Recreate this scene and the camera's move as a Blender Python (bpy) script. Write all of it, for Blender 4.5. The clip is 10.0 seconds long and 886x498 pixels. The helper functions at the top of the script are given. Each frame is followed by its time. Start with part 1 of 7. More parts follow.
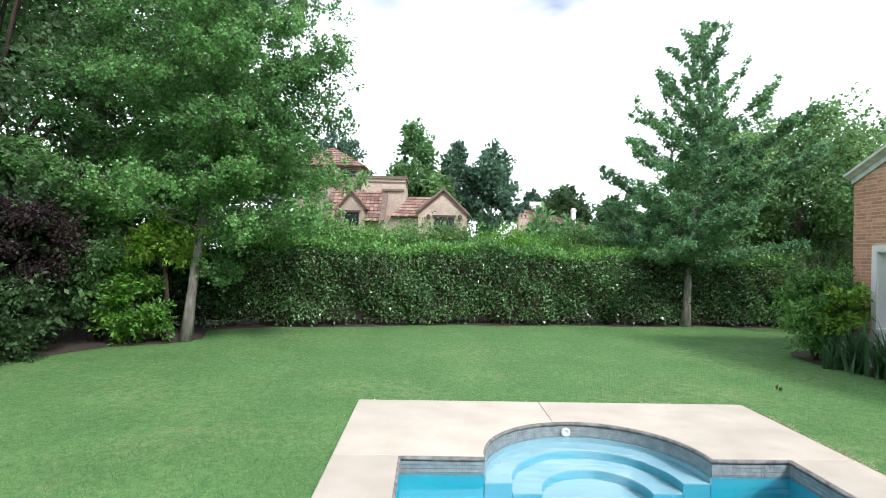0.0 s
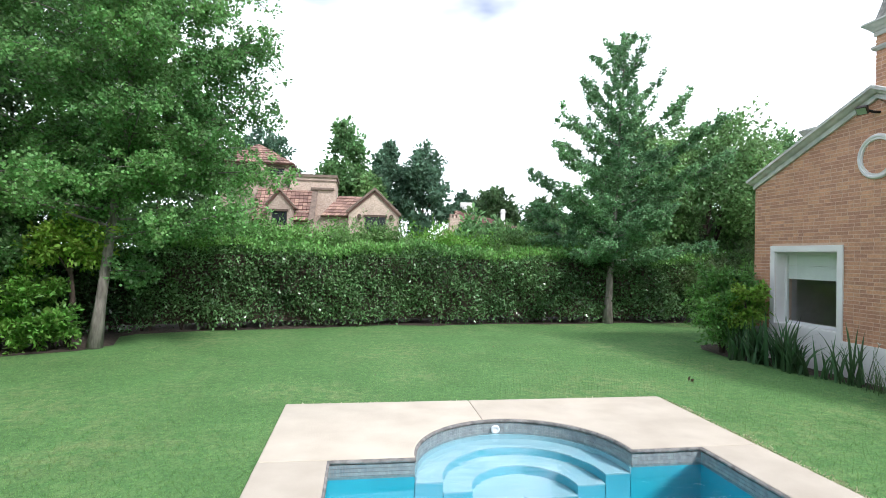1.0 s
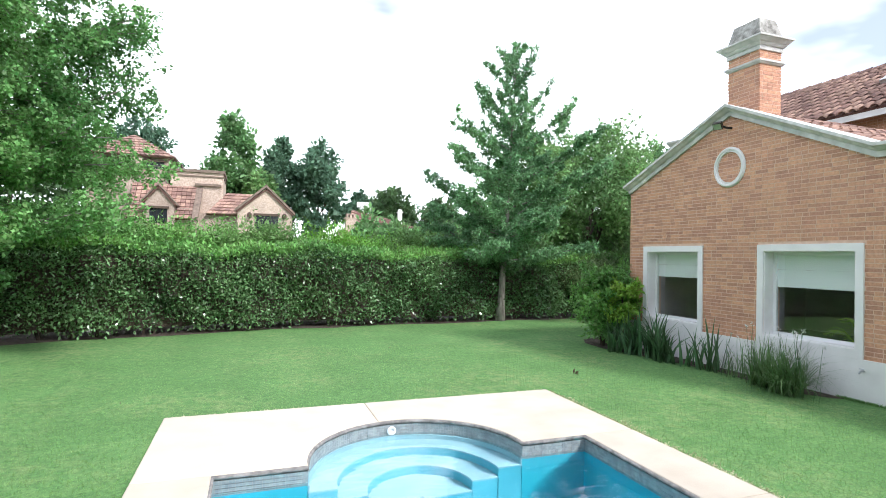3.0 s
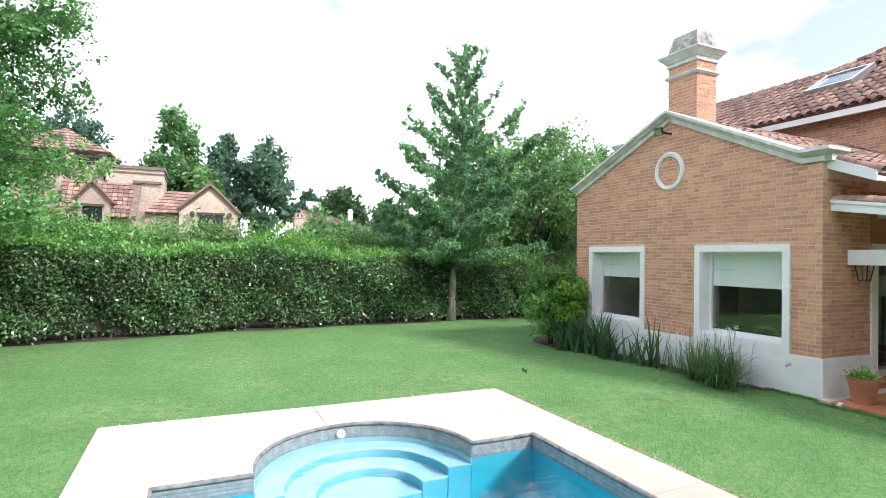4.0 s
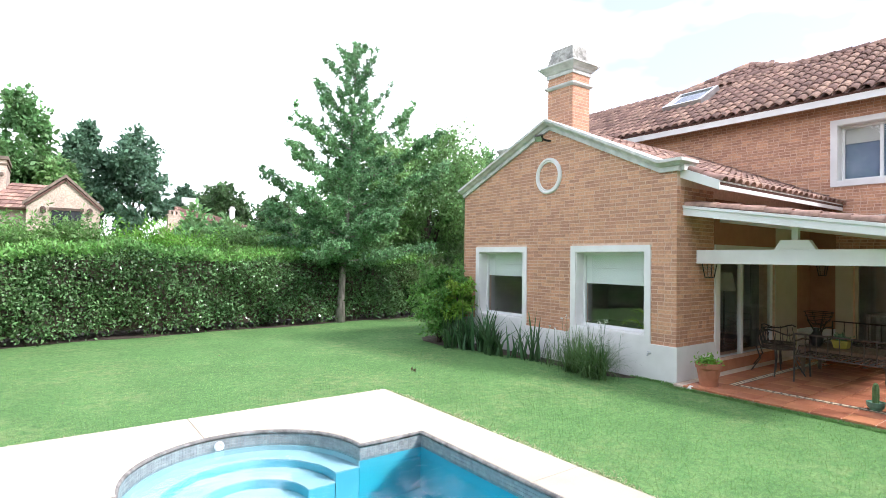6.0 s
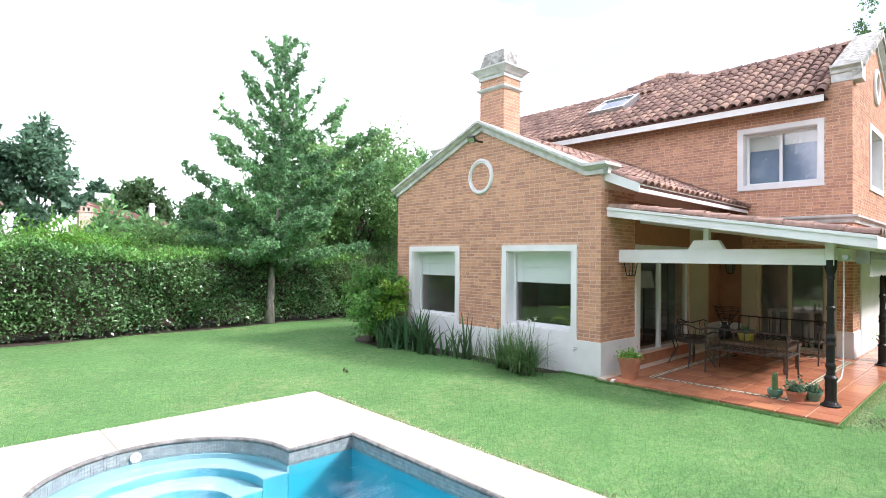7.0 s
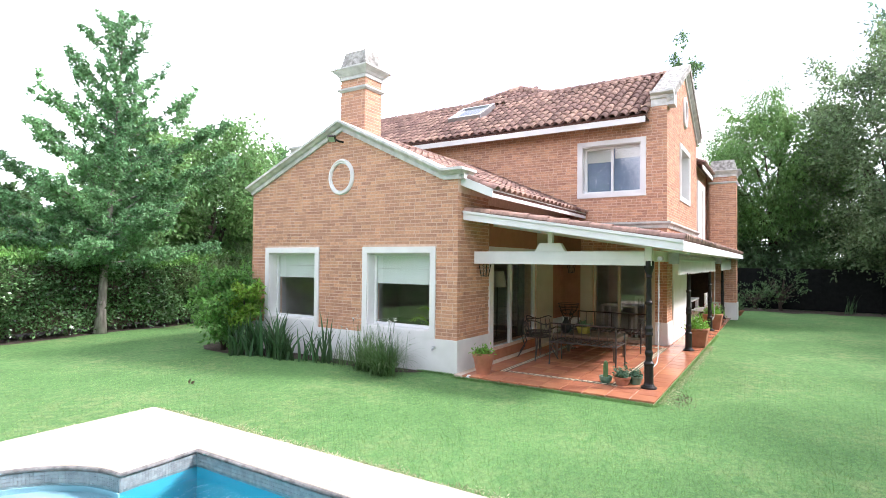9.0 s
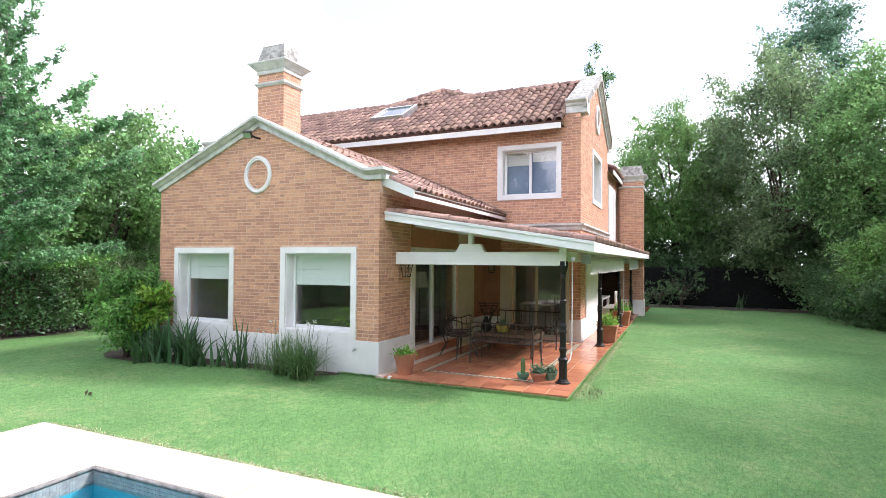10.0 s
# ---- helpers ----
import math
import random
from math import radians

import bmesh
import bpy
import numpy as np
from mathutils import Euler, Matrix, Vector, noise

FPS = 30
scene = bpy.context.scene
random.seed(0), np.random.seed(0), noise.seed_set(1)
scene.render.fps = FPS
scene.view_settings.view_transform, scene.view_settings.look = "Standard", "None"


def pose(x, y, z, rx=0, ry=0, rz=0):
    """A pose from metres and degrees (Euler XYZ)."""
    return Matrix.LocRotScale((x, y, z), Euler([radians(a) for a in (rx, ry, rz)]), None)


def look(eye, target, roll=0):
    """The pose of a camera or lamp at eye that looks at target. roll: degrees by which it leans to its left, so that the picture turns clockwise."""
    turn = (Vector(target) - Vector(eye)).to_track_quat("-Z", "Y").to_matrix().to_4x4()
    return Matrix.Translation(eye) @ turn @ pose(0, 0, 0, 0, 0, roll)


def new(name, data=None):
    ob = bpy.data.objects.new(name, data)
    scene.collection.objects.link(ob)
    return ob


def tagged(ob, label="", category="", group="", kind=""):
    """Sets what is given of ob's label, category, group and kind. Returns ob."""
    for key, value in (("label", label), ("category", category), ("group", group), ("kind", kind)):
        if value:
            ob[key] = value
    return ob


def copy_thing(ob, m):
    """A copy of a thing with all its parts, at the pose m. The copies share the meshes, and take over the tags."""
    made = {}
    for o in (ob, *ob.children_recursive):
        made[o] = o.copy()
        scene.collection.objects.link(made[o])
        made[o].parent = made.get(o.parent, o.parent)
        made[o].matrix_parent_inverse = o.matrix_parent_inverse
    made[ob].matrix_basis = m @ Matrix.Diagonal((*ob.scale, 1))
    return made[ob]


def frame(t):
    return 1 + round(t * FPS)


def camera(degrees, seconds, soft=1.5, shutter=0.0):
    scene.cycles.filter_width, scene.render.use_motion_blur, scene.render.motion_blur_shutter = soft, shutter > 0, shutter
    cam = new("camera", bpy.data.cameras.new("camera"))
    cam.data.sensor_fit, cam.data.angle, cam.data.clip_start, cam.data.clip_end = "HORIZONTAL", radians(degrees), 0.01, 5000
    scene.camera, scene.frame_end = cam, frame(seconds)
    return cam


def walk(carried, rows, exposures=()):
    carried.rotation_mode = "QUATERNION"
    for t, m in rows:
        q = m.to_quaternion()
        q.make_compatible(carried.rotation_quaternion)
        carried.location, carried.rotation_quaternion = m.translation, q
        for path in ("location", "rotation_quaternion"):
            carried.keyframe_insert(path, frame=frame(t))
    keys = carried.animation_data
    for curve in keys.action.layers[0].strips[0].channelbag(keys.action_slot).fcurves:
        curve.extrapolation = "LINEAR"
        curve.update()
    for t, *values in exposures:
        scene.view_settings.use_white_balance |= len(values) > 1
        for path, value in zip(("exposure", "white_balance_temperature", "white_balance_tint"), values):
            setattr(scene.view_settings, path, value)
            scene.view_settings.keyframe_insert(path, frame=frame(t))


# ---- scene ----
cam = camera(79.06, 10.0, soft=0.5)
PATH = [
    (0.0, (-7.856, -4.566, 1.875), (-7.8083, -2.5664, 1.889), 1.19),
    (0.5, (-7.852, -4.552, 1.874), (-7.6805, -2.559, 1.8907), 1.2),
    (1.0, (-7.847, -4.539, 1.873), (-7.5462, -2.562, 1.8927), 1.16),
    (1.5, (-7.842, -4.528, 1.873), (-7.4241, -2.5728, 1.8963), 1.13),
    (2.0, (-7.838, -4.52, 1.874), (-7.3229, -2.5871, 1.8998), 1.12),
    (2.5, (-7.833, -4.512, 1.874), (-7.2404, -2.6023, 1.9003), 1.07),
    (4.0, (-7.817, -4.502, 1.878), (-6.9783, -2.6861, 1.9101), 0.97),
    (4.5, (-7.811, -4.502, 1.88), (-6.8829, -2.7302, 1.9129), 0.96),
    (5.0, (-7.805, -4.503, 1.882), (-6.7853, -2.7831, 1.9162), 0.93),
    (6.5, (-7.787, -4.519, 1.892), (-6.5128, -2.9778, 1.9294), 0.71),
    (7.0, (-7.78, -4.528, 1.896), (-6.4061, -3.0754, 1.9327), 0.69),
    (7.5, (-7.774, -4.538, 1.9), (-6.2918, -3.1961, 1.938), 0.69),
    (8.0, (-7.767, -4.551, 1.904), (-6.2027, -3.3056, 1.9468), 0.68),
    (8.5, (-7.76, -4.565, 1.909), (-6.1308, -3.4062, 1.9527), 0.63),
    (9.0, (-7.753, -4.581, 1.914), (-6.0601, -3.5175, 1.9581), 0.54),
    (9.5, (-7.746, -4.599, 1.92), (-5.9812, -3.6591, 1.9636), 0.52),
    (10.0, (-7.739, -4.618, 1.926), (-5.9128, -3.8037, 1.9722), 0.43),
]
walk(cam, [(t, look(eye, target, roll)) for t, eye, target, roll in PATH],
     exposures=[(0.0, 0.03, 6080, 15), (1.0, 0.04, 6080, 15), (2.5, 0.27, 6080, 15), (4.0, 0.48, 6130, 17), (5.0, 0.54, 6130, 18), (7.5, 0.84, 6130, 20), (8.5, 0.94, 6180, 22), (10.0, 0.80, 6180, 21)])

# ---- light ----
SUN_TO = Vector((0.40, -0.60, 0.70)).normalized()
world = bpy.data.worlds.new("world")
scene.world = world
world.use_nodes = True
wn, wl = world.node_tree.nodes, world.node_tree.links
wn.clear()
w_out = wn.new("ShaderNodeOutputWorld")
w_bg = wn.new("ShaderNodeBackground")
w_sky = wn.new("ShaderNodeTexSky")
w_sky.sky_type = "NISHITA"
w_sky.sun_disc = False
w_sky.sun_elevation = math.asin(SUN_TO.z)
w_sky.sun_rotation = math.atan2(SUN_TO.x, SUN_TO.y)
w_sky.air_density, w_sky.dust_density = 1.0, 2.0
w_tc = wn.new("ShaderNodeTexCoord")
w_map = wn.new("ShaderNodeMapping")
w_map.inputs["Scale"].default_value = (1.0, 1.0, 2.6)
w_noise = wn.new("ShaderNodeTexNoise")
w_noise.inputs["Scale"].default_value = 1.7
w_noise.inputs["Detail"].default_value = 5.0
w_noise.inputs["Roughness"].default_value = 0.52
w_ramp = wn.new("ShaderNodeValToRGB")
w_ramp.color_ramp.elements[0].position = 0.38
w_ramp.color_ramp.elements[0].color = (0.18, 0.18, 0.18, 1)
w_ramp.color_ramp.elements[1].position = 0.56
w_mix = wn.new("ShaderNodeMix")
w_mix.data_type = "RGBA"
w_mix.inputs[7].default_value = (13.6, 14.0, 14.4, 1)
wl.new(w_tc.outputs["Generated"], w_map.inputs["Vector"])
wl.new(w_map.outputs["Vector"], w_noise.inputs["Vector"])
w_sep = wn.new("ShaderNodeSeparateXYZ")
wl.new(w_tc.outputs["Generated"], w_sep.inputs["Vector"])
w_low = wn.new("ShaderNodeMath")                       # cloud cover thickens towards the horizon
w_low.operation = "MULTIPLY_ADD"
w_low.inputs[1].default_value, w_low.inputs[2].default_value = -0.80, 0.27
wl.new(w_sep.outputs["Z"], w_low.inputs[0])
w_add = wn.new("ShaderNodeMath")
wl.new(w_noise.outputs["Fac"], w_add.inputs[0])
w_top = wn.new("ShaderNodeMath")
w_top.operation = "MAXIMUM"
w_top.inputs[1].default_value = -0.06
wl.new(w_low.outputs[0], w_top.inputs[0])
wl.new(w_top.outputs[0], w_add.inputs[1])
wl.new(w_add.outputs[0], w_ramp.inputs["Fac"])
wl.new(w_ramp.outputs["Color"], w_mix.inputs[0])
wl.new(w_sky.outputs["Color"], w_mix.inputs[6])
wl.new(w_mix.outputs[2], w_bg.inputs["Color"])
w_bg.inputs["Strength"].default_value = 0.15
wl.new(w_bg.outputs["Background"], w_out.inputs["Surface"])

sun = new("sun", bpy.data.lights.new("sun", "SUN"))
sun.data.energy = 3.5
sun.data.angle = radians(9.0)
sun.data.color = (1.0, 0.965, 0.90)
sun.matrix_world = look(SUN_TO * 50, (0, 0, 0))


# ---- materials ----
def material(name, base, second=None, scale=6.0, rough=0.7, bump=0.0, bump_scale=40.0, metal=0.0, vary=0.0,
             blotch=0.0, leafy=0.0, spec=0.5, coords="Object", stretch=(1, 1, 1)):
    """Principled surface: two tones mixed by noise, blotches at a larger scale, per-piece variation, fine relief."""
    m = bpy.data.materials.new(name)
    m.use_nodes = True
    n, l = m.node_tree.nodes, m.node_tree.links
    b = n["Principled BSDF"]
    b.inputs["Roughness"].default_value = rough
    b.inputs["Metallic"].default_value = metal
    b.inputs["Specular IOR Level"].default_value = spec
    second = second or tuple(c * 0.75 for c in base)
    tc = n.new("ShaderNodeTexCoord")
    mp = n.new("ShaderNodeMapping")
    mp.inputs["Scale"].default_value = stretch
    geo = n.new("ShaderNodeNewGeometry")
    if coords == "World":
        l.new(geo.outputs["Position"], mp.inputs["Vector"])
    else:
        l.new(tc.outputs["Object"], mp.inputs["Vector"])
    tex = n.new("ShaderNodeTexNoise")
    tex.inputs["Scale"].default_value = scale
    tex.inputs["Detail"].default_value = 6
    l.new(mp.outputs["Vector"], tex.inputs["Vector"])
    ramp = n.new("ShaderNodeValToRGB")
    ramp.color_ramp.elements[0].position, ramp.color_ramp.elements[1].position = 0.32, 0.68
    ramp.color_ramp.elements[0].color = (*second, 1)
    ramp.color_ramp.elements[1].color = (*base, 1)
    l.new(tex.outputs["Fac"], ramp.inputs["Fac"])
    colour = ramp.outputs["Color"]
    hsv = n.new("ShaderNodeHueSaturation")
    l.new(colour, hsv.inputs["Color"])
    colour = hsv.outputs["Color"]
    value = None
    if vary:
        info = n.new("ShaderNodeObjectInfo")
        add = n.new("ShaderNodeMath")
        l.new(info.outputs["Random"], add.inputs[0])
        l.new(geo.outputs["Random Per Island"], add.inputs[1])
        fr = n.new("ShaderNodeMath")
        fr.operation = "FRACT"
        l.new(add.outputs[0], fr.inputs[0])
        rng = n.new("ShaderNodeMapRange")
        rng.inputs["To Min"].default_value, rng.inputs["To Max"].default_value = 1 - vary, 1 + vary
        l.new(fr.outputs[0], rng.inputs["Value"])
        value = rng.outputs["Result"]
        hue = n.new("ShaderNodeMapRange")
        hue.inputs["To Min"].default_value, hue.inputs["To Max"].default_value = 0.5 - 0.03 * vary, 0.5 + 0.03 * vary
        l.new(fr.outputs[0], hue.inputs["Value"])
        l.new(hue.outputs["Result"], hsv.inputs["Hue"])
    if blotch:
        big = n.new("ShaderNodeTexNoise")
        big.inputs["Scale"].default_value = scale * 0.13
        big.inputs["Detail"].default_value = 3
        l.new(mp.outputs["Vector"], big.inputs["Vector"])
        br = n.new("ShaderNodeMapRange")
        br.inputs["From Min"].default_value, br.inputs["From Max"].default_value = 0.3, 0.7
        br.inputs["To Min"].default_value, br.inputs["To Max"].default_value = 1 - blotch, 1 + blotch
        l.new(big.outputs["Fac"], br.inputs["Value"])
        if value is not None:
            mul = n.new("ShaderNodeMath")
            mul.operation = "MULTIPLY"
            l.new(value, mul.inputs[0])
            l.new(br.outputs["Result"], mul.inputs[1])
            value = mul.outputs[0]
        else:
            value = br.outputs["Result"]
    if value is not None:
        l.new(value, hsv.inputs["Value"])
    l.new(colour, b.inputs["Base Color"])
    if bump:
        fine = n.new("ShaderNodeTexNoise")
        fine.inputs["Scale"].default_value = bump_scale
        fine.inputs["Detail"].default_value = 4
        l.new(mp.outputs["Vector"], fine.inputs["Vector"])
        bp = n.new("ShaderNodeBump")
        bp.inputs["Strength"].default_value = bump
        bp.inputs["Distance"].default_value = 0.02
        l.new(fine.outputs["Fac"], bp.inputs["Height"])
        l.new(bp.outputs["Normal"], b.inputs["Normal"])
    if leafy:
        tr = n.new("ShaderNodeBsdfTranslucent")
        l.new(colour, tr.inputs["Color"])
        mx = n.new("ShaderNodeMixShader")
        mx.inputs["Fac"].default_value = leafy
        l.new(b.outputs["BSDF"], mx.inputs[1])
        l.new(tr.outputs["BSDF"], mx.inputs[2])
        l.new(mx.outputs["Shader"], n["Material Output"].inputs["Surface"])
    return m


def glass_material(name, tint, base_gloss):
    m = bpy.data.materials.new(name)
    m.use_nodes = True
    n, l = m.node_tree.nodes, m.node_tree.links
    n.remove(n["Principled BSDF"])
    t = n.new("ShaderNodeBsdfTransparent")
    t.inputs["Color"].default_value = (*tint, 1)
    g = n.new("ShaderNodeBsdfGlossy")
    g.inputs["Roughness"].default_value = 0.01
    lw = n.new("ShaderNodeLayerWeight")
    lw.inputs["Blend"].default_value = 0.5
    pw = n.new("ShaderNodeMath")
    pw.operation = "POWER"
    pw.inputs[1].default_value = 3.5
    l.new(lw.outputs["Facing"], pw.inputs[0])
    fr = n.new("ShaderNodeMath")
    fr.operation = "MULTIPLY_ADD"
    fr.inputs[1].default_value, fr.inputs[2].default_value = 0.8, base_gloss
    l.new(pw.outputs[0], fr.inputs[0])
    mx = n.new("ShaderNodeMixShader")
    l.new(fr.outputs[0], mx.inputs["Fac"])
    l.new(t.outputs["BSDF"], mx.inputs[1])
    l.new(g.outputs["BSDF"], mx.inputs[2])
    l.new(mx.outputs["Shader"], n["Material Output"].inputs["Surface"])
    return m


def water_material():
    m = bpy.data.materials.new("pool_water")
    m.use_nodes = True
    n, l = m.node_tree.nodes, m.node_tree.links
    n.remove(n["Principled BSDF"])
    t = n.new("ShaderNodeBsdfRefraction")
    t.inputs["Color"].default_value = (0.86, 0.97, 1.0, 1)
    t.inputs["IOR"].default_value = 1.33
    t.inputs["Roughness"].default_value = 0.0
    g = n.new("ShaderNodeBsdfGlossy")
    g.inputs["Roughness"].default_value = 0.03
    fr = n.new("ShaderNodeFresnel")
    fr.inputs["IOR"].default_value = 1.28
    mx = n.new("ShaderNodeMixShader")
    tc = n.new("ShaderNodeTexCoord")
    mp = n.new("ShaderNodeMapping")
    mp.inputs["Scale"].default_value = (1.0, 2.2, 1.0)
    mp.inputs["Rotation"].default_value = (0, 0, 0.3)
    l.new(tc.outputs["Object"], mp.inputs["Vector"])
    ns = n.new("ShaderNodeTexNoise")
    ns.inputs["Scale"].default_value = 3.6
    ns.inputs["Detail"].default_value = 3
    ns.inputs["Distortion"].default_value = 0.6
    l.new(mp.outputs["Vector"], ns.inputs["Vector"])
    bp = n.new("ShaderNodeBump")
    bp.inputs["Distance"].default_value = 0.03
    patches = n.new("ShaderNodeTexNoise")
    patches.inputs["Scale"].default_value = 0.9
    l.new(tc.outputs["Object"], patches.inputs["Vector"])
    calm = n.new("ShaderNodeMapRange")
    calm.inputs["From Min"].default_value, calm.inputs["From Max"].default_value = 0.44, 0.66
    calm.inputs["To Min"].default_value, calm.inputs["To Max"].default_value = 0.05, 0.42
    l.new(patches.outputs["Fac"], calm.inputs["Value"])
    l.new(calm.outputs["Result"], bp.inputs["Strength"])
    l.new(ns.outputs["Fac"], bp.inputs["Height"])
    for s in (t, g, fr):
        l.new(bp.outputs["Normal"], s.inputs["Normal"])
    l.new(fr.outputs["Fac"], mx.inputs["Fac"])
    l.new(t.outputs["BSDF"], mx.inputs[1])
    l.new(g.outputs["BSDF"], mx.inputs[2])
    l.new(mx.outputs["Shader"], n["Material Output"].inputs["Surface"])
    return m


def lawn_material(name, tones, straw, rough, leafy=0.0, vary=0.0, fine=0.0):
    """Grass: tone by patches of about a metre, straw-coloured thin spots, mottling at a hand's width, fine blade grain."""
    m = material(name, tones[0], tones[1], 9.0, rough, vary=vary, leafy=leafy, coords="World", spec=0.2, blotch=0.10)
    n, l = m.node_tree.nodes, m.node_tree.links
    geo = n.new("ShaderNodeNewGeometry")

    def noise(scale, detail, low, high, rough_=0.55):
        t = n.new("ShaderNodeTexNoise")
        t.inputs["Scale"].default_value, t.inputs["Detail"].default_value, t.inputs["Roughness"].default_value = scale, detail, rough_
        l.new(geo.outputs["Position"], t.inputs["Vector"])
        r = n.new("ShaderNodeMapRange")
        r.inputs["From Min"].default_value, r.inputs["From Max"].default_value = low, high
        l.new(t.outputs["Fac"], r.inputs["Value"])
        return r

    hsv = next(q for q in n if q.bl_idname == "ShaderNodeHueSaturation")
    patch, spots, grain = noise(0.6, 4, 0.43, 0.74), noise(4.5, 5, 0.42, 0.74, 0.7), noise(95.0, 3, 0.28, 0.72)
    both = n.new("ShaderNodeMath")
    both.operation = "MULTIPLY_ADD"
    both.inputs[2].default_value = 0.04
    l.new(patch.outputs["Result"], both.inputs[0])
    l.new(spots.outputs["Result"], both.inputs[1])
    mix = n.new("ShaderNodeMix")
    mix.data_type = "RGBA"
    mix.inputs[7].default_value = (*straw, 1)
    l.new(both.outputs[0], mix.inputs[0])
    l.new(hsv.outputs["Color"], mix.inputs[6])
    colour = mix.outputs[2]
    if fine:
        grain.inputs["To Min"].default_value, grain.inputs["To Max"].default_value = 1 - fine, 1 + fine
        tufts = noise(26.0, 4, 0.30, 0.70, 0.65)
        tufts.inputs["To Min"].default_value, tufts.inputs["To Max"].default_value = 1 - 0.8 * fine, 1 + 0.8 * fine
        rel = n.new("ShaderNodeMath")
        rel.operation = "MULTIPLY"
        l.new(grain.outputs["Result"], rel.inputs[0])
        l.new(tufts.outputs["Result"], rel.inputs[1])
        g = n.new("ShaderNodeHueSaturation")
        l.new(rel.outputs[0], g.inputs["Value"])
        l.new(colour, g.inputs["Color"])
        colour = g.outputs["Color"]
    for q in n:
        if q.bl_idname == "ShaderNodeBsdfPrincipled":
            l.new(colour, q.inputs["Base Color"])
        elif q.bl_idname == "ShaderNodeBsdfTranslucent":
            l.new(colour, q.inputs["Color"])
    return m


M_GRASS = lawn_material("lawn_grass", ((0.112, 0.234, 0.072), (0.072, 0.176, 0.054)), (0.245, 0.275, 0.125), 0.9, fine=0.42)
M_BLADE = lawn_material("grass_blade", ((0.228, 0.408, 0.136), (0.158, 0.328, 0.106)), (0.41, 0.43, 0.21), 0.75, leafy=0.5, vary=0.22)
M_SOIL = material("dry_soil", (0.085, 0.065, 0.045), (0.04, 0.03, 0.02), 9, 0.95, 0.8, 60, blotch=0.3, coords="World")
M_COPING = material("pale_stone", (0.575, 0.515, 0.415), (0.49, 0.43, 0.34), 2.4, 0.8, 0.2, 90, vary=0.05, blotch=0.10, coords="World")
M_JOINT = material("grey_mortar", (0.42, 0.38, 0.34), None, 20, 0.9)
M_BAND = material("grey_mosaic", (0.31, 0.345, 0.345), (0.21, 0.24, 0.245), 14, 0.35, vary=0.08)
M_POOL = material("blue_pool_paint", (0.030, 0.43, 0.52), (0.024, 0.38, 0.47), 2.0, 0.6, coords="World")
M_STEP = material("pale_blue_paint", (0.36, 0.50, 0.53), (0.27, 0.44, 0.49), 3.0, 0.6, coords="World")
# step faces: deeper blue than the treads, with their shade in the colour
M_RISER_SHADE = material("blue_riser_shade", (0.10, 0.44, 0.53), (0.075, 0.39, 0.48), 2.5, 0.6, coords="World")
M_WATER = water_material()
M_BRICK = material("orange_brick", (0.62, 0.338, 0.218), (0.46, 0.232, 0.142), 26, 0.85, 0.5, 70, vary=0.19, blotch=0.10, coords="World")
M_MORTAR = material("brick_mortar", (0.74, 0.535, 0.405), (0.60, 0.41, 0.30), 14, 0.95, 0.4, 90, coords="World")
M_PALEBRICK = material("pale_pink_brick", (0.52, 0.42, 0.345), (0.32, 0.235, 0.185), 13, 0.9, 0.4, 40, vary=0.22, blotch=0.15, coords="World")
M_WHITE = material("white_plaster", (0.80, 0.79, 0.77), (0.72, 0.71, 0.69), 3.0, 0.8, 0.12, 60, blotch=0.06, coords="World")
M_CREAM = material("cream_plaster", (0.55, 0.50, 0.39), (0.50, 0.45, 0.34), 3.0, 0.8, blotch=0.06, coords="World")
M_CORNICE = material("weathered_cornice", (0.68, 0.67, 0.64), (0.48, 0.48, 0.45), 7, 0.85, 0.3, 50, blotch=0.12, coords="World")
M_CAPSTONE = material("lichen_concrete", (0.44, 0.43, 0.39), (0.15, 0.145, 0.125), 11, 0.95, 0.5, 60, blotch=0.3, coords="World")
M_TILE = material("clay_roof_tile", (0.35, 0.215, 0.165), (0.20, 0.125, 0.10), 12, 0.85, 0.4, 50, vary=0.32, blotch=0.25, coords="World")
M_PAN = material("dark_clay", (0.13, 0.065, 0.05), None, 12, 0.9)
M_FLOORTILE = material("terracotta_tile", (0.53, 0.215, 0.118), (0.43, 0.165, 0.088), 5, 0.20, vary=0.16, blotch=0.08, coords="World")
M_GROUT = material("pale_grout", (0.70, 0.56, 0.44), None, 20, 0.9)
M_BORDER = material("cream_border_tile", (0.66, 0.56, 0.40), (0.55, 0.45, 0.30), 30, 0.4, vary=0.12)
M_FRAME = material("white_window_paint", (0.78, 0.79, 0.78), (0.74, 0.75, 0.74), 3, 0.4)
M_GLASS = glass_material("window_glass", (0.97, 0.985, 0.98), 0.13)
M_ROOM = material("dim_room_wall", (0.62, 0.61, 0.57), None, 2, 0.9)
M_ROOMFLOOR = material("dim_room_floor", (0.10, 0.07, 0.05), None, 2, 0.6)
M_BLIND = material("pale_green_blind", (0.86, 0.91, 0.88), (0.82, 0.88, 0.85), 5, 0.8, leafy=0.08)
M_BLACK = material("black_iron", (0.010, 0.010, 0.010), (0.018, 0.016, 0.014), 30, 0.42, 0.2, 60, spec=0.3)
M_IRON = material("rusty_dark_iron", (0.028, 0.023, 0.02), (0.05, 0.034, 0.026), 40, 0.6, 0.2, 80)
M_WOOD = material("weathered_wood", (0.17, 0.12, 0.08), (0.10, 0.07, 0.045), 6, 0.7, 0.3, 50, stretch=(1, 8, 1))
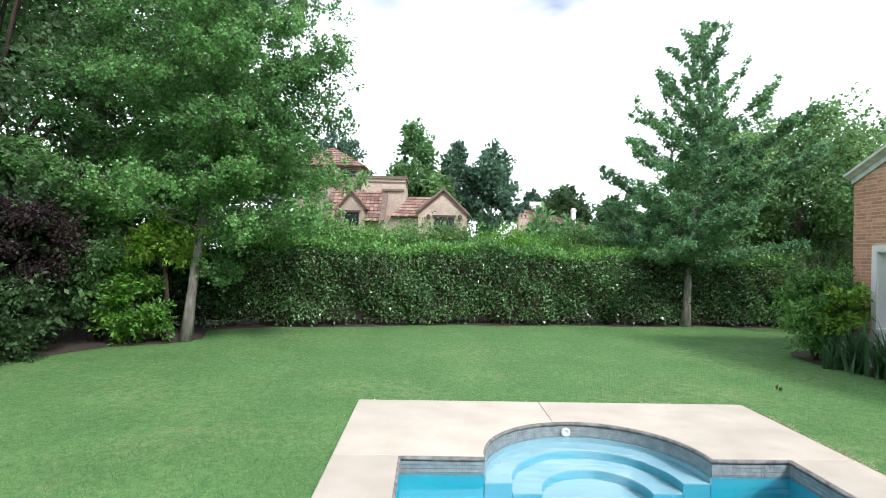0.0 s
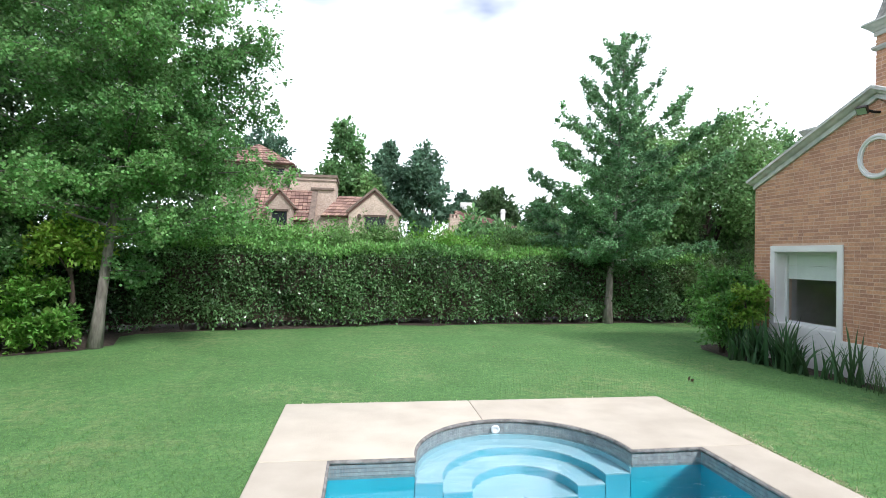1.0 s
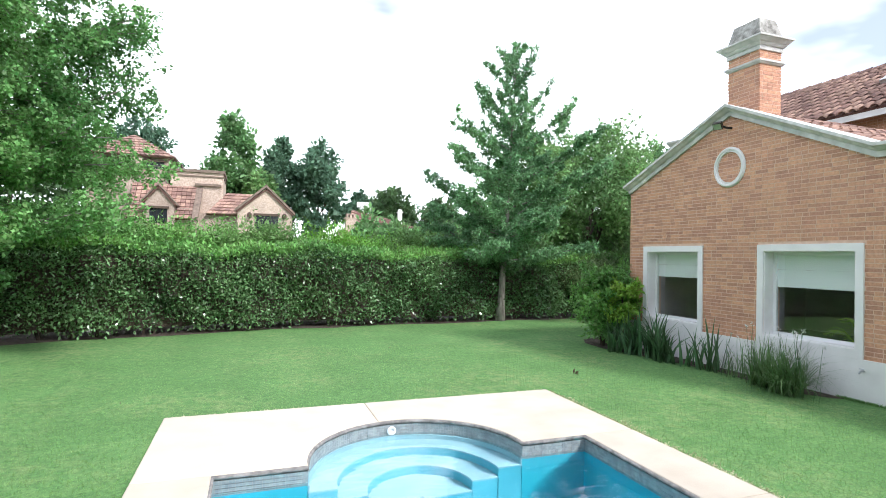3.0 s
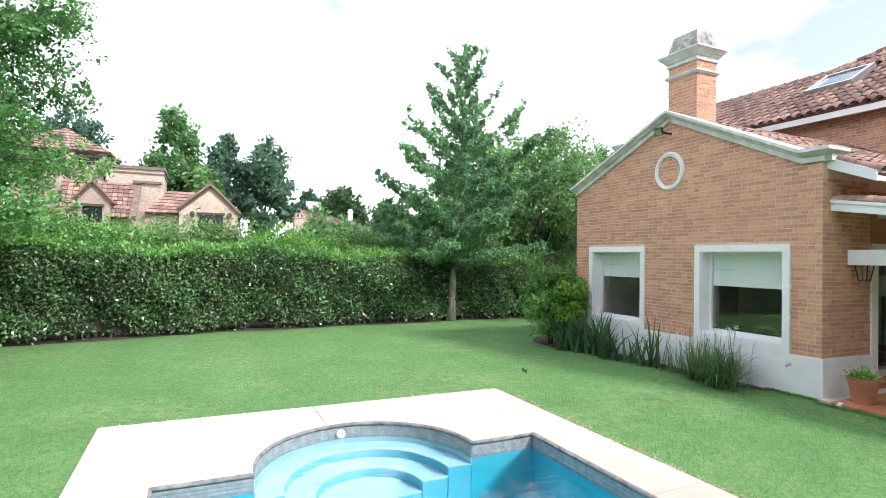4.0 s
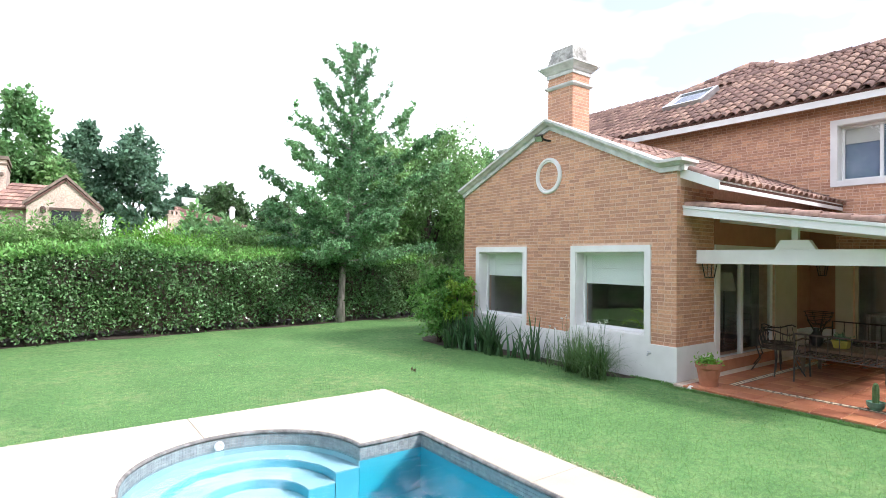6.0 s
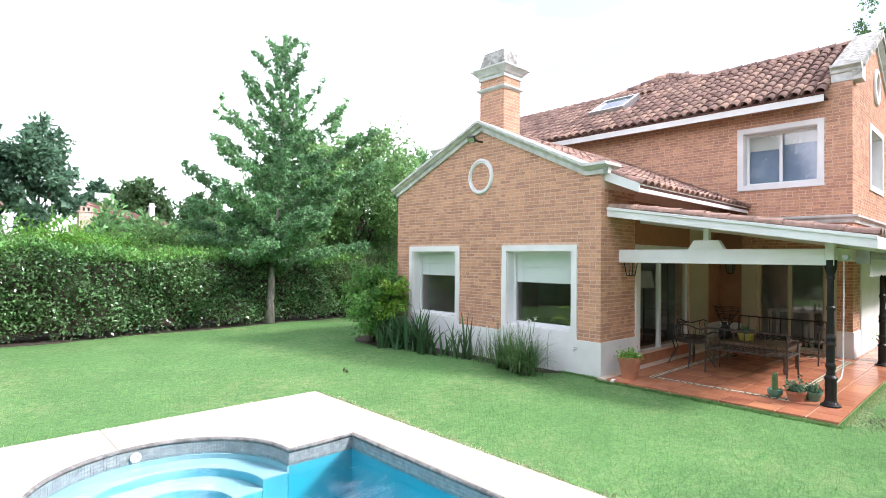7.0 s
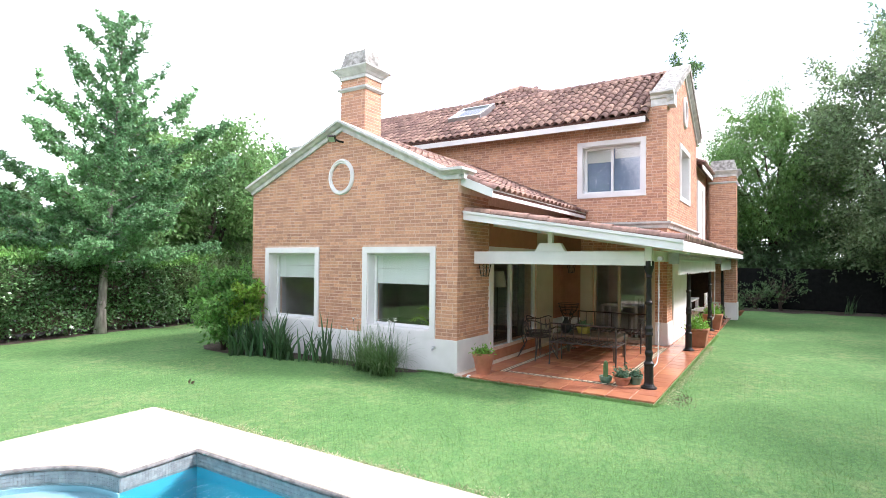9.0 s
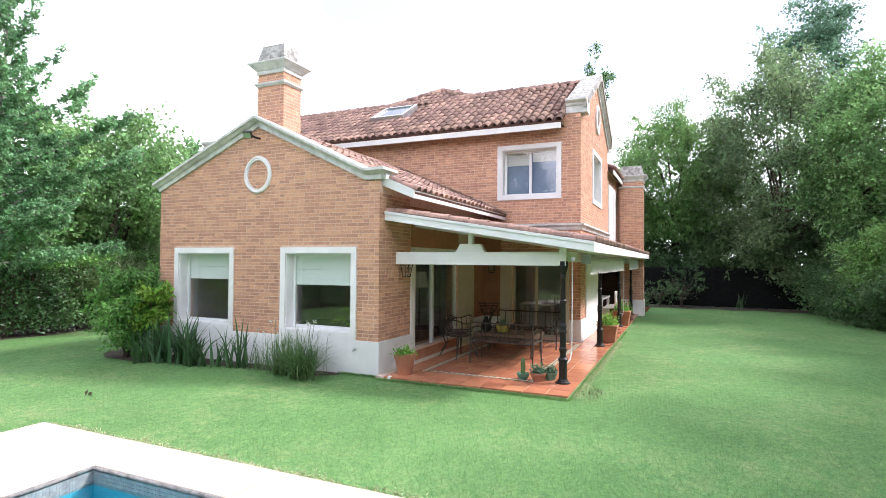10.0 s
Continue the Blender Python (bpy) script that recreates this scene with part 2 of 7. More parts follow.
M_CANVAS = material("white_canvas", (0.78, 0.78, 0.76), (0.70, 0.70, 0.68), 4, 0.9, leafy=0.25)
M_POT = material("terracotta_pot", (0.38, 0.155, 0.085), (0.29, 0.115, 0.062), 8, 0.85, 0.2, 50, blotch=0.15)
M_GREENPOT = material("green_glazed_pot", (0.10, 0.22, 0.15), (0.06, 0.15, 0.10), 8, 0.3)
M_YELLOWPOT = material("mustard_pot", (0.45, 0.36, 0.06), None, 8, 0.5)
M_BARK = material("grey_brown_bark", (0.31, 0.285, 0.25), (0.125, 0.11, 0.095), 14, 0.95, 0.9, 45, coords="World", stretch=(1, 1, 0.25))
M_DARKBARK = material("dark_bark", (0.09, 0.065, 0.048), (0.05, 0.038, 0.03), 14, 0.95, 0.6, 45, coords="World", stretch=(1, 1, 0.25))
M_CHROME = material("dull_steel", (0.55, 0.56, 0.57), None, 10, 0.35, metal=0.9)
M_PLASTIC = material("white_plastic", (0.82, 0.83, 0.84), None, 10, 0.35)
M_SHADEFENCE = material("fence_in_shade", (0.006, 0.007, 0.007), (0.011, 0.012, 0.011), 8, 1.0, spec=0.08, coords="World")
M_FLOWER = material("white_petal", (0.85, 0.84, 0.80), None, 5, 0.7, leafy=0.3)
M_RED = material("red_petal", (0.55, 0.05, 0.06), None, 5, 0.7, leafy=0.3)
M_BROWNCAP = material("brown_stained_coping", (0.24, 0.18, 0.14), (0.13, 0.10, 0.08), 6, 0.95, 0.4, 30, coords="World")
# timber of lintels and soffits; also carries the shade on the gallery walls
M_TIMBERSHADE = material("dark_timber_and_shade", (0.10, 0.065, 0.045), (0.06, 0.04, 0.03), 10, 0.8)


def leaf_material(name, base, second, vary=0.46, leafy=0.45, rough=0.45, spec=0.4):
    base, second = tuple(1.7 * c for c in base), tuple(1.45 * c for c in second)
    return material(name, base, second, 0.55, rough, vary=vary, leafy=leafy, coords="World", spec=spec)


L_GINKGO = leaf_material("ginkgo_leaf", (0.14, 0.26, 0.115), (0.082, 0.18, 0.083))
L_GINKGO2 = leaf_material("bright_ginkgo_leaf", (0.135, 0.265, 0.082), (0.072, 0.168, 0.052))
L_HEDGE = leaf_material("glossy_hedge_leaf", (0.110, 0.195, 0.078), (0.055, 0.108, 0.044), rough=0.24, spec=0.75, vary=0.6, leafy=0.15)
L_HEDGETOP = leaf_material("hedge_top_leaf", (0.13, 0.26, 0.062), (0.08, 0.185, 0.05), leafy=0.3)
L_DARK = leaf_material("dark_tree_leaf", (0.080, 0.140, 0.056), (0.044, 0.084, 0.036))
L_MID = leaf_material("mid_green_leaf", (0.138, 0.25, 0.092), (0.085, 0.175, 0.068))
L_FRESH = leaf_material("fresh_green_leaf", (0.165, 0.275, 0.100), (0.095, 0.185, 0.070))
L_GREY = leaf_material("grey_green_leaf", (0.125, 0.180, 0.085), (0.075, 0.120, 0.058))
L_BRIGHT = leaf_material("bright_green_leaf", (0.15, 0.30, 0.045), (0.09, 0.21, 0.04), leafy=0.4)
L_YELLOW = leaf_material("yellow_green_leaf", (0.25, 0.36, 0.055), (0.14, 0.27, 0.045), leafy=0.4)
L_PURPLE = leaf_material("purple_leaf", (0.060, 0.038, 0.040), (0.034, 0.023, 0.025))
L_WILLOW = leaf_material("willow_leaf", (0.14, 0.245, 0.075), (0.09, 0.175, 0.055))
L_BLUE = leaf_material("blue_green_leaf", (0.095, 0.172, 0.105), (0.056, 0.112, 0.070))
L_STRAP = leaf_material("strap_leaf", (0.070, 0.138, 0.056), (0.040, 0.088, 0.038), rough=0.35)
L_GRASSY = leaf_material("grassy_leaf", (0.105, 0.175, 0.065), (0.065, 0.12, 0.045), rough=0.4)
L_OLIVE = leaf_material("olive_needle", (0.10, 0.15, 0.055), (0.065, 0.105, 0.04))
L_CACTUS = material("cactus_skin", (0.10, 0.18, 0.06), (0.07, 0.13, 0.045), 20, 0.7, 0.4, 60)


# ---- mesh tools ----
class Build:
    """Collects plain geometry and turns it into one mesh object."""

    def __init__(self):
        self.v, self.f = [], []

    def add(self, verts, faces):
        k = len(self.v)
        self.v += [tuple(p) for p in verts]
        self.f += [tuple(k + i for i in q) for q in faces]
        return self

    def box(self, x0, x1, y0, y1, z0, z1):
        return self.add([(x0, y0, z0), (x1, y0, z0), (x1, y1, z0), (x0, y1, z0), (x0, y0, z1), (x1, y0, z1), (x1, y1, z1), (x0, y1, z1)],
                        [(0, 3, 2, 1), (4, 5, 6, 7), (0, 1, 5, 4), (1, 2, 6, 5), (2, 3, 7, 6), (3, 0, 4, 7)])

    def prism(self, pts, vec):
        """A flat 3D polygon pushed along vec."""
        n, vec = len(pts), Vector(vec)
        a = [Vector(p) for p in pts]
        return self.add(a + [p + vec for p in a], [tuple(range(n - 1, -1, -1)), tuple(range(n, 2 * n))] +
                        [(i, (i + 1) % n, n + (i + 1) % n, n + i) for i in range(n)])

    def tube(self, path, radii, n=8, cap=True):
        path = [Vector(p) for p in path]
        if not isinstance(radii, (list, tuple)):
            radii = [radii] * len(path)
        rings, side = [], None
        for i, p in enumerate(path):
            d = (path[min(i + 1, len(path) - 1)] - path[max(i - 1, 0)]).normalized()
            if side is None:
                side = d.cross(Vector((0, 0, 1)) if abs(d.z) < 0.9 else Vector((1, 0, 0))).normalized()
            side = (side - d * side.dot(d)).normalized()
            up = d.cross(side)
            rings += [p + (side * math.cos(2 * math.pi * j / n) + up * math.sin(2 * math.pi * j / n)) * radii[i] for j in range(n)]
        m = len(path)
        faces = [(i * n + j, i * n + (j + 1) % n, (i + 1) * n + (j + 1) % n, (i + 1) * n + j) for i in range(m - 1) for j in range(n)]
        if cap:
            faces += [tuple(range(n - 1, -1, -1)), tuple(range((m - 1) * n, m * n))]
        return self.add(rings, faces)

    def lathe(self, profile, at, n=20):
        x, y, z = at
        ring = [(x + r * math.cos(2 * math.pi * j / n), y + r * math.sin(2 * math.pi * j / n), z + h) for r, h in profile for j in range(n)]
        m = len(profile)
        faces = [(i * n + j, i * n + (j + 1) % n, (i + 1) * n + (j + 1) % n, (i + 1) * n + j) for i in range(m - 1) for j in range(n)]
        return self.add(ring, faces + [tuple(range(n - 1, -1, -1)), tuple(range((m - 1) * n, m * n))])

    def ring(self, outer, inner, place):
        """A picture-frame ring between two rectangles (u0, u1, z0, z1); place(u, z, side) gives the point, side 0 front, 1 back."""
        q = []
        for side in (0, 1):
            for a, b, c, d in (outer, inner):
                q += [place(a, c, side), place(b, c, side), place(b, d, side), place(a, d, side)]
        f = []
        for i in range(4):
            j = (i + 1) % 4
            f += [(i, j, 4 + j, 4 + i), (8 + i, 12 + i, 12 + j, 8 + j), (i, 8 + i, 8 + j, j), (4 + i, 4 + j, 12 + j, 12 + i)]
        return self.add(q, f)

    def mesh(self, name, mat, bevel=0.0, smooth=False, weld=False):
        me = bpy.data.meshes.new(name)
        me.from_pydata(self.v, [], self.f)
        bm = bmesh.new()
        bm.from_mesh(me)
        if weld:
            bmesh.ops.remove_doubles(bm, verts=bm.verts, dist=1e-5)
        if len(bm.faces) > 1:
            bmesh.ops.recalc_face_normals(bm, faces=bm.faces)
        if bevel:
            edges = [e for e in bm.edges if len(e.link_faces) == 2 and e.calc_face_angle(0) > 0.5]
            bmesh.ops.bevel(bm, geom=edges, offset=bevel, segments=2, profile=0.6, affect="EDGES", clamp_overlap=True)
        bm.to_mesh(me)
        bm.free()
        me.materials.append(mat)
        if smooth:
            me.polygons.foreach_set("use_smooth", [True] * len(me.polygons))
        return me


def part(name, built, mat, parent=None, label="", bevel=0.0, smooth=False, weld=False):
    ob = new(name, built.mesh(name, mat, bevel, smooth, weld))
    if parent is not None:
        under(ob, parent)
    return tagged(ob, label)


def under(ob, parent):
    """Makes ob, built in world places, a child of parent."""
    ob.parent = parent
    ob.matrix_parent_inverse = Matrix.Translation(-parent.location)


def thing(name, label, category, group="", at=(0, 0, 0), kind=""):
    ob = new(name)
    ob.location = at
    ob.empty_display_size = 0.1
    return tagged(ob, label, category, group, kind)


def quick_mesh(name, verts, quads, mat):
    """A mesh of many loose four-cornered faces, from arrays."""
    me = bpy.data.meshes.new(name)
    nv, nf = len(verts), len(quads)
    me.vertices.add(nv)
    me.vertices.foreach_set("co", np.ascontiguousarray(verts, np.float32).ravel())
    me.loops.add(nf * 4)
    me.loops.foreach_set("vertex_index", np.ascontiguousarray(quads, np.int32).ravel())
    me.polygons.add(nf)
    me.polygons.foreach_set("loop_start", np.arange(0, nf * 4, 4, dtype=np.int32))
    me.update(calc_edges=True)
    me.materials.append(mat)
    return me


def leaf_mesh(name, points, size, mat, rng, outward=None, droop=0.0, slim=0.55, lift=0.35):
    """Loose kite-shaped leaves, slightly folded, at the given points."""
    n = len(points)
    d = rng.normal(size=(n, 3))
    if outward is not None:
        d = d * 0.75 + outward
    d[:, 2] -= droop
    d /= np.linalg.norm(d, axis=1, keepdims=True) + 1e-9
    up = rng.normal(size=(n, 3)) * 0.8
    up[:, 2] += lift + 0.6
    s = np.cross(d, up)
    s /= np.linalg.norm(s, axis=1, keepdims=True) + 1e-9
    nn = np.cross(s, d)
    ln = (size * rng.uniform(0.65, 1.3, n))[:, None]
    p = np.asarray(points)
    mid = p + d * ln * 0.5
    v = np.stack([p, mid + s * ln * slim * 0.5 + nn * ln * 0.10, p + d * ln, mid - s * ln * slim * 0.5 + nn * ln * 0.10], 1).reshape(-1, 3)
    return quick_mesh(name, v, np.arange(4 * n).reshape(n, 4), mat)


def leaves(name, points, size, mat, parent, seed, label="", **more):
    ob = new(name, leaf_mesh(name, np.asarray(points, float), size, mat, np.random.default_rng(seed), **more))
    under(ob, parent)
    return tagged(ob, label)


# ---- ground and pool ----
PX0, PX1, PY0, PY1 = -8.10, -4.52, -3.7, 0.28          # pool basin
CX0, CX1, CY0, CY1 = -8.70, -3.92, -4.3, 2.09          # outer edge of its paving
AC, AR = (-6.29, 0.28), 1.04                            # round bay with the steps
TOP = 0.05

ground = part("ground", Build().add(
    [(-400, -400, 0), (400, -400, 0), (400, 400, 0), (-400, 400, 0), (CX0 + .02, CY0 + .02, 0), (CX1 - .02, CY0 + .02, 0), (CX1 - .02, CY1 - .02, 0), (CX0 + .02, CY1 - .02, 0)],
    [(0, 1, 5, 4), (1, 2, 6, 5), (2, 3, 7, 6), (3, 0, 4, 7)]), M_GRASS)
tagged(ground, "mown green lawn reaching the hedges and trees", "lawn", kind="structure")


def bay(x):
    return AC[1] + math.sqrt(max(0.0, AR * AR - (x - AC[0]) ** 2))


paving = thing("pool_paving", "pale cream stone paving slabs round a blue pool", "paving", at=(-6.3, 2, 0))
bed = Build()
bed.box(CX0 + .015, PX0 - .03, CY0 + .015, CY1 - .015, -0.12, 0.03).box(PX1 + .03, CX1 - .015, CY0 + .015, CY1 - .015, -0.12, 0.03)
bed.box(PX0 - .03, PX1 + .03, AC[1] + AR + .04, CY1 - .015, -0.12, 0.03).box(PX0 - .03, PX1 + .03, CY0 + .015, PY0 - .03, -0.12, 0.03)
part("mortar_bed", bed, M_JOINT, paving, "grey mortar in the joints")


def slab(pts):
    part("slab", Build().prism([(x, y, 0.0) for x, y in pts], (0, 0, TOP)), M_COPING, paving, bevel=0.016)


G = 0.0014
cuts = [CX0, -6.48, CX1]
for a, b in zip(cuts[:-1], cuts[1:]):
    xs = sorted({a + G, b - G, *[v for v in (AC[0] - AR, AC[0] + AR) if a < v < b],
                 *[AC[0] + AR * math.cos(math.pi * i / 40) for i in range(41) if a + G < AC[0] + AR * math.cos(math.pi * i / 40) < b - G]})
    slab([(x, bay(x)) for x in xs] + [(b - G, CY1), (a + G, CY1)])
for x0, x1 in ((CX0, PX0), (PX1, CX1)):
    ys = [PY1, -1.35, PY0, CY0]
    for y1, y0 in zip(ys[:-1], ys[1:]):
        slab([(x0, y0 + G), (x1, y0 + G), (x1, y1 - G), (x0, y1 - G)])
for x0, x1 in ((PX0, -6.9), (-6.9, -5.7), (-5.7, PX1)):
    slab([(x0 + G, CY0), (x1 - G, CY0), (x1 - G, PY0), (x0 + G, PY0)])

pool = thing("swimming_pool", "blue painted swimming pool with rounded entry steps", "pool", at=(-6.3, -1.5, 0))
outline = [(PX0, PY0), (PX1, PY0), (PX1, PY1)]
outline += [(AC[0] + AR * math.cos(math.pi * i / 28), AC[1] + AR * math.sin(math.pi * i / 28)) for i in range(29)] + [(PX0, PY1)]
inner = [(x * 0.999 + AC[0] * 0.001, y) for x, y in outline]
walls = Build()
n = len(inner)
WATER = -0.105
DEEP = -1.25
walls.add([(x, y, -0.165) for x, y in inner] + [(x, y, DEEP) for x, y in inner],
          [(i, (i + 1) % n, n + (i + 1) % n, n + i) for i in range(n)] + [tuple(range(n, 2 * n))])
part("basin", walls, M_POOL, pool, "deep blue painted basin")
# mosaic band: a row of small tiles along the waterline
bandmesh = Build()
for (xa, ya), (xb, yb) in zip(outline, outline[1:] + outline[:1]):
    L = math.hypot(xb - xa, yb - ya)
    k = max(1, round(L / 0.027))
    nx, ny = -(yb - ya) / L, (xb - xa) / L
    for i in range(k):
        for z0, z1 in [(-0.165 + 0.033 * q, -0.1345 + 0.033 * q) for q in range(5)]:
            s, e = (i + 0.03) / k, (i + 0.97) / k
            p, q = (xa + (xb - xa) * s, ya + (yb - ya) * s), (xa + (xb - xa) * e, ya + (yb - ya) * e)
            bandmesh.prism([(p[0], p[1], z0), (q[0], q[1], z0), (q[0], q[1], z1), (p[0], p[1], z1)], (nx * 0.005, ny * 0.005, 0))
part("tile_band", bandmesh, M_BAND, pool, "grey mosaic tiles along the waterline")
back = Build()
wide = [(AC[0] + (x - AC[0]) * 1.012, y + (0.012 if y > 0 else -0.012)) for x, y in outline]
back.add([(x, y, -0.2) for x, y in wide] + [(x, y, 0.0) for x, y in wide], [(i, (i + 1) % n, n + (i + 1) % n, n + i) for i in range(n)])
part("band_grout", back, M_JOINT, pool)


def half_ring(r0, r1, z0, z1, y_end):
    """A step: half a ring open to the pool, with straight ends."""
    k = 28
    outer = [(AC[0] + r1, y_end)] + [(AC[0] + r1 * math.cos(math.pi * i / k), AC[1] + r1 * math.sin(math.pi * i / k)) for i in range(k + 1)] + [(AC[0] - r1, y_end)]
    innr = [(AC[0] + r0, y_end)] + [(AC[0] + r0 * math.cos(math.pi * i / k), AC[1] + r0 * math.sin(math.pi * i / k)) for i in range(k + 1)] + [(AC[0] - r0, y_end)]
    m = len(outer)
    b = Build()
    b.add([(x, y, z1) for x, y in outer] + [(x, y, z1) for x, y in innr] + [(x, y, z0) for x, y in innr] + [(x, y, z0) for x, y in outer],
          [(i, i + 1, m + i + 1, m + i) for i in range(m - 1)] + [(m + i, m + i + 1, 2 * m + i + 1, 2 * m + i) for i in range(m - 1)]
          + [(0, m, 2 * m, 3 * m), (m - 1, 2 * m - 1, 3 * m - 1, 4 * m - 1)])
    return b


for r0, r1, z1, ye in ((0.775, 1.035, -0.30, 0.272), (0.50, 0.775, -0.52, 0.268), (0.02, 0.50, -0.74, 0.264)):
    step = part("step", half_ring(r0, r1, z1 - 0.03, z1, ye), M_STEP, pool, "pale blue rounded step", bevel=0.012)
    part("riser", half_ring(r0 + 0.006, r1 - 0.004, DEEP, z1 - 0.031, ye + 0.004), M_RISER_SHADE, step, "step face in a deeper blue for its shade")
part("bay_wall", half_ring(1.022, 1.037, -0.31, -0.166, 0.276), M_STEP, pool, "pale blue wall round the steps")
nose = [Vector((x, y, 0.022)) for x, y in outline]
nose = [q for a, b in zip(nose, nose[1:] + nose[:1]) for q in ([a, a.lerp(b, 0.5)] if (b - a).length > 0.5 else [a])]
part("coping_nose", Build().tube(nose + [nose[0]], 0.021, 8), material("weathered_edge", (0.30, 0.285, 0.265), (0.13, 0.122, 0.112), 14, 0.9, 0.4, 70, coords="World"), paving, "weathered dark rounded edge", smooth=True)
jet = Build().lathe([(0.030, -0.004), (0.048, 0.0), (0.050, 0.012), (0.036, 0.020), (0.022, 0.016), (0.014, 0.004)], (0, 0, 0), 20)
jet_ob = part("inlet_fitting", jet, M_PLASTIC, pool, "round white inlet fitting")
jet_ob.matrix_parent_inverse = Matrix.Translation(-pool.location) @ pose(-6.33, AC[1] + AR - 0.022, -0.062, 90, 0, 0)
surf = Build().add([(x, y, WATER) for x, y in inner], [tuple(range(n))])
water = part("pool_water", surf, M_WATER)
tagged(water, "clear blue water with light ripples in the pool", "water", kind="structure")
water.visible_shadow = False

# ---- the house ----
house = thing("brick_house", "two-storey orange brick house with clay tile roofs", "house", at=(2, 2, 0))
FW, FH, APEX = 5.22, 3.30, 4.47                         # garden gable: width, eaves, top of the brick
PIECES = []                                              # brick and tile jobs, laid last


def wall_cells(us, zs, holes):
    """Grid cells (u0, u1, z0, z1) not inside a hole."""
    us, zs = sorted(set(us)), sorted(set(zs))
    for a, b in zip(us[:-1], us[1:]):
        for c, d in zip(zs[:-1], zs[1:]):
            if not any(h[0] - 1e-6 <= a and b <= h[1] + 1e-6 and h[2] - 1e-6 <= c and d <= h[3] + 1e-6 for h in holes):
                yield a, b, c, d


def wall_x(x0, x1, us, zs, holes, b=None):
    b = b or Build()
    for u0, u1, z0, z1 in wall_cells(us + [h[i] for h in holes for i in (0, 1)], zs + [h[i] for h in holes for i in (2, 3)], holes):
        b.box(x0, x1, u0, u1, z0, z1)
    return b


def wall_y(y0, y1, us, zs, holes, b=None):
    b = b or Build()
    for u0, u1, z0, z1 in wall_cells(us + [h[i] for h in holes for i in (0, 1)], zs + [h[i] for h in holes for i in (2, 3)], holes):
        b.box(u0, u1, y0, y1, z0, z1)
    return b


def frustum(b, x0, x1, y0, y1, z0, z1, gx, gy):
    return b.add([(x0, y0, z0), (x1, y0, z0), (x1, y1, z0), (x0, y1, z0), (x0 + gx, y0 + gy, z1), (x1 - gx, y0 + gy, z1), (x1 - gx, y1 - gy, z1), (x0 + gx, y1 - gy, z1)],
                 [(0, 3, 2, 1), (4, 5, 6, 7), (0, 1, 5, 4), (1, 2, 6, 5), (2, 3, 7, 6), (3, 0, 4, 7)])


# garden gable wall, facing the pool
W1, W2 = (3.19, 4.77, 0.575, 2.16), (0.43, 2.06, 0.575, 2.16)   # outer edge of the white surrounds
O1, O2 = (3.30, 4.66, 0.70, 2.05), (0.54, 1.95, 0.70, 2.05)   # openings
RAKE = (APEX - FH) / (FW / 2)
gable = wall_x(0.0, 0.35, [0, FW], [0, FH], [O1, O2])
gable.prism([(0, 0, FH), (0, FW, FH), (0, FW / 2, APEX)], (0.35, 0, 0))
gable_wall = part("gable_wall", gable, M_MORTAR, house, "orange brick gable wall with two windows", weld=True)
side = wall_y(0.0, 0.30, [0.35, 5.11], [0, FH + 0.1], [(1.30, 3.45, 0.28, 2.06)])
side_wall = part("side_wall", side, M_MORTAR, house, weld=True)
part("north_wall", Build().box(0.35, 5.4, FW - 0.3, FW, 0, FH), M_MORTAR, house)
plinth = wall_x(-0.025, 0.0, [-0.025, FW + 0.02], [0, 0.58], [])
part("plinth", plinth, M_WHITE, house, "white rendered plinth", bevel=0.004)
part("plinth", Build().box(0.0, 1.14, -0.025, 0.0, 0, 0.58), M_WHITE, house, "white rendered plinth", bevel=0.004)


def surround_x(x, hole, opening, name="window_surround", proud=0.03, depth=0.24, parent=None):
    """White frame of a window in a wall that faces -x: flat band and deep reveals."""
    e, f, g, h = opening
    at = lambda u, z, side: (x + (0.002 if side else -proud), u, z)
    deep = lambda u, z, side: (x + (depth if side else 0.002), u, z)
    part("reveal", Build().ring((e - .001, f + .001, g - .001, h + .001), (e + .012, f - .012, g + .012, h - .012), deep), M_WHITE, parent or house)
    return part(name, Build().ring(hole, opening, at), M_WHITE, parent or house, "white painted surround", bevel=0.003)


def surround_y(y, hole, opening, parent, proud=0.03, depth=0.2):
    e, f, g, h = opening
    at = lambda u, z, side: (u, y + (0.002 if side else -proud), z)
    deep = lambda u, z, side: (u, y + (depth if side else 0.002), z)
    part("reveal", Build().ring((e - .001, f + .001, g - .001, h + .001), (e + .012, f - .012, g + .012, h - .012), deep), M_WHITE, parent)
    return part("window_surround", Build().ring(hole, opening, at), M_WHITE, parent, "white painted surround", bevel=0.003)


def frame_x(x, f0, f1, z0, z1, w=0.05, mids=()):
    s = Build()
    s.ring((f0, f1, z0, z1), (f0 + w, f1 - w, z0 + w, z1 - w), lambda u, z, side: (x + 0.05 * side, u, z))
    for m in mids:
        s.box(x - 0.006, x + 0.044, m - w * 0.6, m + w * 0.6, z0 + w, z1 - w)
    return s


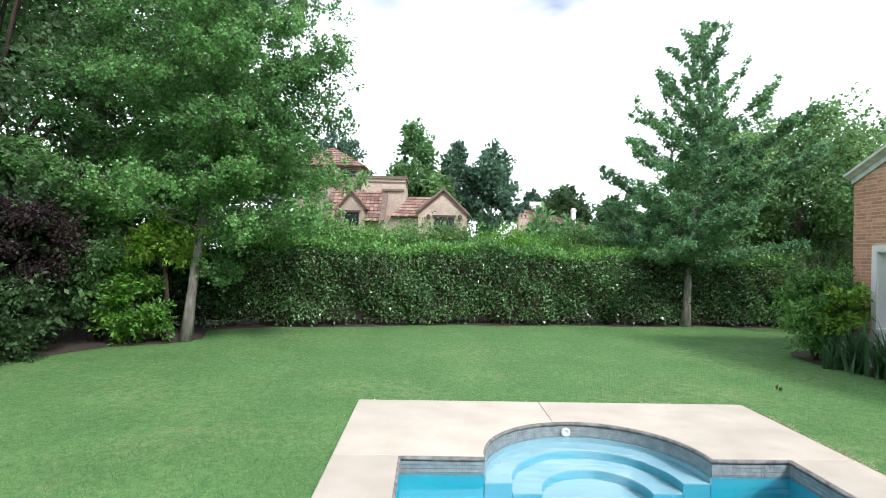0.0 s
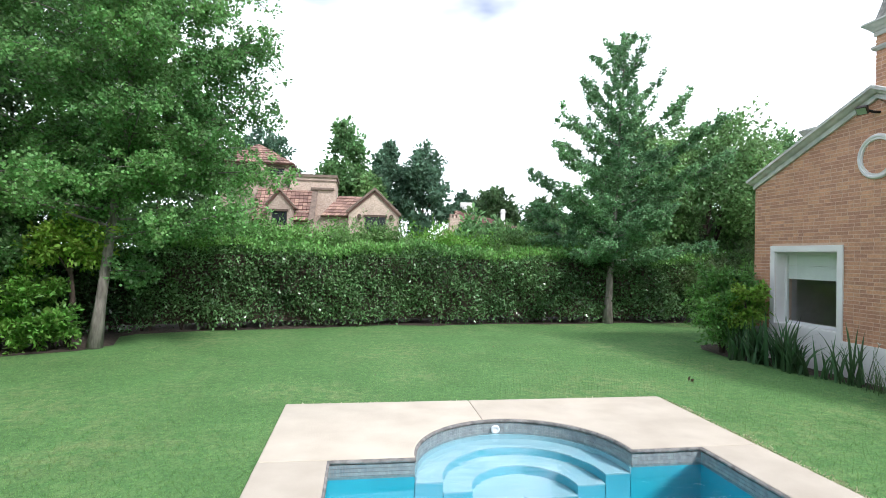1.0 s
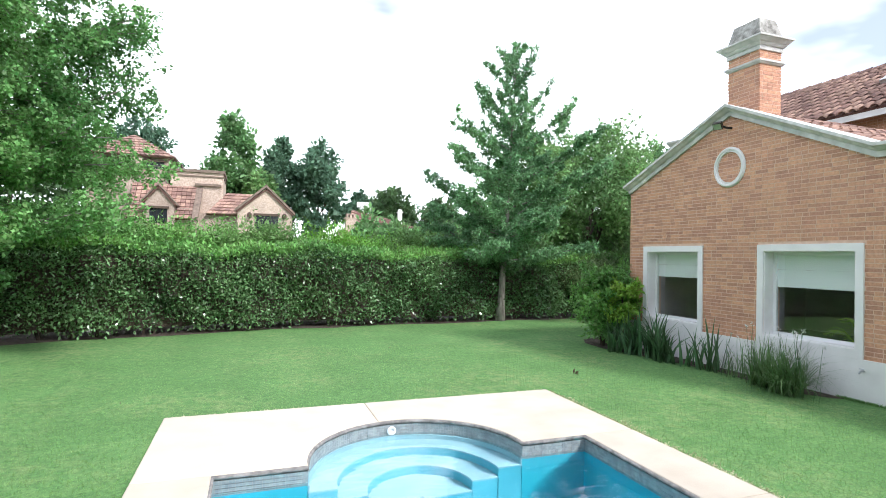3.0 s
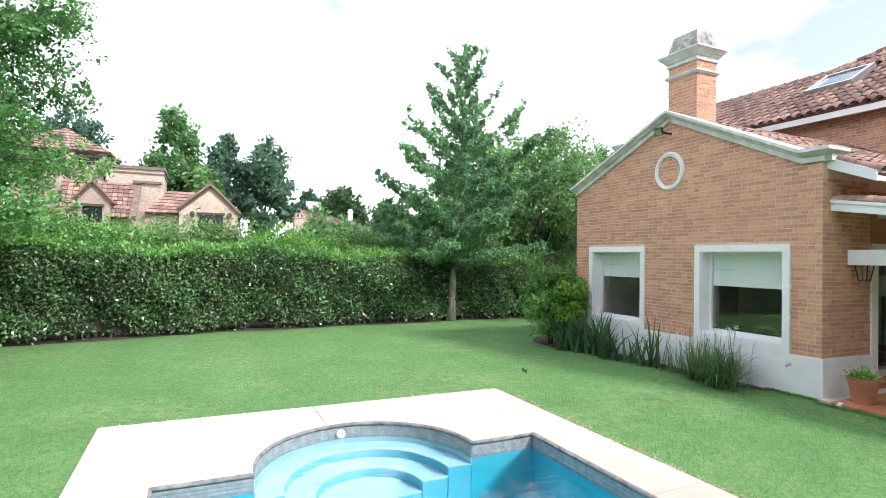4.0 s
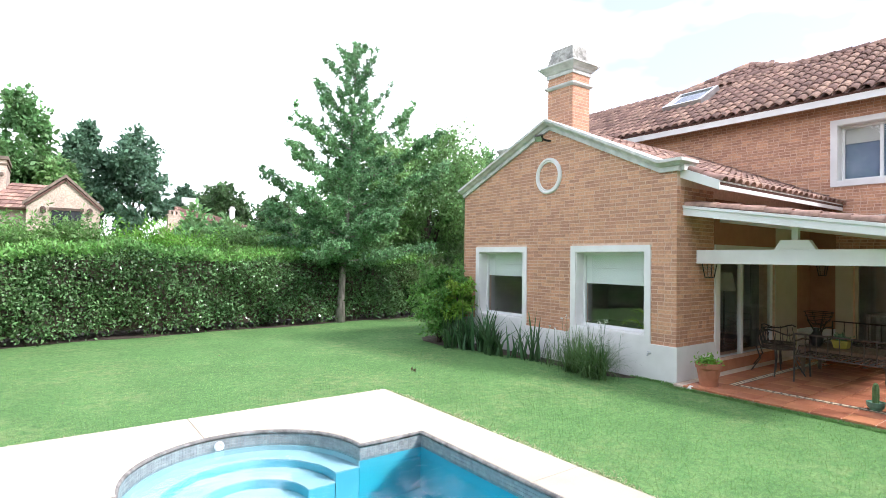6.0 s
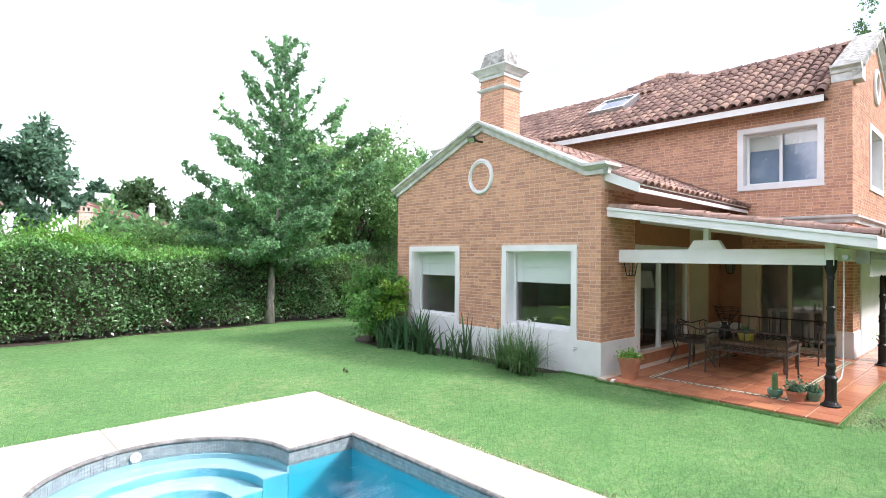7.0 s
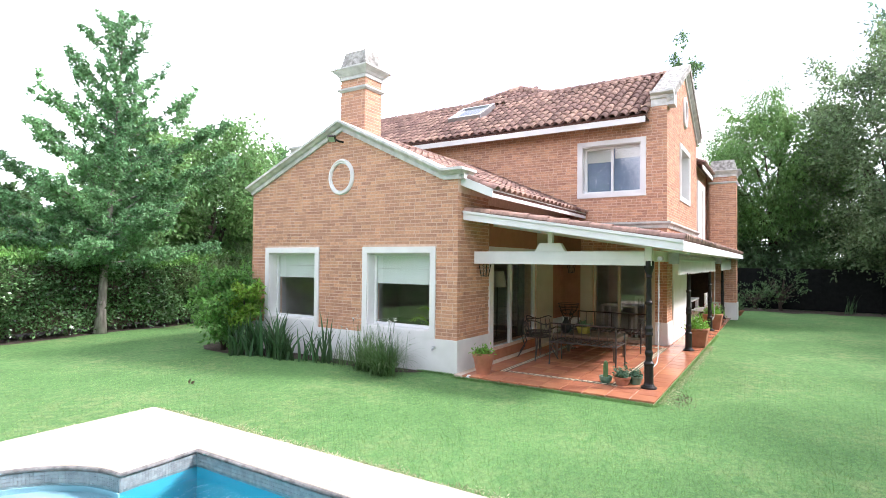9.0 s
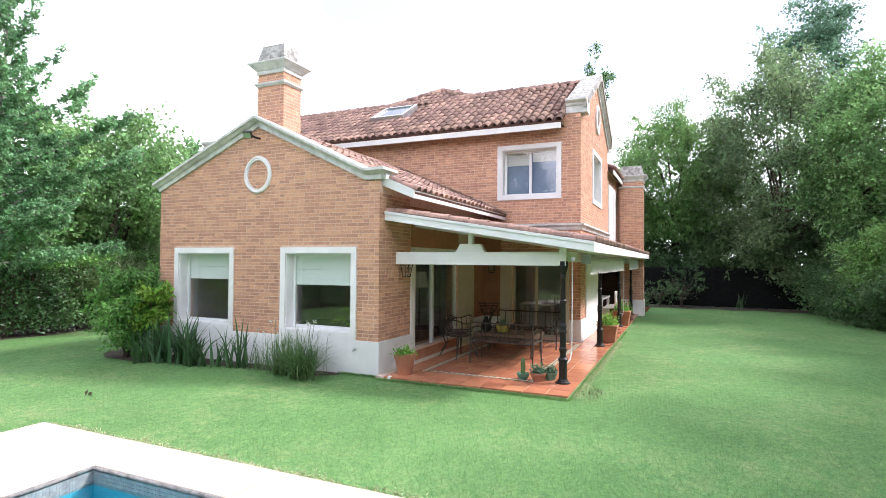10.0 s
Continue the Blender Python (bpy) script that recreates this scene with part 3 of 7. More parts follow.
def window_x(name, x, hole, opening, blind=0.0, mids=(), label=""):
    """A window in a wall that faces -x: surround, frame, panes and a roller blind inside."""
    w = new(name)
    w.parent = house
    w.matrix_parent_inverse = Matrix.Translation(-house.location)
    tagged(w, label)
    surround_x(x, hole, opening, parent=w)
    e, f, g, h = opening
    e, f, g, h = e + 0.012, f - 0.012, g + 0.012, h - 0.012
    part("frame", frame_x(x + 0.19, e, f, g, h, 0.048, mids), M_FRAME, w, "thin white frame", bevel=0.003)
    edges = [e + 0.03, *mids, f - 0.03]
    for a, b in zip(edges[:-1], edges[1:]):
        pane = part("pane", Build().add([(x + 0.215, a, g + .03), (x + 0.215, b, g + .03), (x + 0.215, b, h - .03), (x + 0.215, a, h - .03)], [(0, 3, 2, 1)]), M_GLASS, w)
        pane.visible_shadow = False
    if blind:
        bl = Build()
        k = 2
        for i in range(k):
            bl.box(x + 0.235 + 0.006 * (i % 2), x + 0.241 + 0.006 * (i % 2), e + 0.03, f - 0.03, h - blind * (i + 1) / k + 0.004, h - blind * i / k)
        part("roller_blind", bl, M_BLIND, w, "pale green fabric blind, half drawn")
    return w


window_x("window", 0.0, W1, O1, 0.50, label="narrow window with a half-drawn pale blind")
window_x("window", 0.0, W2, O2, 0.56, label="wide window with a half-drawn pale blind")

# dim rooms behind the panes
rooms = Build()
rooms.box(4.9, 5.0, 0.3, FW - 0.3, 0.25, 3.2).box(0.36, 4.9, FW - 0.36, FW - 0.31, 0.25, 3.2)
rooms.box(0.36, 4.9, 0.31, FW - 0.36, 3.0, 3.1)
part("room_lining", rooms, M_ROOM, house)
part("room_floor", Build().box(0.36, 4.9, 0.31, FW - 0.36, 0.2, 0.26), M_ROOMFLOOR, house)

# palm and pot added inside, for the frond pattern on this pane
palm = thing("potted_palm", "small feathery palm in a pot, added behind the wide window", "potted plant", at=(0.85, 1.02, 0.26))
part("pot", Build().lathe([(0.12, 0), (0.16, 0.3), (0.17, 0.3), (0.17, 0.34), (0.14, 0.34)], (0.85, 1.02, 0.26), 18), M_POT, palm)
fronds, rp = Build(), random.Random(15)
for q in range(11):
    a, ln, up = q * 2.4, rp.uniform(0.4, 0.62), rp.uniform(0.55, 0.9)
    spine = [Vector((0.85, 1.02, 0.58)) + Vector((math.cos(a) * ln * t * 0.8, math.sin(a) * ln * t * 0.8, up * t - 0.42 * t * t * t)) for t in (0, 0.25, 0.5, 0.75, 1.0)]
    fronds.tube(spine, [0.006, 0.005, 0.004, 0.003, 0.002], 4)
    for t in range(2, 18):
        f = t / 18 * 4
        o = spine[min(int(f), 3)].lerp(spine[min(int(f), 3) + 1], f - min(int(f), 3))
        for sg in (-1, 1):
            d = Vector((math.cos(a + sg * 1.0), math.sin(a + sg * 1.0), -0.25)) * 0.17
            w = Vector((-math.sin(a), math.cos(a), 0)) * 0.006
            fronds.add([o - w, o + w, o + d * 0.6 + w, o + d], [(0, 1, 2, 3)])
part("fronds", fronds, L_YELLOW, palm, "arching feathery fronds")

# raking cornice of the garden gable
prof = [(0.0, -0.135), (0.045, -0.135), (0.045, -0.06), (0.085, -0.05), (0.13, -0.012), (0.165, 0.0), (0.165, 0.045), (0.0, 0.045)]


def cornice(path_pts, normal, up, name="cornice", mat=None, profile=prof, parent=None, label="weathered white moulded cornice"):
    """Moulding along a line: profile (out, up) carried from point to point with mitres."""
    pts = [Vector(p) for p in path_pts]
    normal = Vector(normal)
    b = Build()
    m = len(profile)
    rings = []
    for i, p in enumerate(pts):
        d0 = (pts[i] - pts[i - 1]).normalized() if i else None
        d1 = (pts[i + 1] - pts[i]).normalized() if i < len(pts) - 1 else None
        if d0 is None or d1 is None:
            d = d1 or d0
            u = normal.cross(d).normalized()
            u = u if u.z > 0 else -u
            k = 1.0
        else:
            u0, u1 = normal.cross(d0).normalized(), normal.cross(d1).normalized()
            u0, u1 = (u0 if u0.z > 0 else -u0), (u1 if u1.z > 0 else -u1)
            u = (u0 + u1).normalized()
            k = 1 / max(0.3, u.dot(u0))
        rings += [p + normal * o + u * h * k for o, h in profile]
    n = len(pts)
    b.add(rings, [(i * m + j, i * m + (j + 1) % m, (i + 1) * m + (j + 1) % m, (i + 1) * m + j) for i in range(n - 1) for j in range(m)]
          + [tuple(range(m - 1, -1, -1)), tuple(range((n - 1) * m, n * m))])
    return part(name, b, mat or M_CORNICE, parent or house, label)




def corner_moulding(name, profile, y0, x1, at, label):
    """Moulding that turns a house corner with a mitre: along a wall facing -x from y0 to the corner, then along one facing -y to x1."""
    x, y, z = at
    m = len(profile)
    b = Build().add([(x - o, y0, z + h) for o, h in profile] + [(x - o, y - o, z + h) for o, h in profile] + [(x1, y - o, z + h) for o, h in profile],
                    [(i * m + j, i * m + (j + 1) % m, (i + 1) * m + (j + 1) % m, (i + 1) * m + j) for i in range(2) for j in range(m)]
                    + [tuple(range(m - 1, -1, -1)), tuple(range(2 * m, 3 * m))])
    return part(name, b, M_CORNICE, house, label)


cornice([(0, FW + 0.06, 3.43), (0, FW / 2, 4.56), (0, 0.24, 3.43), (0, 0.10, 3.43)], (-1, 0, 0), None)
corner_moulding("cornice", prof, 0.10, 0.34, (0, 0, 3.43), "weathered white moulded cornice")
part("cornice_back", Build().prism([(0.012, -0.11, FH), (0.012, 0.2, FH + 0.02), (0.012, FW / 2, APEX - 0.02), (0.012, FW, FH), (0.012, FW + 0.05, 3.45), (0.012, FW / 2, 4.60), (0.012, 0.2, 3.47), (0.012, -0.11, 3.47)], (0.32, 0, 0)), M_CORNICE, house)
rear_cap = Build()
frustum(rear_cap, 2.52, 3.02, 6.46, 6.84, 4.86, 4.95, -0.05, -0.05)
rear_cap.box(2.46, 3.08, 6.40, 6.90, 4.95, 5.0).box(2.58, 2.96, 6.52, 6.78, 3.2, 4.86)
part("rear_pier", rear_cap, M_CORNICE, house, "moulded cap of a rear pier", bevel=0.004)
# round blind opening with a white ring
ring = Build()
cy, cz = 2.63, 3.52
k, m = 48, 8
sect = [(0.352, 0.0), (0.352, 0.022), (0.330, 0.045), (0.306, 0.045), (0.300, 0.026), (0.282, 0.026), (0.270, 0.034), (0.262, 0.0)]
ring.add([(-o, cy + r * math.cos(2 * math.pi * i / k) * 0.93, cz + r * math.sin(2 * math.pi * i / k)) for i in range(k) for r, o in sect],
         [(i * m + j, i * m + (j + 1) % m, ((i + 1) % k) * m + (j + 1) % m, ((i + 1) % k) * m + j) for i in range(k) for j in range(m)])
part("oculus_ring", ring, M_WHITE, house, "white oval ring on the gable")

# upper block
UX, UY, UX2, UY2 = 5.11, -2.43, 10.15, 8.0
UTOP, RIDGE_X, RIDGE_Z = 5.25, 7.65, 6.98
UO, UH = (-1.87, -0.50, 3.57, 4.71), (-1.98, -0.38, 3.46, 4.82)
DO = (-1.98, -0.76, 0.12, 2.10)
upper = wall_x(UX, UX + 0.3, [UY, UY2], [0, 5.55], [UO, DO])
upper_wall = part("upper_wall", upper, M_MORTAR, house, "orange brick upper wall", weld=True)
SO, SH = (7.0, 8.5, 3.62, 4.85), (6.88, 8.62, 3.50, 4.97)
south = wall_y(UY, UY + 0.32, [UX + 0.3, UX2], [0, 5.55], [SO, (8.2, UX2, 0, 2.3)])
PA, PS = 7.02, 0.545
south.prism([(UX, UY, 5.55), (UX2, UY, 5.55), (UX2, UY, 5.66), (RIDGE_X, UY, PA), (UX, UY, 5.66)], (0, 0.32, 0))
south_wall = part("south_wall", south, M_MORTAR, house, "sunlit brick gable end", weld=True)
part("rear_wall", Build().box(UX2 - 0.3, UX2, UY + 0.32, 0.5, 2.3, 5.6).box(UX2 - 0.3, UX2, 0.5, UY2, 0, 5.6).box(UX, UX2, UY2 - 0.3, UY2, 0, 5.6), M_MORTAR, house)
window_x("window", UX, UH, UO, 0.0, mids=(-1.17,), label="two-pane sliding window in a white surround")
part("upper_room", Build().box(UX + 1.8, UX + 1.9, UY + 0.4, 3, 3.1, 5.3).box(UX + 0.31, UX + 1.8, UY + 0.4, 3, 3.05, 3.12), M_ROOM, house)
part("curtain", Build().box(UX + 0.26, UX + 0.27, -1.12, -0.55, 4.35, 4.68).box(UX + 0.26, UX + 0.27, -1.83, -1.22, 4.42, 4.68), M_CANVAS, house, "short white blind")
# added sheet: its blue-grey stands for the sky mirrored in the panes
part("curtain", Build().box(UX + 0.285, UX + 0.29, -1.86, -0.51, 3.6, 4.70), material("reflected_sky_blue", (0.22, 0.28, 0.40), (0.17, 0.22, 0.33), 3, 0.8), house, "blue-grey sheet standing for sky reflected in the panes")
sw = new("window")
under(sw, house)
tagged(sw, "deep white-framed window in the gable end")
surround_y(UY, SH, SO, sw, depth=0.28)
p = part("pane", Build().add([(SO[0], UY + .27, SO[2]), (SO[1], UY + .27, SO[2]), (SO[1], UY + .27, SO[3]), (SO[0], UY + .27, SO[3])], [(0, 1, 2, 3)]), M_GLASS, sw)
p.visible_shadow = False
part("frame", Build().box(SO[0], SO[0] + 0.06, UY + 0.25, UY + 0.29, SO[2], SO[3]).box(SO[1] - 0.06, SO[1], UY + 0.25, UY + 0.29, SO[2], SO[3]).box(SO[0], SO[1], UY + 0.25, UY + 0.29, SO[3] - 0.06, SO[3]), M_FRAME, sw)
# belt moulding between the storeys
belt = [(0.0, -0.13), (0.03, -0.13), (0.05, -0.06), (0.10, -0.02), (0.10, 0.02), (0.0, 0.03)]
corner_moulding("belt_moulding", belt, -0.75, UX2, (UX, UY, 2.83), "pale moulded string course")
# gable end parapet and its brackets
para = Build()
for sgn in (-1, 1):
    xe = RIDGE_X + sgn * 2.46
    ze = PA - 2.46 * PS
    para.prism([(xe, UY - 0.16, ze), (RIDGE_X, UY - 0.16, PA), (RIDGE_X, UY - 0.16, PA + 0.17), (xe, UY - 0.16, ze + 0.17)], (0, 0.52, 0))
part("parapet_cap", para, M_CAPSTONE, house, "lichen-stained concrete parapet")
for sgn in (-1, 1):
    xe = RIDGE_X + sgn * 2.60
    cornice([(xe, UY - 0.002, PA - 2.6 * PS + 0.0), (RIDGE_X, UY - 0.002, PA)], (0, -1, 0), None, profile=[(0.0, -0.16), (0.04, -0.16), (0.04, -0.06), (0.13, 0.0), (0.13, 0.03), (0.0, 0.03)])
brk = [(-0.34, -0.22), (0.02, -0.22), (0.02, -0.06), (0.06, -0.05), (0.08, 0.0), (0.14, 0.03), (0.17, 0.05), (0.17, 0.10), (-0.34, 0.10)]
cornice([(UX, UY + 0.34, 5.70), (UX, UY - 0.16, 5.70)], (-1, 0, 0), None, "bracket", profile=brk)
ov = Build()
ov.add([(7.75 + r * math.cos(2 * math.pi * i / k) * 0.8, UY - o, 5.92 + r * math.sin(2 * math.pi * i / k)) for i in range(k) for r, o in [(0.42, 0.0), (0.42, 0.05), (0.30, 0.06), (0.29, 0.0)]],
       [(i * 4 + j, i * 4 + (j + 1) % 4, ((i + 1) % k) * 4 + (j + 1) % 4, ((i + 1) % k) * 4 + j) for i in range(k) for j in range(4)])
part("oculus_ring", ov, M_WHITE, house, "white oval ring in the gable end", smooth=True)


def roof_tile_mesh(w=0.19, w2=0.155, length=0.42, t=0.014):
    """A tapered barrel tile, wide end down at the origin, along +y."""
    b = Build()
    k = 6
    out, inn = [], []
    for y, ww in ((0, w), (length, w2)):
        for i in range(k + 1):
            a = math.pi * i / k
            out.append((-math.cos(a) * ww / 2, y, math.sin(a) * ww * 0.42))
            inn.append((-math.cos(a) * (ww / 2 - t), y, math.sin(a) * (ww * 0.42 - t)))
    f = [(i, i + 1, k + 2 + i, k + 1 + i) for i in range(k)]
    m = 2 * (k + 1)
    f += [(m + i, m + k + 1 + i, m + k + 2 + i, m + i + 1) for i in range(k)]
    f += [(i, m + i, m + i + 1, i + 1) for i in range(k)]
    b.add(out + inn, f)
    return b


TILE = roof_tile_mesh()
TILE_MESH = TILE.mesh("roof_tile", M_TILE, smooth=True)


def roof_slope(parent, eave0, eave1, up_to, single=0, pitch=0.225, step=0.335, skip=None):
    """A tiled slope: eave0 to eave1 along the eaves, up_to the ridge above eave0. Lays a deck with pans now and the cover tiles at the end."""
    e0, e1, r0 = Vector(eave0), Vector(eave1), Vector(up_to)
    u, v = (e1 - e0), (r0 - e0)
    wide, long = u.length, v.length
    u.normalize(), v.normalize()
    nrm = u.cross(v)
    nrm = nrm if nrm.z > 0 else -nrm
    deck = Build().prism([e0 - nrm * 0.05, e1 - nrm * 0.05, e1 + v * long - nrm * 0.05, e0 + v * long - nrm * 0.05], nrm * 0.05)
    part("roof_deck", deck, M_PAN, parent)
    PIECES.append(("tiles", parent, e0, u, v, nrm, wide, long, single, pitch, step, skip))


roof = new("roof")
under(roof, house)
tagged(roof, "weathered barrel-tiled roof")
EAVE_X, EAVE_Z = 4.66, 5.22
roof_slope(roof, (EAVE_X, -2.06, EAVE_Z), (EAVE_X, 8.2, EAVE_Z), (RIDGE_X, -2.06, RIDGE_Z), 300,
           skip=lambda x, y: 2.72 < y < 4.05 and 5.95 < x < 7.3)
part("roof_deck", Build().prism([(RIDGE_X, -2.1, RIDGE_Z - .06), (RIDGE_X, 8.2, RIDGE_Z - .06), (10.6, 8.2, EAVE_Z - .06), (10.6, -2.1, EAVE_Z - .06)], (0, 0, 0.06)), M_TILE, roof)
# raised hip behind the main ridge
hip = [(8.75, 2.75, 7.66), (13.0, 2.75, 7.66)]
part("hip_roof", Build().add([(6.9, 0.3, 6.45), (6.9, 5.3, 6.45), (14, 5.3, 6.3), (14, 0.3, 6.3), hip[0], hip[1]], [(0, 1, 4), (1, 2, 5, 4), (2, 3, 5), (3, 0, 4, 5), (0, 3, 2, 1)]), M_TILE, roof)
PIECES.append(("tiles", roof, Vector((6.9, 0.3, 6.45)), Vector((0, 1, 0)), Vector((1.85, 0, 1.21)).normalized(), Vector((-1.21, 0, 1.85)).normalized(), 5.0, 2.2, 0, 0.225, 0.335,
               lambda x, y: abs(y - 2.8) > 2.5 * (8.75 - x) / 1.85))
for q0 in ((6.86, 0.22, 6.47), (6.86, 5.36, 6.47)):
    line = [Vector(q0).lerp(Vector((8.75, 2.78, 7.70)), q / 8) for q in range(9)]
    for q0_, q1_ in zip(line[:-1], line[1:]):
        part("ridge_tile", Build().tube([q0_, q1_ + (q1_ - q0_) * 0.15], [0.115, 0.095], 10), M_TILE, roof, smooth=True)
# fascia and soffit of the main eaves
part("fascia", Build().box(EAVE_X + 0.02, EAVE_X + 0.05, -2.05, 8.1, EAVE_Z - 0.17, EAVE_Z - 0.03), M_WHITE, house, "white painted fascia", bevel=0.004)
part("soffit", Build().box(EAVE_X + 0.05, UX, -2.05, 8.0, EAVE_Z - 0.06, EAVE_Z - 0.03), M_TIMBERSHADE, house)
# ridge capping
ridge = Build()
for i in range(30):
    y = -2.05 + i * 0.34
    ridge.add([(RIDGE_X + (0.11 - 0.015 * e) * math.cos(math.pi * j / 6), y + 0.40 * e, RIDGE_Z + 0.02 + 0.015 * (1 - e) + (0.11 - 0.015 * e) * math.sin(math.pi * j / 6)) for e in (0, 1) for j in range(7)],
              [(j, j + 1, 8 + j, 7 + j) for j in range(6)])
part("ridge_tiles", ridge, M_TILE, roof, smooth=True)
# roof window
sk = new("skylight")
under(sk, house)
tagged(sk, "grey-framed roof window")
sv = Vector((RIDGE_X - EAVE_X, 0, RIDGE_Z - EAVE_Z)).normalized()
sn = Vector((-sv.z, 0, sv.x))
s0 = Vector((EAVE_X, 0, EAVE_Z)) + sv * ((6.10 - EAVE_X) / sv.x)
sl = 1.12 / 1.0


def on_roof(b, v0, v1, y0, y1, h0, h1):
    q = [s0 + sv * a + sn * h + Vector((0, y, 0)) for h in (h0, h1) for a, y in ((v0, y0), (v1, y0), (v1, y1), (v0, y1))]
    return b.add(q, [(0, 1, 2, 3), (7, 6, 5, 4), (0, 4, 5, 1), (1, 5, 6, 2), (2, 6, 7, 3), (3, 7, 4, 0)])


fr = Build()
on_roof(fr, 0, 0.09, 2.85, 3.95, 0, 0.17), on_roof(fr, sl - 0.09, sl, 2.85, 3.95, 0, 0.17)
on_roof(fr, 0.09, sl - 0.09, 2.85, 2.94, 0, 0.17), on_roof(fr, 0.09, sl - 0.09, 3.86, 3.95, 0, 0.17)
part("frame", fr, M_CHROME, sk, bevel=0.006)
part("pane", on_roof(Build(), 0.09, sl - 0.09, 2.94, 3.86, 0.12, 0.13), material("skylight_glass", (0.16, 0.18, 0.20), None, 2, 0.08, spec=0.9), sk)

# lower roof over the garden gable
roof_slope(roof, (0.34, -0.60, 3.07), (UX, -0.60, 3.07), (0.34, FW / 2, 4.46), 0)
part("roof_deck", Build().prism([(0.34, FW / 2, 4.40), (UX, FW / 2, 4.40), (UX, FW + 0.4, 3.1), (0.34, FW + 0.4, 3.1)], (0, 0, 0.06)), M_TILE, roof)
part("fascia", Build().box(0.118, UX + 0.05, -0.585, -0.555, 2.97, 3.10).prism([(0.085, 0.0, 3.20), (0.085, -0.60, 2.955), (0.085, -0.60, 3.10), (0.085, 0.0, 3.36)], (0.03, 0, 0)), M_WHITE, house, "white painted fascia", bevel=0.004)
roof_slope(roof, (0.12, -0.60, 3.07), (0.335, -0.60, 3.07), (0.12, -0.02, 3.32), 0)
part("soffit", Build().prism([(0.118, -0.555, 2.972), (0.118, 0.0, 3.205), (0.118, 0.0, 3.23), (0.118, -0.555, 2.997)], (UX - 0.118, 0, 0)), M_WHITE, house)

# chimney on the garden gable
ch = new("chimney")
under(ch, house)
tagged(ch, "square brick chimney with a moulded white cap")


def chimney(parent, x0, x1, y0, y1, z0, z1):
    part("shaft", Build().box(x0 + .012, x1 - .012, y0 + .012, y1 - .012, z0, z1), M_MORTAR, parent)
    h = z1
    moul = Build()
    frustum(moul, x0 - .012, x1 + .012, y0 - .012, y1 + .012, h - 0.235, h - 0.205, -.025, -.025)
    frustum(moul, x0 - .045, x1 + .045, y0 - .045, y1 + .045, h - 0.205, h - 0.165, 0, 0)
    moul.box(x0 - .016, x1 + .016, y0 - .016, y1 + .016, h, h + 0.075)
    frustum(moul, x0 - .03, x1 + .03, y0 - .03, y1 + .03, h + 0.075, h + 0.125, -.035, -.035)
    frustum(moul, x0 - .07, x1 + .07, y0 - .07, y1 + .07, h + 0.125, h + 0.19, -.06, -.06)
    moul.box(x0 - .14, x1 + .14, y0 - .14, y1 + .14, h + 0.19, h + 0.225)
    part("cap_moulding", moul, M_CORNICE, parent, "white moulded cap", bevel=0.006)
    part("cap_top", frustum(Build(), x0 - .02, x1 + .02, y0 - .02, y1 + .02, h + 0.225, h + 0.585, .085, .085), M_CAPSTONE, parent, "lichen-covered concrete top", bevel=0.012)


chimney(ch, 0.30, 0.82, 2.32, 2.97, 4.0, 5.53)
PIECES += [("bricks_x", ch, 0.312, 2.32, 2.97, 4.3, 5.53, (), None, 0), ("bricks_y", ch, 2.332, 0.30, 0.82, 4.3, 5.53, (), None, 0)]
# barbecue chimney at the end of the gallery
ch2 = new("chimney")
under(ch2, house)
tagged(ch2, "tall brick barbecue chimney with a white cap")
chimney(ch2, 13.0, 13.7, -3.32, -2.50, 0.0, 4.90)
PIECES += [("bricks_x", ch2, 13.012, -3.32, -2.50, 0.6, 4.90, (), None, 0), ("bricks_y", ch2, -3.308, 13.0, 13.7, 0.6, 4.90, (), None, 0)]
part("plinth", Build().box(12.98, 13.72, -3.34, -2.48, 0, 0.58), M_WHITE, ch2)
# rear wing between the block and the barbecue
part("wing_wall", Build().box(UX2, 13.6, -2.38, -2.1, 2.3, 5.0).box(13.3, 13.6, -2.52, -2.38, 2.3, 5.0), M_MORTAR, house)
PIECES.append(("bricks_y", house, -2.38, UX2, 13.6, 2.3, 4.9, [(10.55, 12.45, 0, 4.55)], None, 0))
part("balcony_door", Build().box(10.6, 11.5, -2.43, -2.382, 2.4, 4.5).box(11.75, 12.4, -2.43, -2.382, 2.4, 4.5).box(11.5, 11.75, -2.43, -2.382, 4.3, 4.5), M_FRAME, house, "white balcony door")
part("fascia", Build().box(UX2, 13.45, -2.62, -2.59, 4.78, 4.90), M_WHITE, house, "white painted fascia")
roof_slope(roof, (UX2 + 0.02, -2.62, 4.94), (13.45, -2.62, 4.94), (UX2 + 0.02, -1.6, 5.48), 0)

# ---- porch and gallery ----
PSL = (2.74 - 2.20) / 3.42
PEAVE = -3.45


def porch_z(y):
    return 2.74 + PSL * y


porch = new("porch_roof")
under(porch, house)
tagged(porch, "low tiled porch roof on white beams")
roof_slope(porch, (0.2, PEAVE, porch_z(PEAVE) + .02), (UX, PEAVE, porch_z(PEAVE) + .02), (0.2, -0.02, porch_z(-0.02) + .02), 0)
roof_slope(porch, (UX, PEAVE, porch_z(PEAVE) + .02), (13.9, PEAVE, porch_z(PEAVE) + .02), (UX, UY, porch_z(UY) + .02), 0)
lining = Build()
lining.prism([(0.2, 0, porch_z(0) - .07), (0.2, PEAVE + .05, porch_z(PEAVE) - .06), (0.2, PEAVE + .05, porch_z(PEAVE) - .035), (0.2, 0, porch_z(0) - .045)], (4.91, 0, 0))
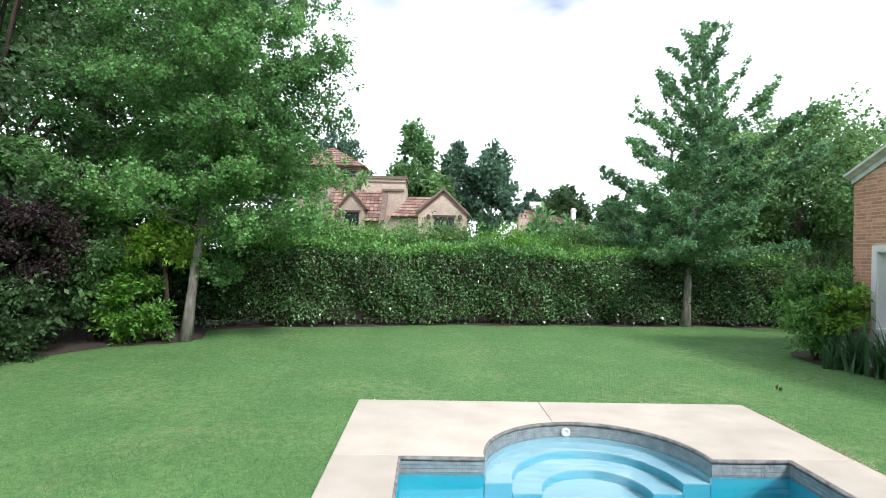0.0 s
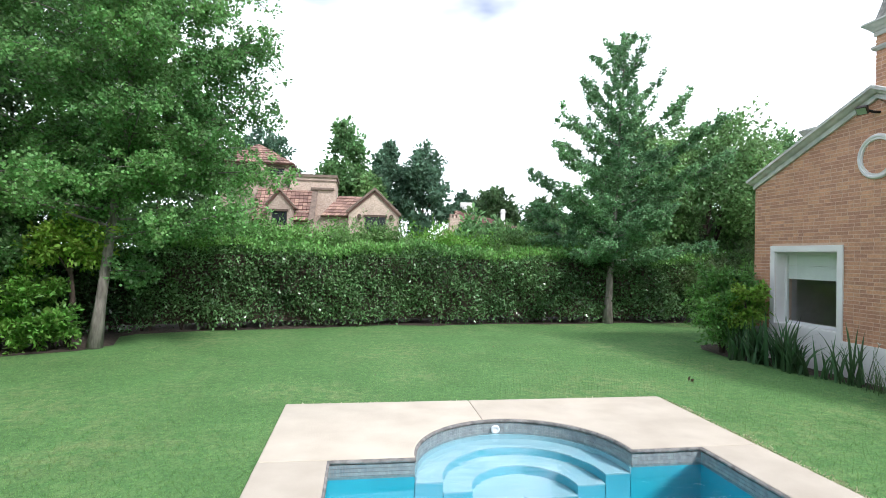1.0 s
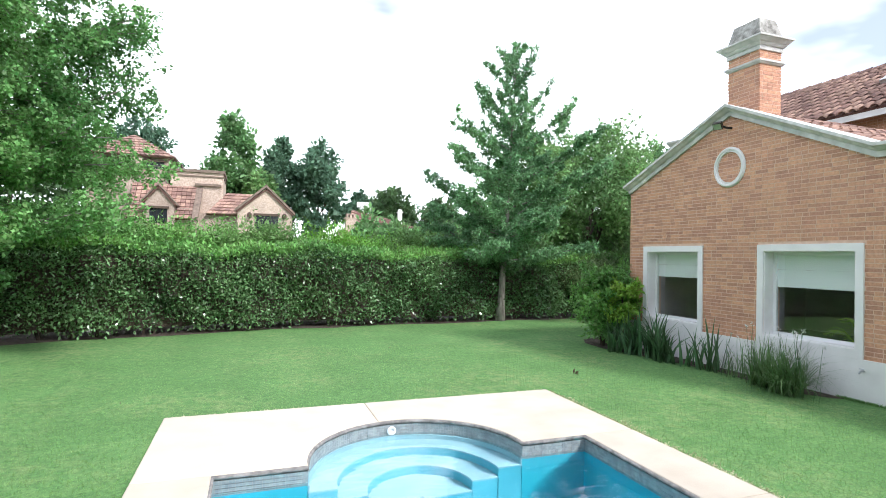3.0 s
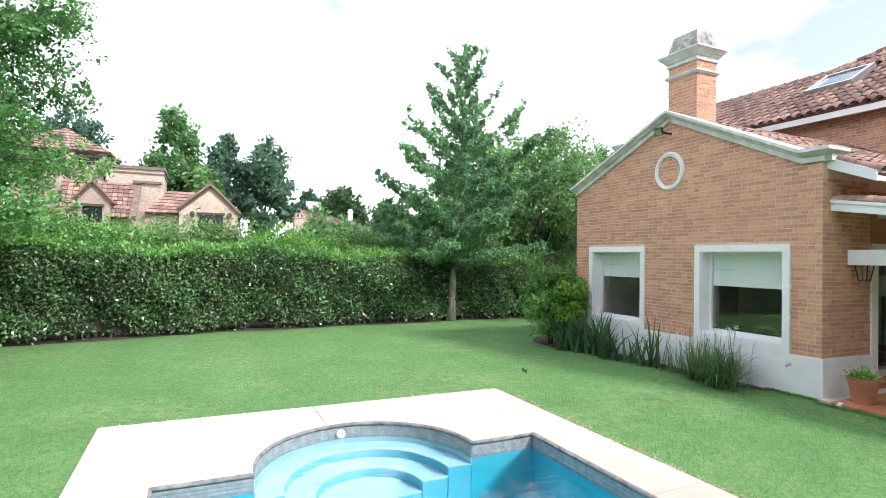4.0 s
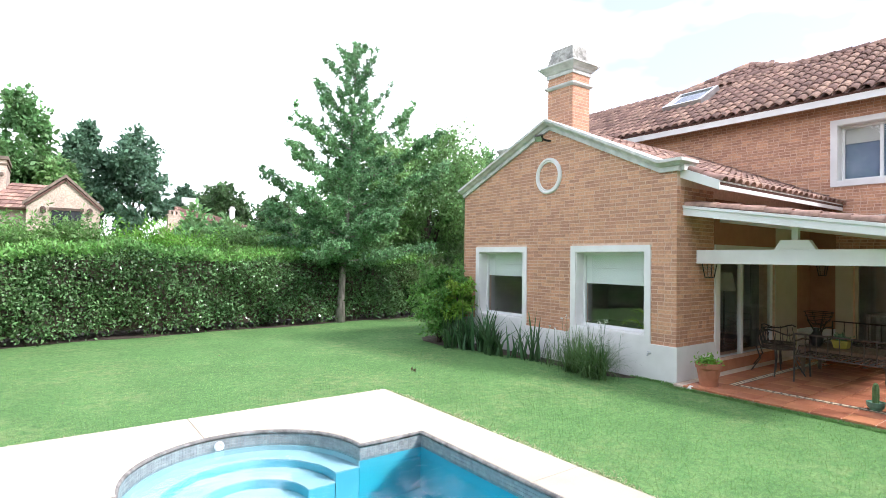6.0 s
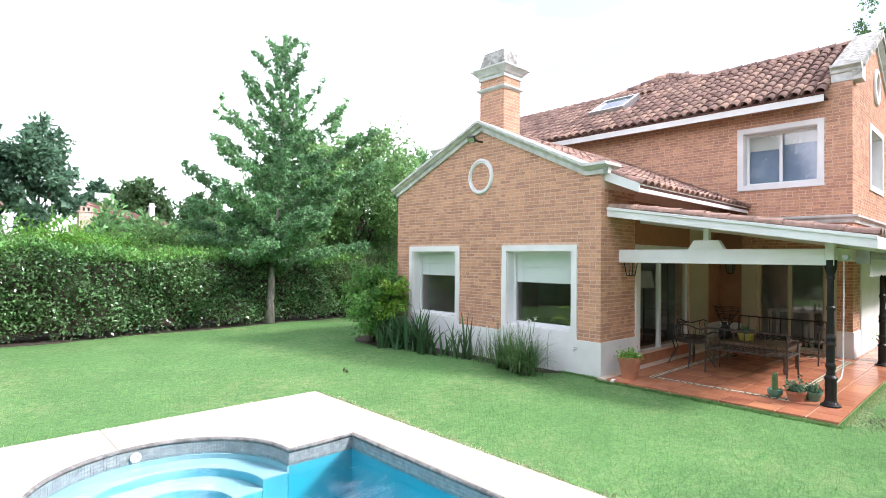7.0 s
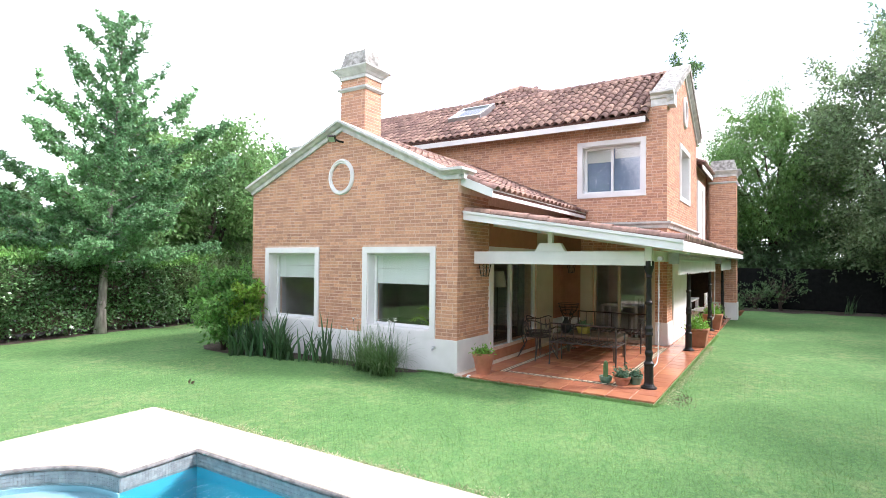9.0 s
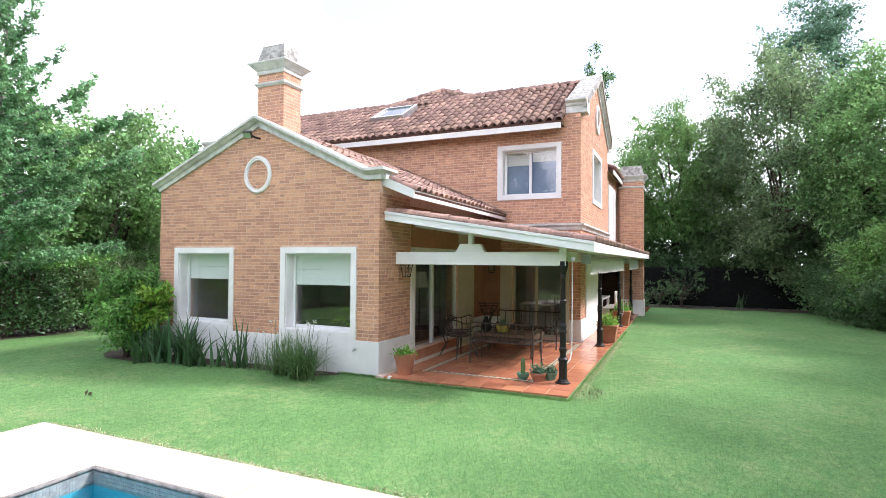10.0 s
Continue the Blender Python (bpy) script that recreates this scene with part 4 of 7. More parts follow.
lining.prism([(UX, UY, porch_z(UY) - .07), (UX, PEAVE + .05, porch_z(PEAVE) - .06), (UX, PEAVE + .05, porch_z(PEAVE) - .035), (UX, UY, porch_z(UY) - .045)], (8.79, 0, 0))
part("ceiling_boards", lining, M_CREAM, porch, "cream boarded ceiling")
rake = Build()
rake.prism([(0.17, 0.02, porch_z(0.02) - .12), (0.17, PEAVE - .02, porch_z(PEAVE) - .12), (0.17, PEAVE - .02, porch_z(PEAVE) + .035), (0.17, 0.02, porch_z(0.02) + .035)], (0.035, 0, 0))
rake.prism([(0.150, 0.02, porch_z(0.02) - .01), (0.150, PEAVE - .02, porch_z(PEAVE) - .01), (0.150, PEAVE - .02, porch_z(PEAVE) + .035), (0.150, 0.02, porch_z(0.02) + .035)], (0.02, 0, 0))
rake.box(0.207, 14.0, PEAVE - .023, PEAVE + .015, porch_z(PEAVE) - .12, porch_z(PEAVE) + .025)
part("fascia", rake, M_WHITE, porch, "white painted fascia", bevel=0.004)
for i in range(14):
    x = 1.3 + i * 0.92
    y1 = 0.0 if x < UX else UY
    part("rafter", Build().prism([(x, y1, porch_z(y1) - .17), (x, PEAVE + .06, porch_z(PEAVE) - .15), (x, PEAVE + .06, porch_z(PEAVE) - .06), (x, y1, porch_z(y1) - .07)], (0.07, 0, 0)), M_WHITE, porch)
beam = Build().box(0.57, 0.69, -2.88, 0.04, 1.87, 2.085)
beam.prism([(0.575, -1.66, 2.085), (0.575, -1.58, 2.22), (0.575, -1.22, 2.22), (0.575, -1.14, 2.085)], (0.11, 0, 0))
beam.box(0.585, 0.675, -1.44, -1.36, 2.22, porch_z(-1.4) - .06).box(0.57, 0.69, -2.98, -2.88, 1.87, porch_z(-2.9) - .05)
beam.box(0.69, 13.4, -2.99, -2.88, 1.93, 2.10)
part("beam", beam, M_WHITE, porch, "white painted beam", bevel=0.006)

# cast iron columns
col = thing("iron_column", "black cast-iron porch column with moulded rings", "column", "porch columns")
prof_c = [(0.10, 0), (0.10, 0.04), (0.085, 0.06), (0.078, 0.08), (0.078, 0.33), (0.09, 0.35), (0.09, 0.37), (0.062, 0.40), (0.055, 0.46), (0.07, 0.50), (0.07, 0.53), (0.056, 0.56),
          (0.056, 0.76), (0.075, 0.79), (0.062, 0.83), (0.07, 0.88), (0.05, 0.93), (0.048, 1.22), (0.062, 1.24), (0.062, 1.27), (0.046, 1.29), (0.043, 1.62), (0.058, 1.64), (0.05, 1.68), (0.075, 1.75), (0.085, 1.79), (0.085, 1.88)]
part("shaft", Build().lathe([(0.84 * r, h) for r, h in prof_c], (0, 0, 0), 16), M_BLACK, col)
part("foot", Build().lathe([(0.115, 0), (0.115, 0.02), (0.088, 0.035)], (0, 0, 0), 16), M_BLACK, col)
col.location = (0.63, -2.93, 0.062)
for x in (4.70, 8.75, 12.6):
    copy_thing(col, pose(x, -2.93, 0.062))

# terrace floor
terrace = thing("terrace", "terracotta tiled terrace with a patterned border", "terrace", at=(3, -2, 0), kind="structure")
part("terrace_bed", Build().box(-0.13, 14.17, -3.13, -0.03, -0.05, 0.050).box(8.2, 13.6, -2.45, 0.5, -0.05, 0.056).box(1.30, UX, -0.03, 0.30, -0.05, 0.05), M_GROUT, terrace, "pale grout")
PIECES.append(("floor", terrace))

# sliding doors
door1 = new("sliding_door")
under(door1, house)
tagged(door1, "white sliding glass door with a dark interior")
part("door_surround", Build().box(1.14, 1.30, -0.028, 0.03, 0.06, 2.19).box(1.30, 3.58, -0.028, 0.0, 2.06, 2.19), M_WHITE, door1, bevel=0.003)
f1 = Build().box(1.30, 1.345, 0.04, 0.10, 0.28, 2.06).box(1.30, 3.45, 0.04, 0.12, 0.22, 0.29).box(1.30, 3.45, 0.04, 0.10, 2.0, 2.06).box(2.15, 2.24, 0.03, 0.09, 0.28, 2.06).box(3.36, 3.45, 0.04, 0.1, 0.28, 2.06)
part("frame", f1, M_FRAME, door1, bevel=0.003)
for a, b in ((1.345, 2.15), (2.24, 3.36)):
    p = part("pane", Build().add([(a, .065, .29), (b, .065, .29), (b, .065, 2.0), (a, .065, 2.0)], [(0, 1, 2, 3)]), M_GLASS, door1)
    p.visible_shadow = False
part("riser", Build().box(1.30, 3.45, -0.004, 0.04, 0.05, 0.23), M_FLOORTILE, door1, "brown tiled riser")
drape = Build()
for q in range(6):
    drape.tube([(3.04 + 0.055 * q, 0.24 + 0.02 * (q % 2), 0.30), (3.04 + 0.055 * q, 0.24 + 0.02 * (q % 2), 2.02)], 0.032, 8)
part("curtain", drape, material("grey_drape", (0.20, 0.20, 0.185), None, 6, 0.9), door1, "folded grey drape", smooth=True)
lamp = thing("floor_lamp", "unlit floor lamp with a pale shade behind the glass door", "lamp", at=(2.75, 0.62, 0.26))
part("base", Build().lathe([(0.13, 0), (0.13, 0.02), (0.02, 0.035)], (2.75, 0.62, 0.26), 18), M_BLACK, lamp)
part("stem", Build().tube([(2.75, 0.62, 0.28), (2.75, 0.62, 1.42)], 0.012, 8), M_BLACK, lamp)
part("shade", Build().lathe([(0.21, 0), (0.14, 0.34), (0.13, 0.34), (0.20, 0.0)], (2.75, 0.62, 1.36), 20), M_CANVAS, lamp, "pale fabric shade")
part("alcove_wall", Build().box(3.45, 4.45, -0.012, 0.0, 0.05, 2.7), M_CREAM, house, "cream rendered wall")
M_RENDER = material("terracotta_render", (0.40, 0.205, 0.125), (0.33, 0.160, 0.095), 4, 0.9, 0.15, 60, blotch=0.12, coords="World")
for q in ((4.45, UX - 0.012, -0.012, 0.0, 0.57, 2.72), (UX - 0.012, UX, -0.47, 0.0, 0.57, 2.72), (1.14, 4.45, -0.010, 0.0, 2.70, 2.95)):
    part("rendered_panel", Build().box(*q), M_RENDER, house, "smooth terracotta rendered wall")
part("rendered_panel", Build().box(1.14, 3.45, -0.012, 0.0, 2.19, 2.70), M_RENDER, house, "smooth terracotta rendered wall")
door2 = new("sliding_door")
under(door2, house)
tagged(door2, "wide sliding glass door in a cream surround")
part("door_surround", Build().box(UX - 0.03, UX + 0.002, -0.76, -0.47, 0.06, 2.19).box(UX - 0.03, UX + 0.002, -2.18, -1.98, 0.06, 2.19).box(UX - 0.03, UX + 0.002, -1.98, -0.76, 2.1, 2.19), M_CREAM, door2, bevel=0.003)
part("frame", frame_x(UX + 0.1, -1.98, -0.76, 0.12, 2.1, 0.05, (-1.36,)), M_CREAM, door2)
for a, b in ((-1.93, -1.40), (-1.32, -0.81)):
    p = part("pane", Build().add([(UX + .12, a, .17), (UX + .12, b, .17), (UX + .12, b, 2.05), (UX + .12, a, 2.05)], [(0, 3, 2, 1)]), M_GLASS, door2)
    p.visible_shadow = False
for q in ((UX - 0.022, UX, -0.47, -0.024), (4.45, UX, -0.022, 0.0), (UX - 0.022, UX, UY - 0.02, -2.18), (UX, 5.80, UY - 0.022, UY)):
    part("plinth", Build().box(*q, 0.05, 0.57), M_WHITE, house, "white rendered plinth", bevel=0.004)
part("room_lining", Build().box(UX + 1.9, UX + 2.0, UY + 0.4, 3.0, 0.05, 3.0).box(UX + 0.31, UX + 1.9, UY + 0.4, 3, 2.6, 2.7), M_ROOM, house)
part("room_floor", Build().box(UX + 0.3, UX + 1.9, UY + 0.4, 3, 0.05, 0.12), M_ROOMFLOOR, house)
part("south_panel", Build().box(5.80, 8.1, UY - 0.03, UY, 0.05, 2.25), M_WHITE, house, "white rendered wall panel", bevel=0.004)
# back and end walls: the gallery's deep shade is put into their dark colour
part("gallery_back", Build().box(8.2, 13.6, 0.5, 0.6, 0.05, 2.3), M_TIMBERSHADE, house, "back wall of the gallery, shade put into its dark colour")
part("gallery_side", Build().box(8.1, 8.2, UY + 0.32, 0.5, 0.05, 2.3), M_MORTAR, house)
part("gallery_end", Build().box(13.6, 13.7, -2.5, 0.6, 0.05, 2.6), M_TIMBERSHADE, house)
part("gallery_ceiling", Build().box(8.1, 13.7, UY + 0.3, 0.6, 2.3, 2.36), M_TIMBERSHADE, house)
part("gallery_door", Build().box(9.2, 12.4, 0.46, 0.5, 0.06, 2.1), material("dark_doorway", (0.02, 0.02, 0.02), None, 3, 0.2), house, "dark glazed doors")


# ---- plants ----
def spread(rng, n, sd):
    return rng.normal(size=(n, 3)) * sd


def ginkgo(name, base, height, first, reach, count, seed, mat, label, trunk_r=0.13, leaf=0.075, per=170, rise=(30, 58), shape=None, lean=(0, 0), sleeve=0.10, twigs=5, droop=0.0, thin_top=0.75, hang=0.0, steep=0.0, tuft=0.045, extra=()):
    """An upswept tree: straight stem, curving branches clad in small leaves."""
    rng = np.random.default_rng(seed)
    t = thing(name, label, "tree", at=base)
    b0 = Vector(base)
    stem = []
    for i in range(13):
        f = i / 12
        stem.append(b0 + Vector((lean[0] * f + 0.05 * math.sin(5 * f + seed), lean[1] * f + 0.05 * math.cos(4 * f + seed), height * f - 0.05)))
    radii = [trunk_r * (1.35 if i == 0 else 1.0) * (1 - 0.93 * (i / 12) ** 0.8) + 0.006 for i in range(13)]
    part("trunk", Build().tube(stem, radii, 12), M_BARK, t, "grey-brown furrowed trunk", smooth=True)
    limbs, pts = Build(), []
    for i in range(count + len(extra)):
        f = first + (0.985 - first) * ((i + 0.5 * rng.random()) / count) ** 0.9
        k = f * 12
        a = stem[min(int(k), 11)].lerp(stem[min(int(k), 11) + 1], k - int(k))
        az = i * 2.39996 + rng.normal() * 0.3
        long = reach * shape((f - first) / (1 - first)) * rng.uniform(0.72, 1.18)
        el = radians(rng.uniform(*rise) + steep * f)
        if i >= count:
            f, az, long, el = extra[i - count]
            k = f * 12
            a = stem[int(k)].lerp(stem[int(k) + 1], k - int(k))
        path = []
        for j in range(7):
            s = j / 6
            e = el * (0.55 + 0.75 * s) - (droop * min(1.0, max(0.15, 2.6 * (f - first))) if i < count else 0.3 * droop) * s * s
            path.append((path[-1] if path else a) + (Vector((math.cos(az) * math.cos(e), math.sin(az) * math.cos(e), math.sin(e))) * (long / 6) if j else Vector()))
        r0 = 0.009 + 0.006 * long
        limbs.tube(path, [r0 * (1 - 0.85 * j / 6) for j in range(7)], 5, cap=False)
        lines = [(path, long)]
        for q in range(int(twigs * max(0.15, (1 - f) * 1.25 * long / reach) + 0.5)):
            s = rng.uniform(0.2, 0.9)
            j = int(s * 6)
            o = path[j].lerp(path[min(j + 1, 6)], s * 6 - j)
            az2, tl = az + rng.choice([-1, 1]) * rng.uniform(0.5, 1.2), long * rng.uniform(0.22, 0.42) * (1.15 - s * 0.6)
            e2 = el * rng.uniform(0.2, 1.1) - (droop * 0.5 + hang * rng.random()) * min(1.0, max(0.12, 2.6 * (f - first)))
            tw = [o + Vector((math.cos(az2) * math.cos(e2), math.sin(az2) * math.cos(e2), math.sin(e2))) * tl * w / 3 for w in range(4)]
            limbs.tube(tw, [0.009, 0.007, 0.005, 0.003], 4, cap=False)
            lines.append((tw, tl))
        for line, ln in lines:
            n = max(10, int(per * ln * (1 if f < 0.6 else thin_top)))
            tufts = max(3, int(ln / 0.10))
            pick = rng.integers(0, tufts, n)
            s = np.clip((pick + 0.6) / tufts + rng.normal(size=n) * 0.012, 0.03, 1.0) * (len(line) - 1)
            arr = np.array([tuple(p) for p in line])
            j = np.minimum(s.astype(int), len(line) - 2)
            p = arr[j] + (arr[j + 1] - arr[j]) * (s - j)[:, None]
            shift = spread(rng, tufts, sleeve * (1.1 - 0.6 * f))
            pts.append(p + shift[pick] + spread(rng, n, tuft))
    part("branchwork", limbs, M_BARK, t, smooth=True)
    pts = np.concatenate(pts)
    leaves("crown", pts, leaf, mat, t, seed + 1, slim=0.95, droop=0.5)
    return t


def clump_tree(name, base, top, radius, low, clumps, per, leaf, mat, seed, label, bark=None, flat=1.0, sd=0.17, droop=0.1, slim=0.55, limbs_shown=9, category="tree", point=0.0):
    """A round-headed tree: trunk, limbs and a crown of many leaf clumps with gaps between."""
    rng = np.random.default_rng(seed)
    t = thing(name, label, category, at=base)
    b0 = np.array(base, float)
    cz, hz = (top + low) / 2, (top - low) / 2
    d = rng.normal(size=(clumps, 3))
    d /= np.linalg.norm(d, axis=1, keepdims=True)
    rad = rng.uniform(0.35, 1.0, clumps) ** 0.5 * (1 + 0.16 * np.sin(d[:, 0] * 5 + seed) * np.cos(d[:, 2] * 4 + seed))
    c = d * rad[:, None]
    taper = 1 - point * (c[:, 2] * 0.5 + 0.5)
    cent = b0 + np.stack([c[:, 0] * radius * taper, c[:, 1] * radius * flat * taper, cz - b0[2] + c[:, 2] * hz], 1)
    wood = Build()
    r = 0.03 + radius * 0.035
    mid = Vector((b0[0], b0[1], low + hz * 0.7))
    wood.tube([Vector(base) - Vector((0, 0, 0.05)), Vector(base).lerp(mid, 0.5) + Vector((0.06, 0.04, 0)), mid], [r * 1.3, r, r * 0.7], 9)
    part("trunk", wood, bark or M_DARKBARK, t, smooth=True)
    wood = Build()
    for i in range(limbs_shown):
        q = Vector(cent[i])
        s = Vector((b0[0], b0[1], low + hz * rng.uniform(-0.1, 0.6)))
        wood.tube([s, s.lerp(q, 0.5) + Vector((0, 0, 0.12 * radius)), q], [r * 0.5, r * 0.32, r * 0.1], 6, cap=False)
    if limbs_shown:
        part("branchwork", wood, bark or M_DARKBARK, t, smooth=True)
    per = int(per * 1.48)
    n = clumps * per
    idx = np.repeat(np.arange(clumps), per)
    size = rng.uniform(0.6, 1.35, clumps)
    out = rng.normal(size=(n, 3)) + np.array([0, 0, 0.35])
    out /= np.linalg.norm(out, axis=1, keepdims=True)
    lump = 1 + 0.28 * np.sin(out[:, 0] * 6 + idx) * np.sin(out[:, 1] * 7 + 2 * idx) + 0.18 * np.sin(out[:, 2] * 9 + idx)
    off = out * (rng.uniform(0.12, 1.0, n) ** 0.55 * lump * 1.62 * sd * radius * size[idx])[:, None] * np.array([1, 1, 0.72])
    shoots = clumps * 3
    away = cent - np.array([b0[0], b0[1], cz])
    pick = np.repeat(rng.integers(0, clumps, shoots), 9)
    way = np.repeat(rng.normal(size=(shoots, 3)) * 0.5, 9, axis=0) + away[pick] / radius + np.array([0, 0, 0.45])
    way /= np.linalg.norm(way, axis=1, keepdims=True)
    reach = np.tile(np.linspace(0.9, 1.55, 9), shoots) * 1.62 * sd * radius * size[pick]
    tips = cent[pick] + way * reach[:, None] * np.array([1, 1, 0.8]) + spread(rng, len(pick), 0.25 * leaf)
    pts = np.concatenate([cent[idx] + off, tips])
    out = np.concatenate([out, way])
    pts[:, 2] = np.maximum(pts[:, 2], 0.04)
    leaves("crown", pts, leaf * 1.2, mat, t, seed + 1, outward=out * 0.7, droop=droop, slim=slim)
    k = max(40, n // 8)
    pick = rng.integers(0, clumps, k)
    pts = b0 + (cent[pick] - b0) * np.array([0.84, 0.84, 0.97]) + spread(rng, k, 1.0) * (sd * radius * size[pick])[:, None] * 0.5
    pts[:, 2] = np.clip(pts[:, 2], 0.1, top - 0.12 * (top - low))
    leaves("inner_crown", pts, leaf * 1.5, mat, t, seed + 2, droop=droop, slim=0.7)
    return t


def strap_clump(name, at, count, long, wide, seed, label, category="plant", flowers=0, lean=0.35, group="border plants", spread_y=0.10):
    """A clump of arching strap leaves."""
    rng = random.Random(seed)
    t = thing(name, label, category, group, at=at)
    b = Build()
    for i in range(count):
        a, tilt = rng.uniform(0, 6.283), lean * (0.1 + 0.9 * rng.random())
        L, w = long * rng.uniform(0.55, 1.15), wide * rng.uniform(0.7, 1.2)
        o = Vector(at) + Vector((rng.gauss(0, 0.07), rng.gauss(0, spread_y), 0))
        rows = []
        for j in range(6):
            s = j / 5
            e = tilt * (0.5 + 1.3 * s * s)
            p = (rows[-1][0] if rows else o) + (Vector((math.cos(a) * math.sin(e), math.sin(a) * math.sin(e), math.cos(e))) * L / 5 if j else Vector())
            rows.append((p, w * (1 - s ** 2.2) + 0.001))
        sd = Vector((-math.sin(a), math.cos(a), 0))
        fold = Vector((math.cos(a), math.sin(a), 0)) * 0.25
        b.add([q for p, ww in rows for q in (p - sd * ww / 2, p - fold * ww, p + sd * ww / 2)],
              [(3 * j, 3 * j + 1, 3 * j + 4, 3 * j + 3) for j in range(5)] + [(3 * j + 1, 3 * j + 2, 3 * j + 5, 3 * j + 4) for j in range(5)])
    part("foliage", b, L_STRAP if wide > 0.02 else L_GRASSY, t)
    if flowers:
        st, fl = Build(), []
        for i in range(flowers):
            o = Vector(at) + Vector((rng.gauss(0, 0.12), rng.gauss(0, 0.20), 0))
            h = long * rng.uniform(0.55, 1.25)
            e = o + Vector((rng.gauss(0, 0.05), rng.gauss(0, 0.08), h))
            st.tube([o, o.lerp(e, 0.5) + Vector((0.02, 0, 0)), e], 0.003, 4)
            fl += [tuple(e + Vector((rng.gauss(0, 0.012), rng.gauss(0, 0.012), rng.gauss(0, 0.012)))) for k in range(7)]
        part("flower_stem", st, L_STRAP, t)
        leaves("flowers", fl, 0.028, M_FLOWER, t, seed, "small white flowers", slim=0.8)
    return t


# small ginkgo on the lawn in front of the hedge
ginkgo("ginkgo_tree", (-0.80, 9.95, 0), 8.25, 0.19, 3.05, 54, 11, L_GINKGO, "young ginkgo tree with upswept branches on the lawn", trunk_r=0.115,
       leaf=0.066, per=400, lean=(0.34, 0.0), rise=(10, 34), steep=26, shape=lambda f: (0.80 + 0.24 * math.sin(f * 40)) * (1 - f) ** 0.66 + 0.05, sleeve=0.075, twigs=8, thin_top=0.9,
       extra=((0.50, -0.45, 3.25, 0.56), (0.41, -0.55, 3.3, 0.46), (0.63, -0.40, 2.35, 0.66), (0.74, -0.5, 1.5, 0.8), (0.31, 2.7, 2.55, 0.42), (0.50, 2.65, 2.0, 0.66), (0.68, 2.8, 1.3, 0.8), (0.24, 2.6, 2.3, 0.26), (0.22, -0.7, 2.6, 0.2), (0.97, 0.5, 0.45, 1.25), (0.22, 0.9, 2.6, 0.2), (0.23, -2.2, 2.4, 0.15), (0.30, -1.4, 2.6, 0.3), (0.36, -2.6, 2.5, 0.35)))
# large ginkgo in the corner
ginkgo("ginkgo_tree", (-12.66, 6.28, 0), 10.6, 0.19, 3.6, 84, 5, L_GINKGO2, "tall leafy ginkgo tree with a leaning trunk", trunk_r=0.10,
       leaf=0.060, per=330, tuft=0.060, rise=(4, 40), shape=lambda f: (1 - f) ** 0.42 * (0.90 + 0.06 * math.sin(3 + f * 9)) + 0.06, lean=(0.75, 0.3), sleeve=0.13, twigs=13, droop=0.95, hang=0.9, extra=((0.30, -0.05, 3.4, 0.20), (0.46, -0.15, 3.0, 0.55), (0.30, -0.9, 2.2, 0.2), (0.62, -0.3, 2.6, 0.65), (0.14, -0.3, 1.0, 0.1)))

# clipped hedge
LINE = [(-17.0, 6.9), (-12.5, 8.25), (-10.0, 8.85), (-7.25, 9.5), (-2.7, 9.85), (0.9, 10.1), (5.0, 10.5), (9.0, 10.9)]


def along(s):
    """Front of the hedge at s metres along it, and its outward direction."""
    for (xa, ya), (xb, yb) in zip(LINE[:-1], LINE[1:]):
        L = math.hypot(xb - xa, yb - ya)
        if s <= L or (xb, yb) == LINE[-1]:
            f = s / L
            return xa + (xb - xa) * f, ya + (yb - ya) * f, (yb - ya) / L, -(xb - xa) / L
        s -= L


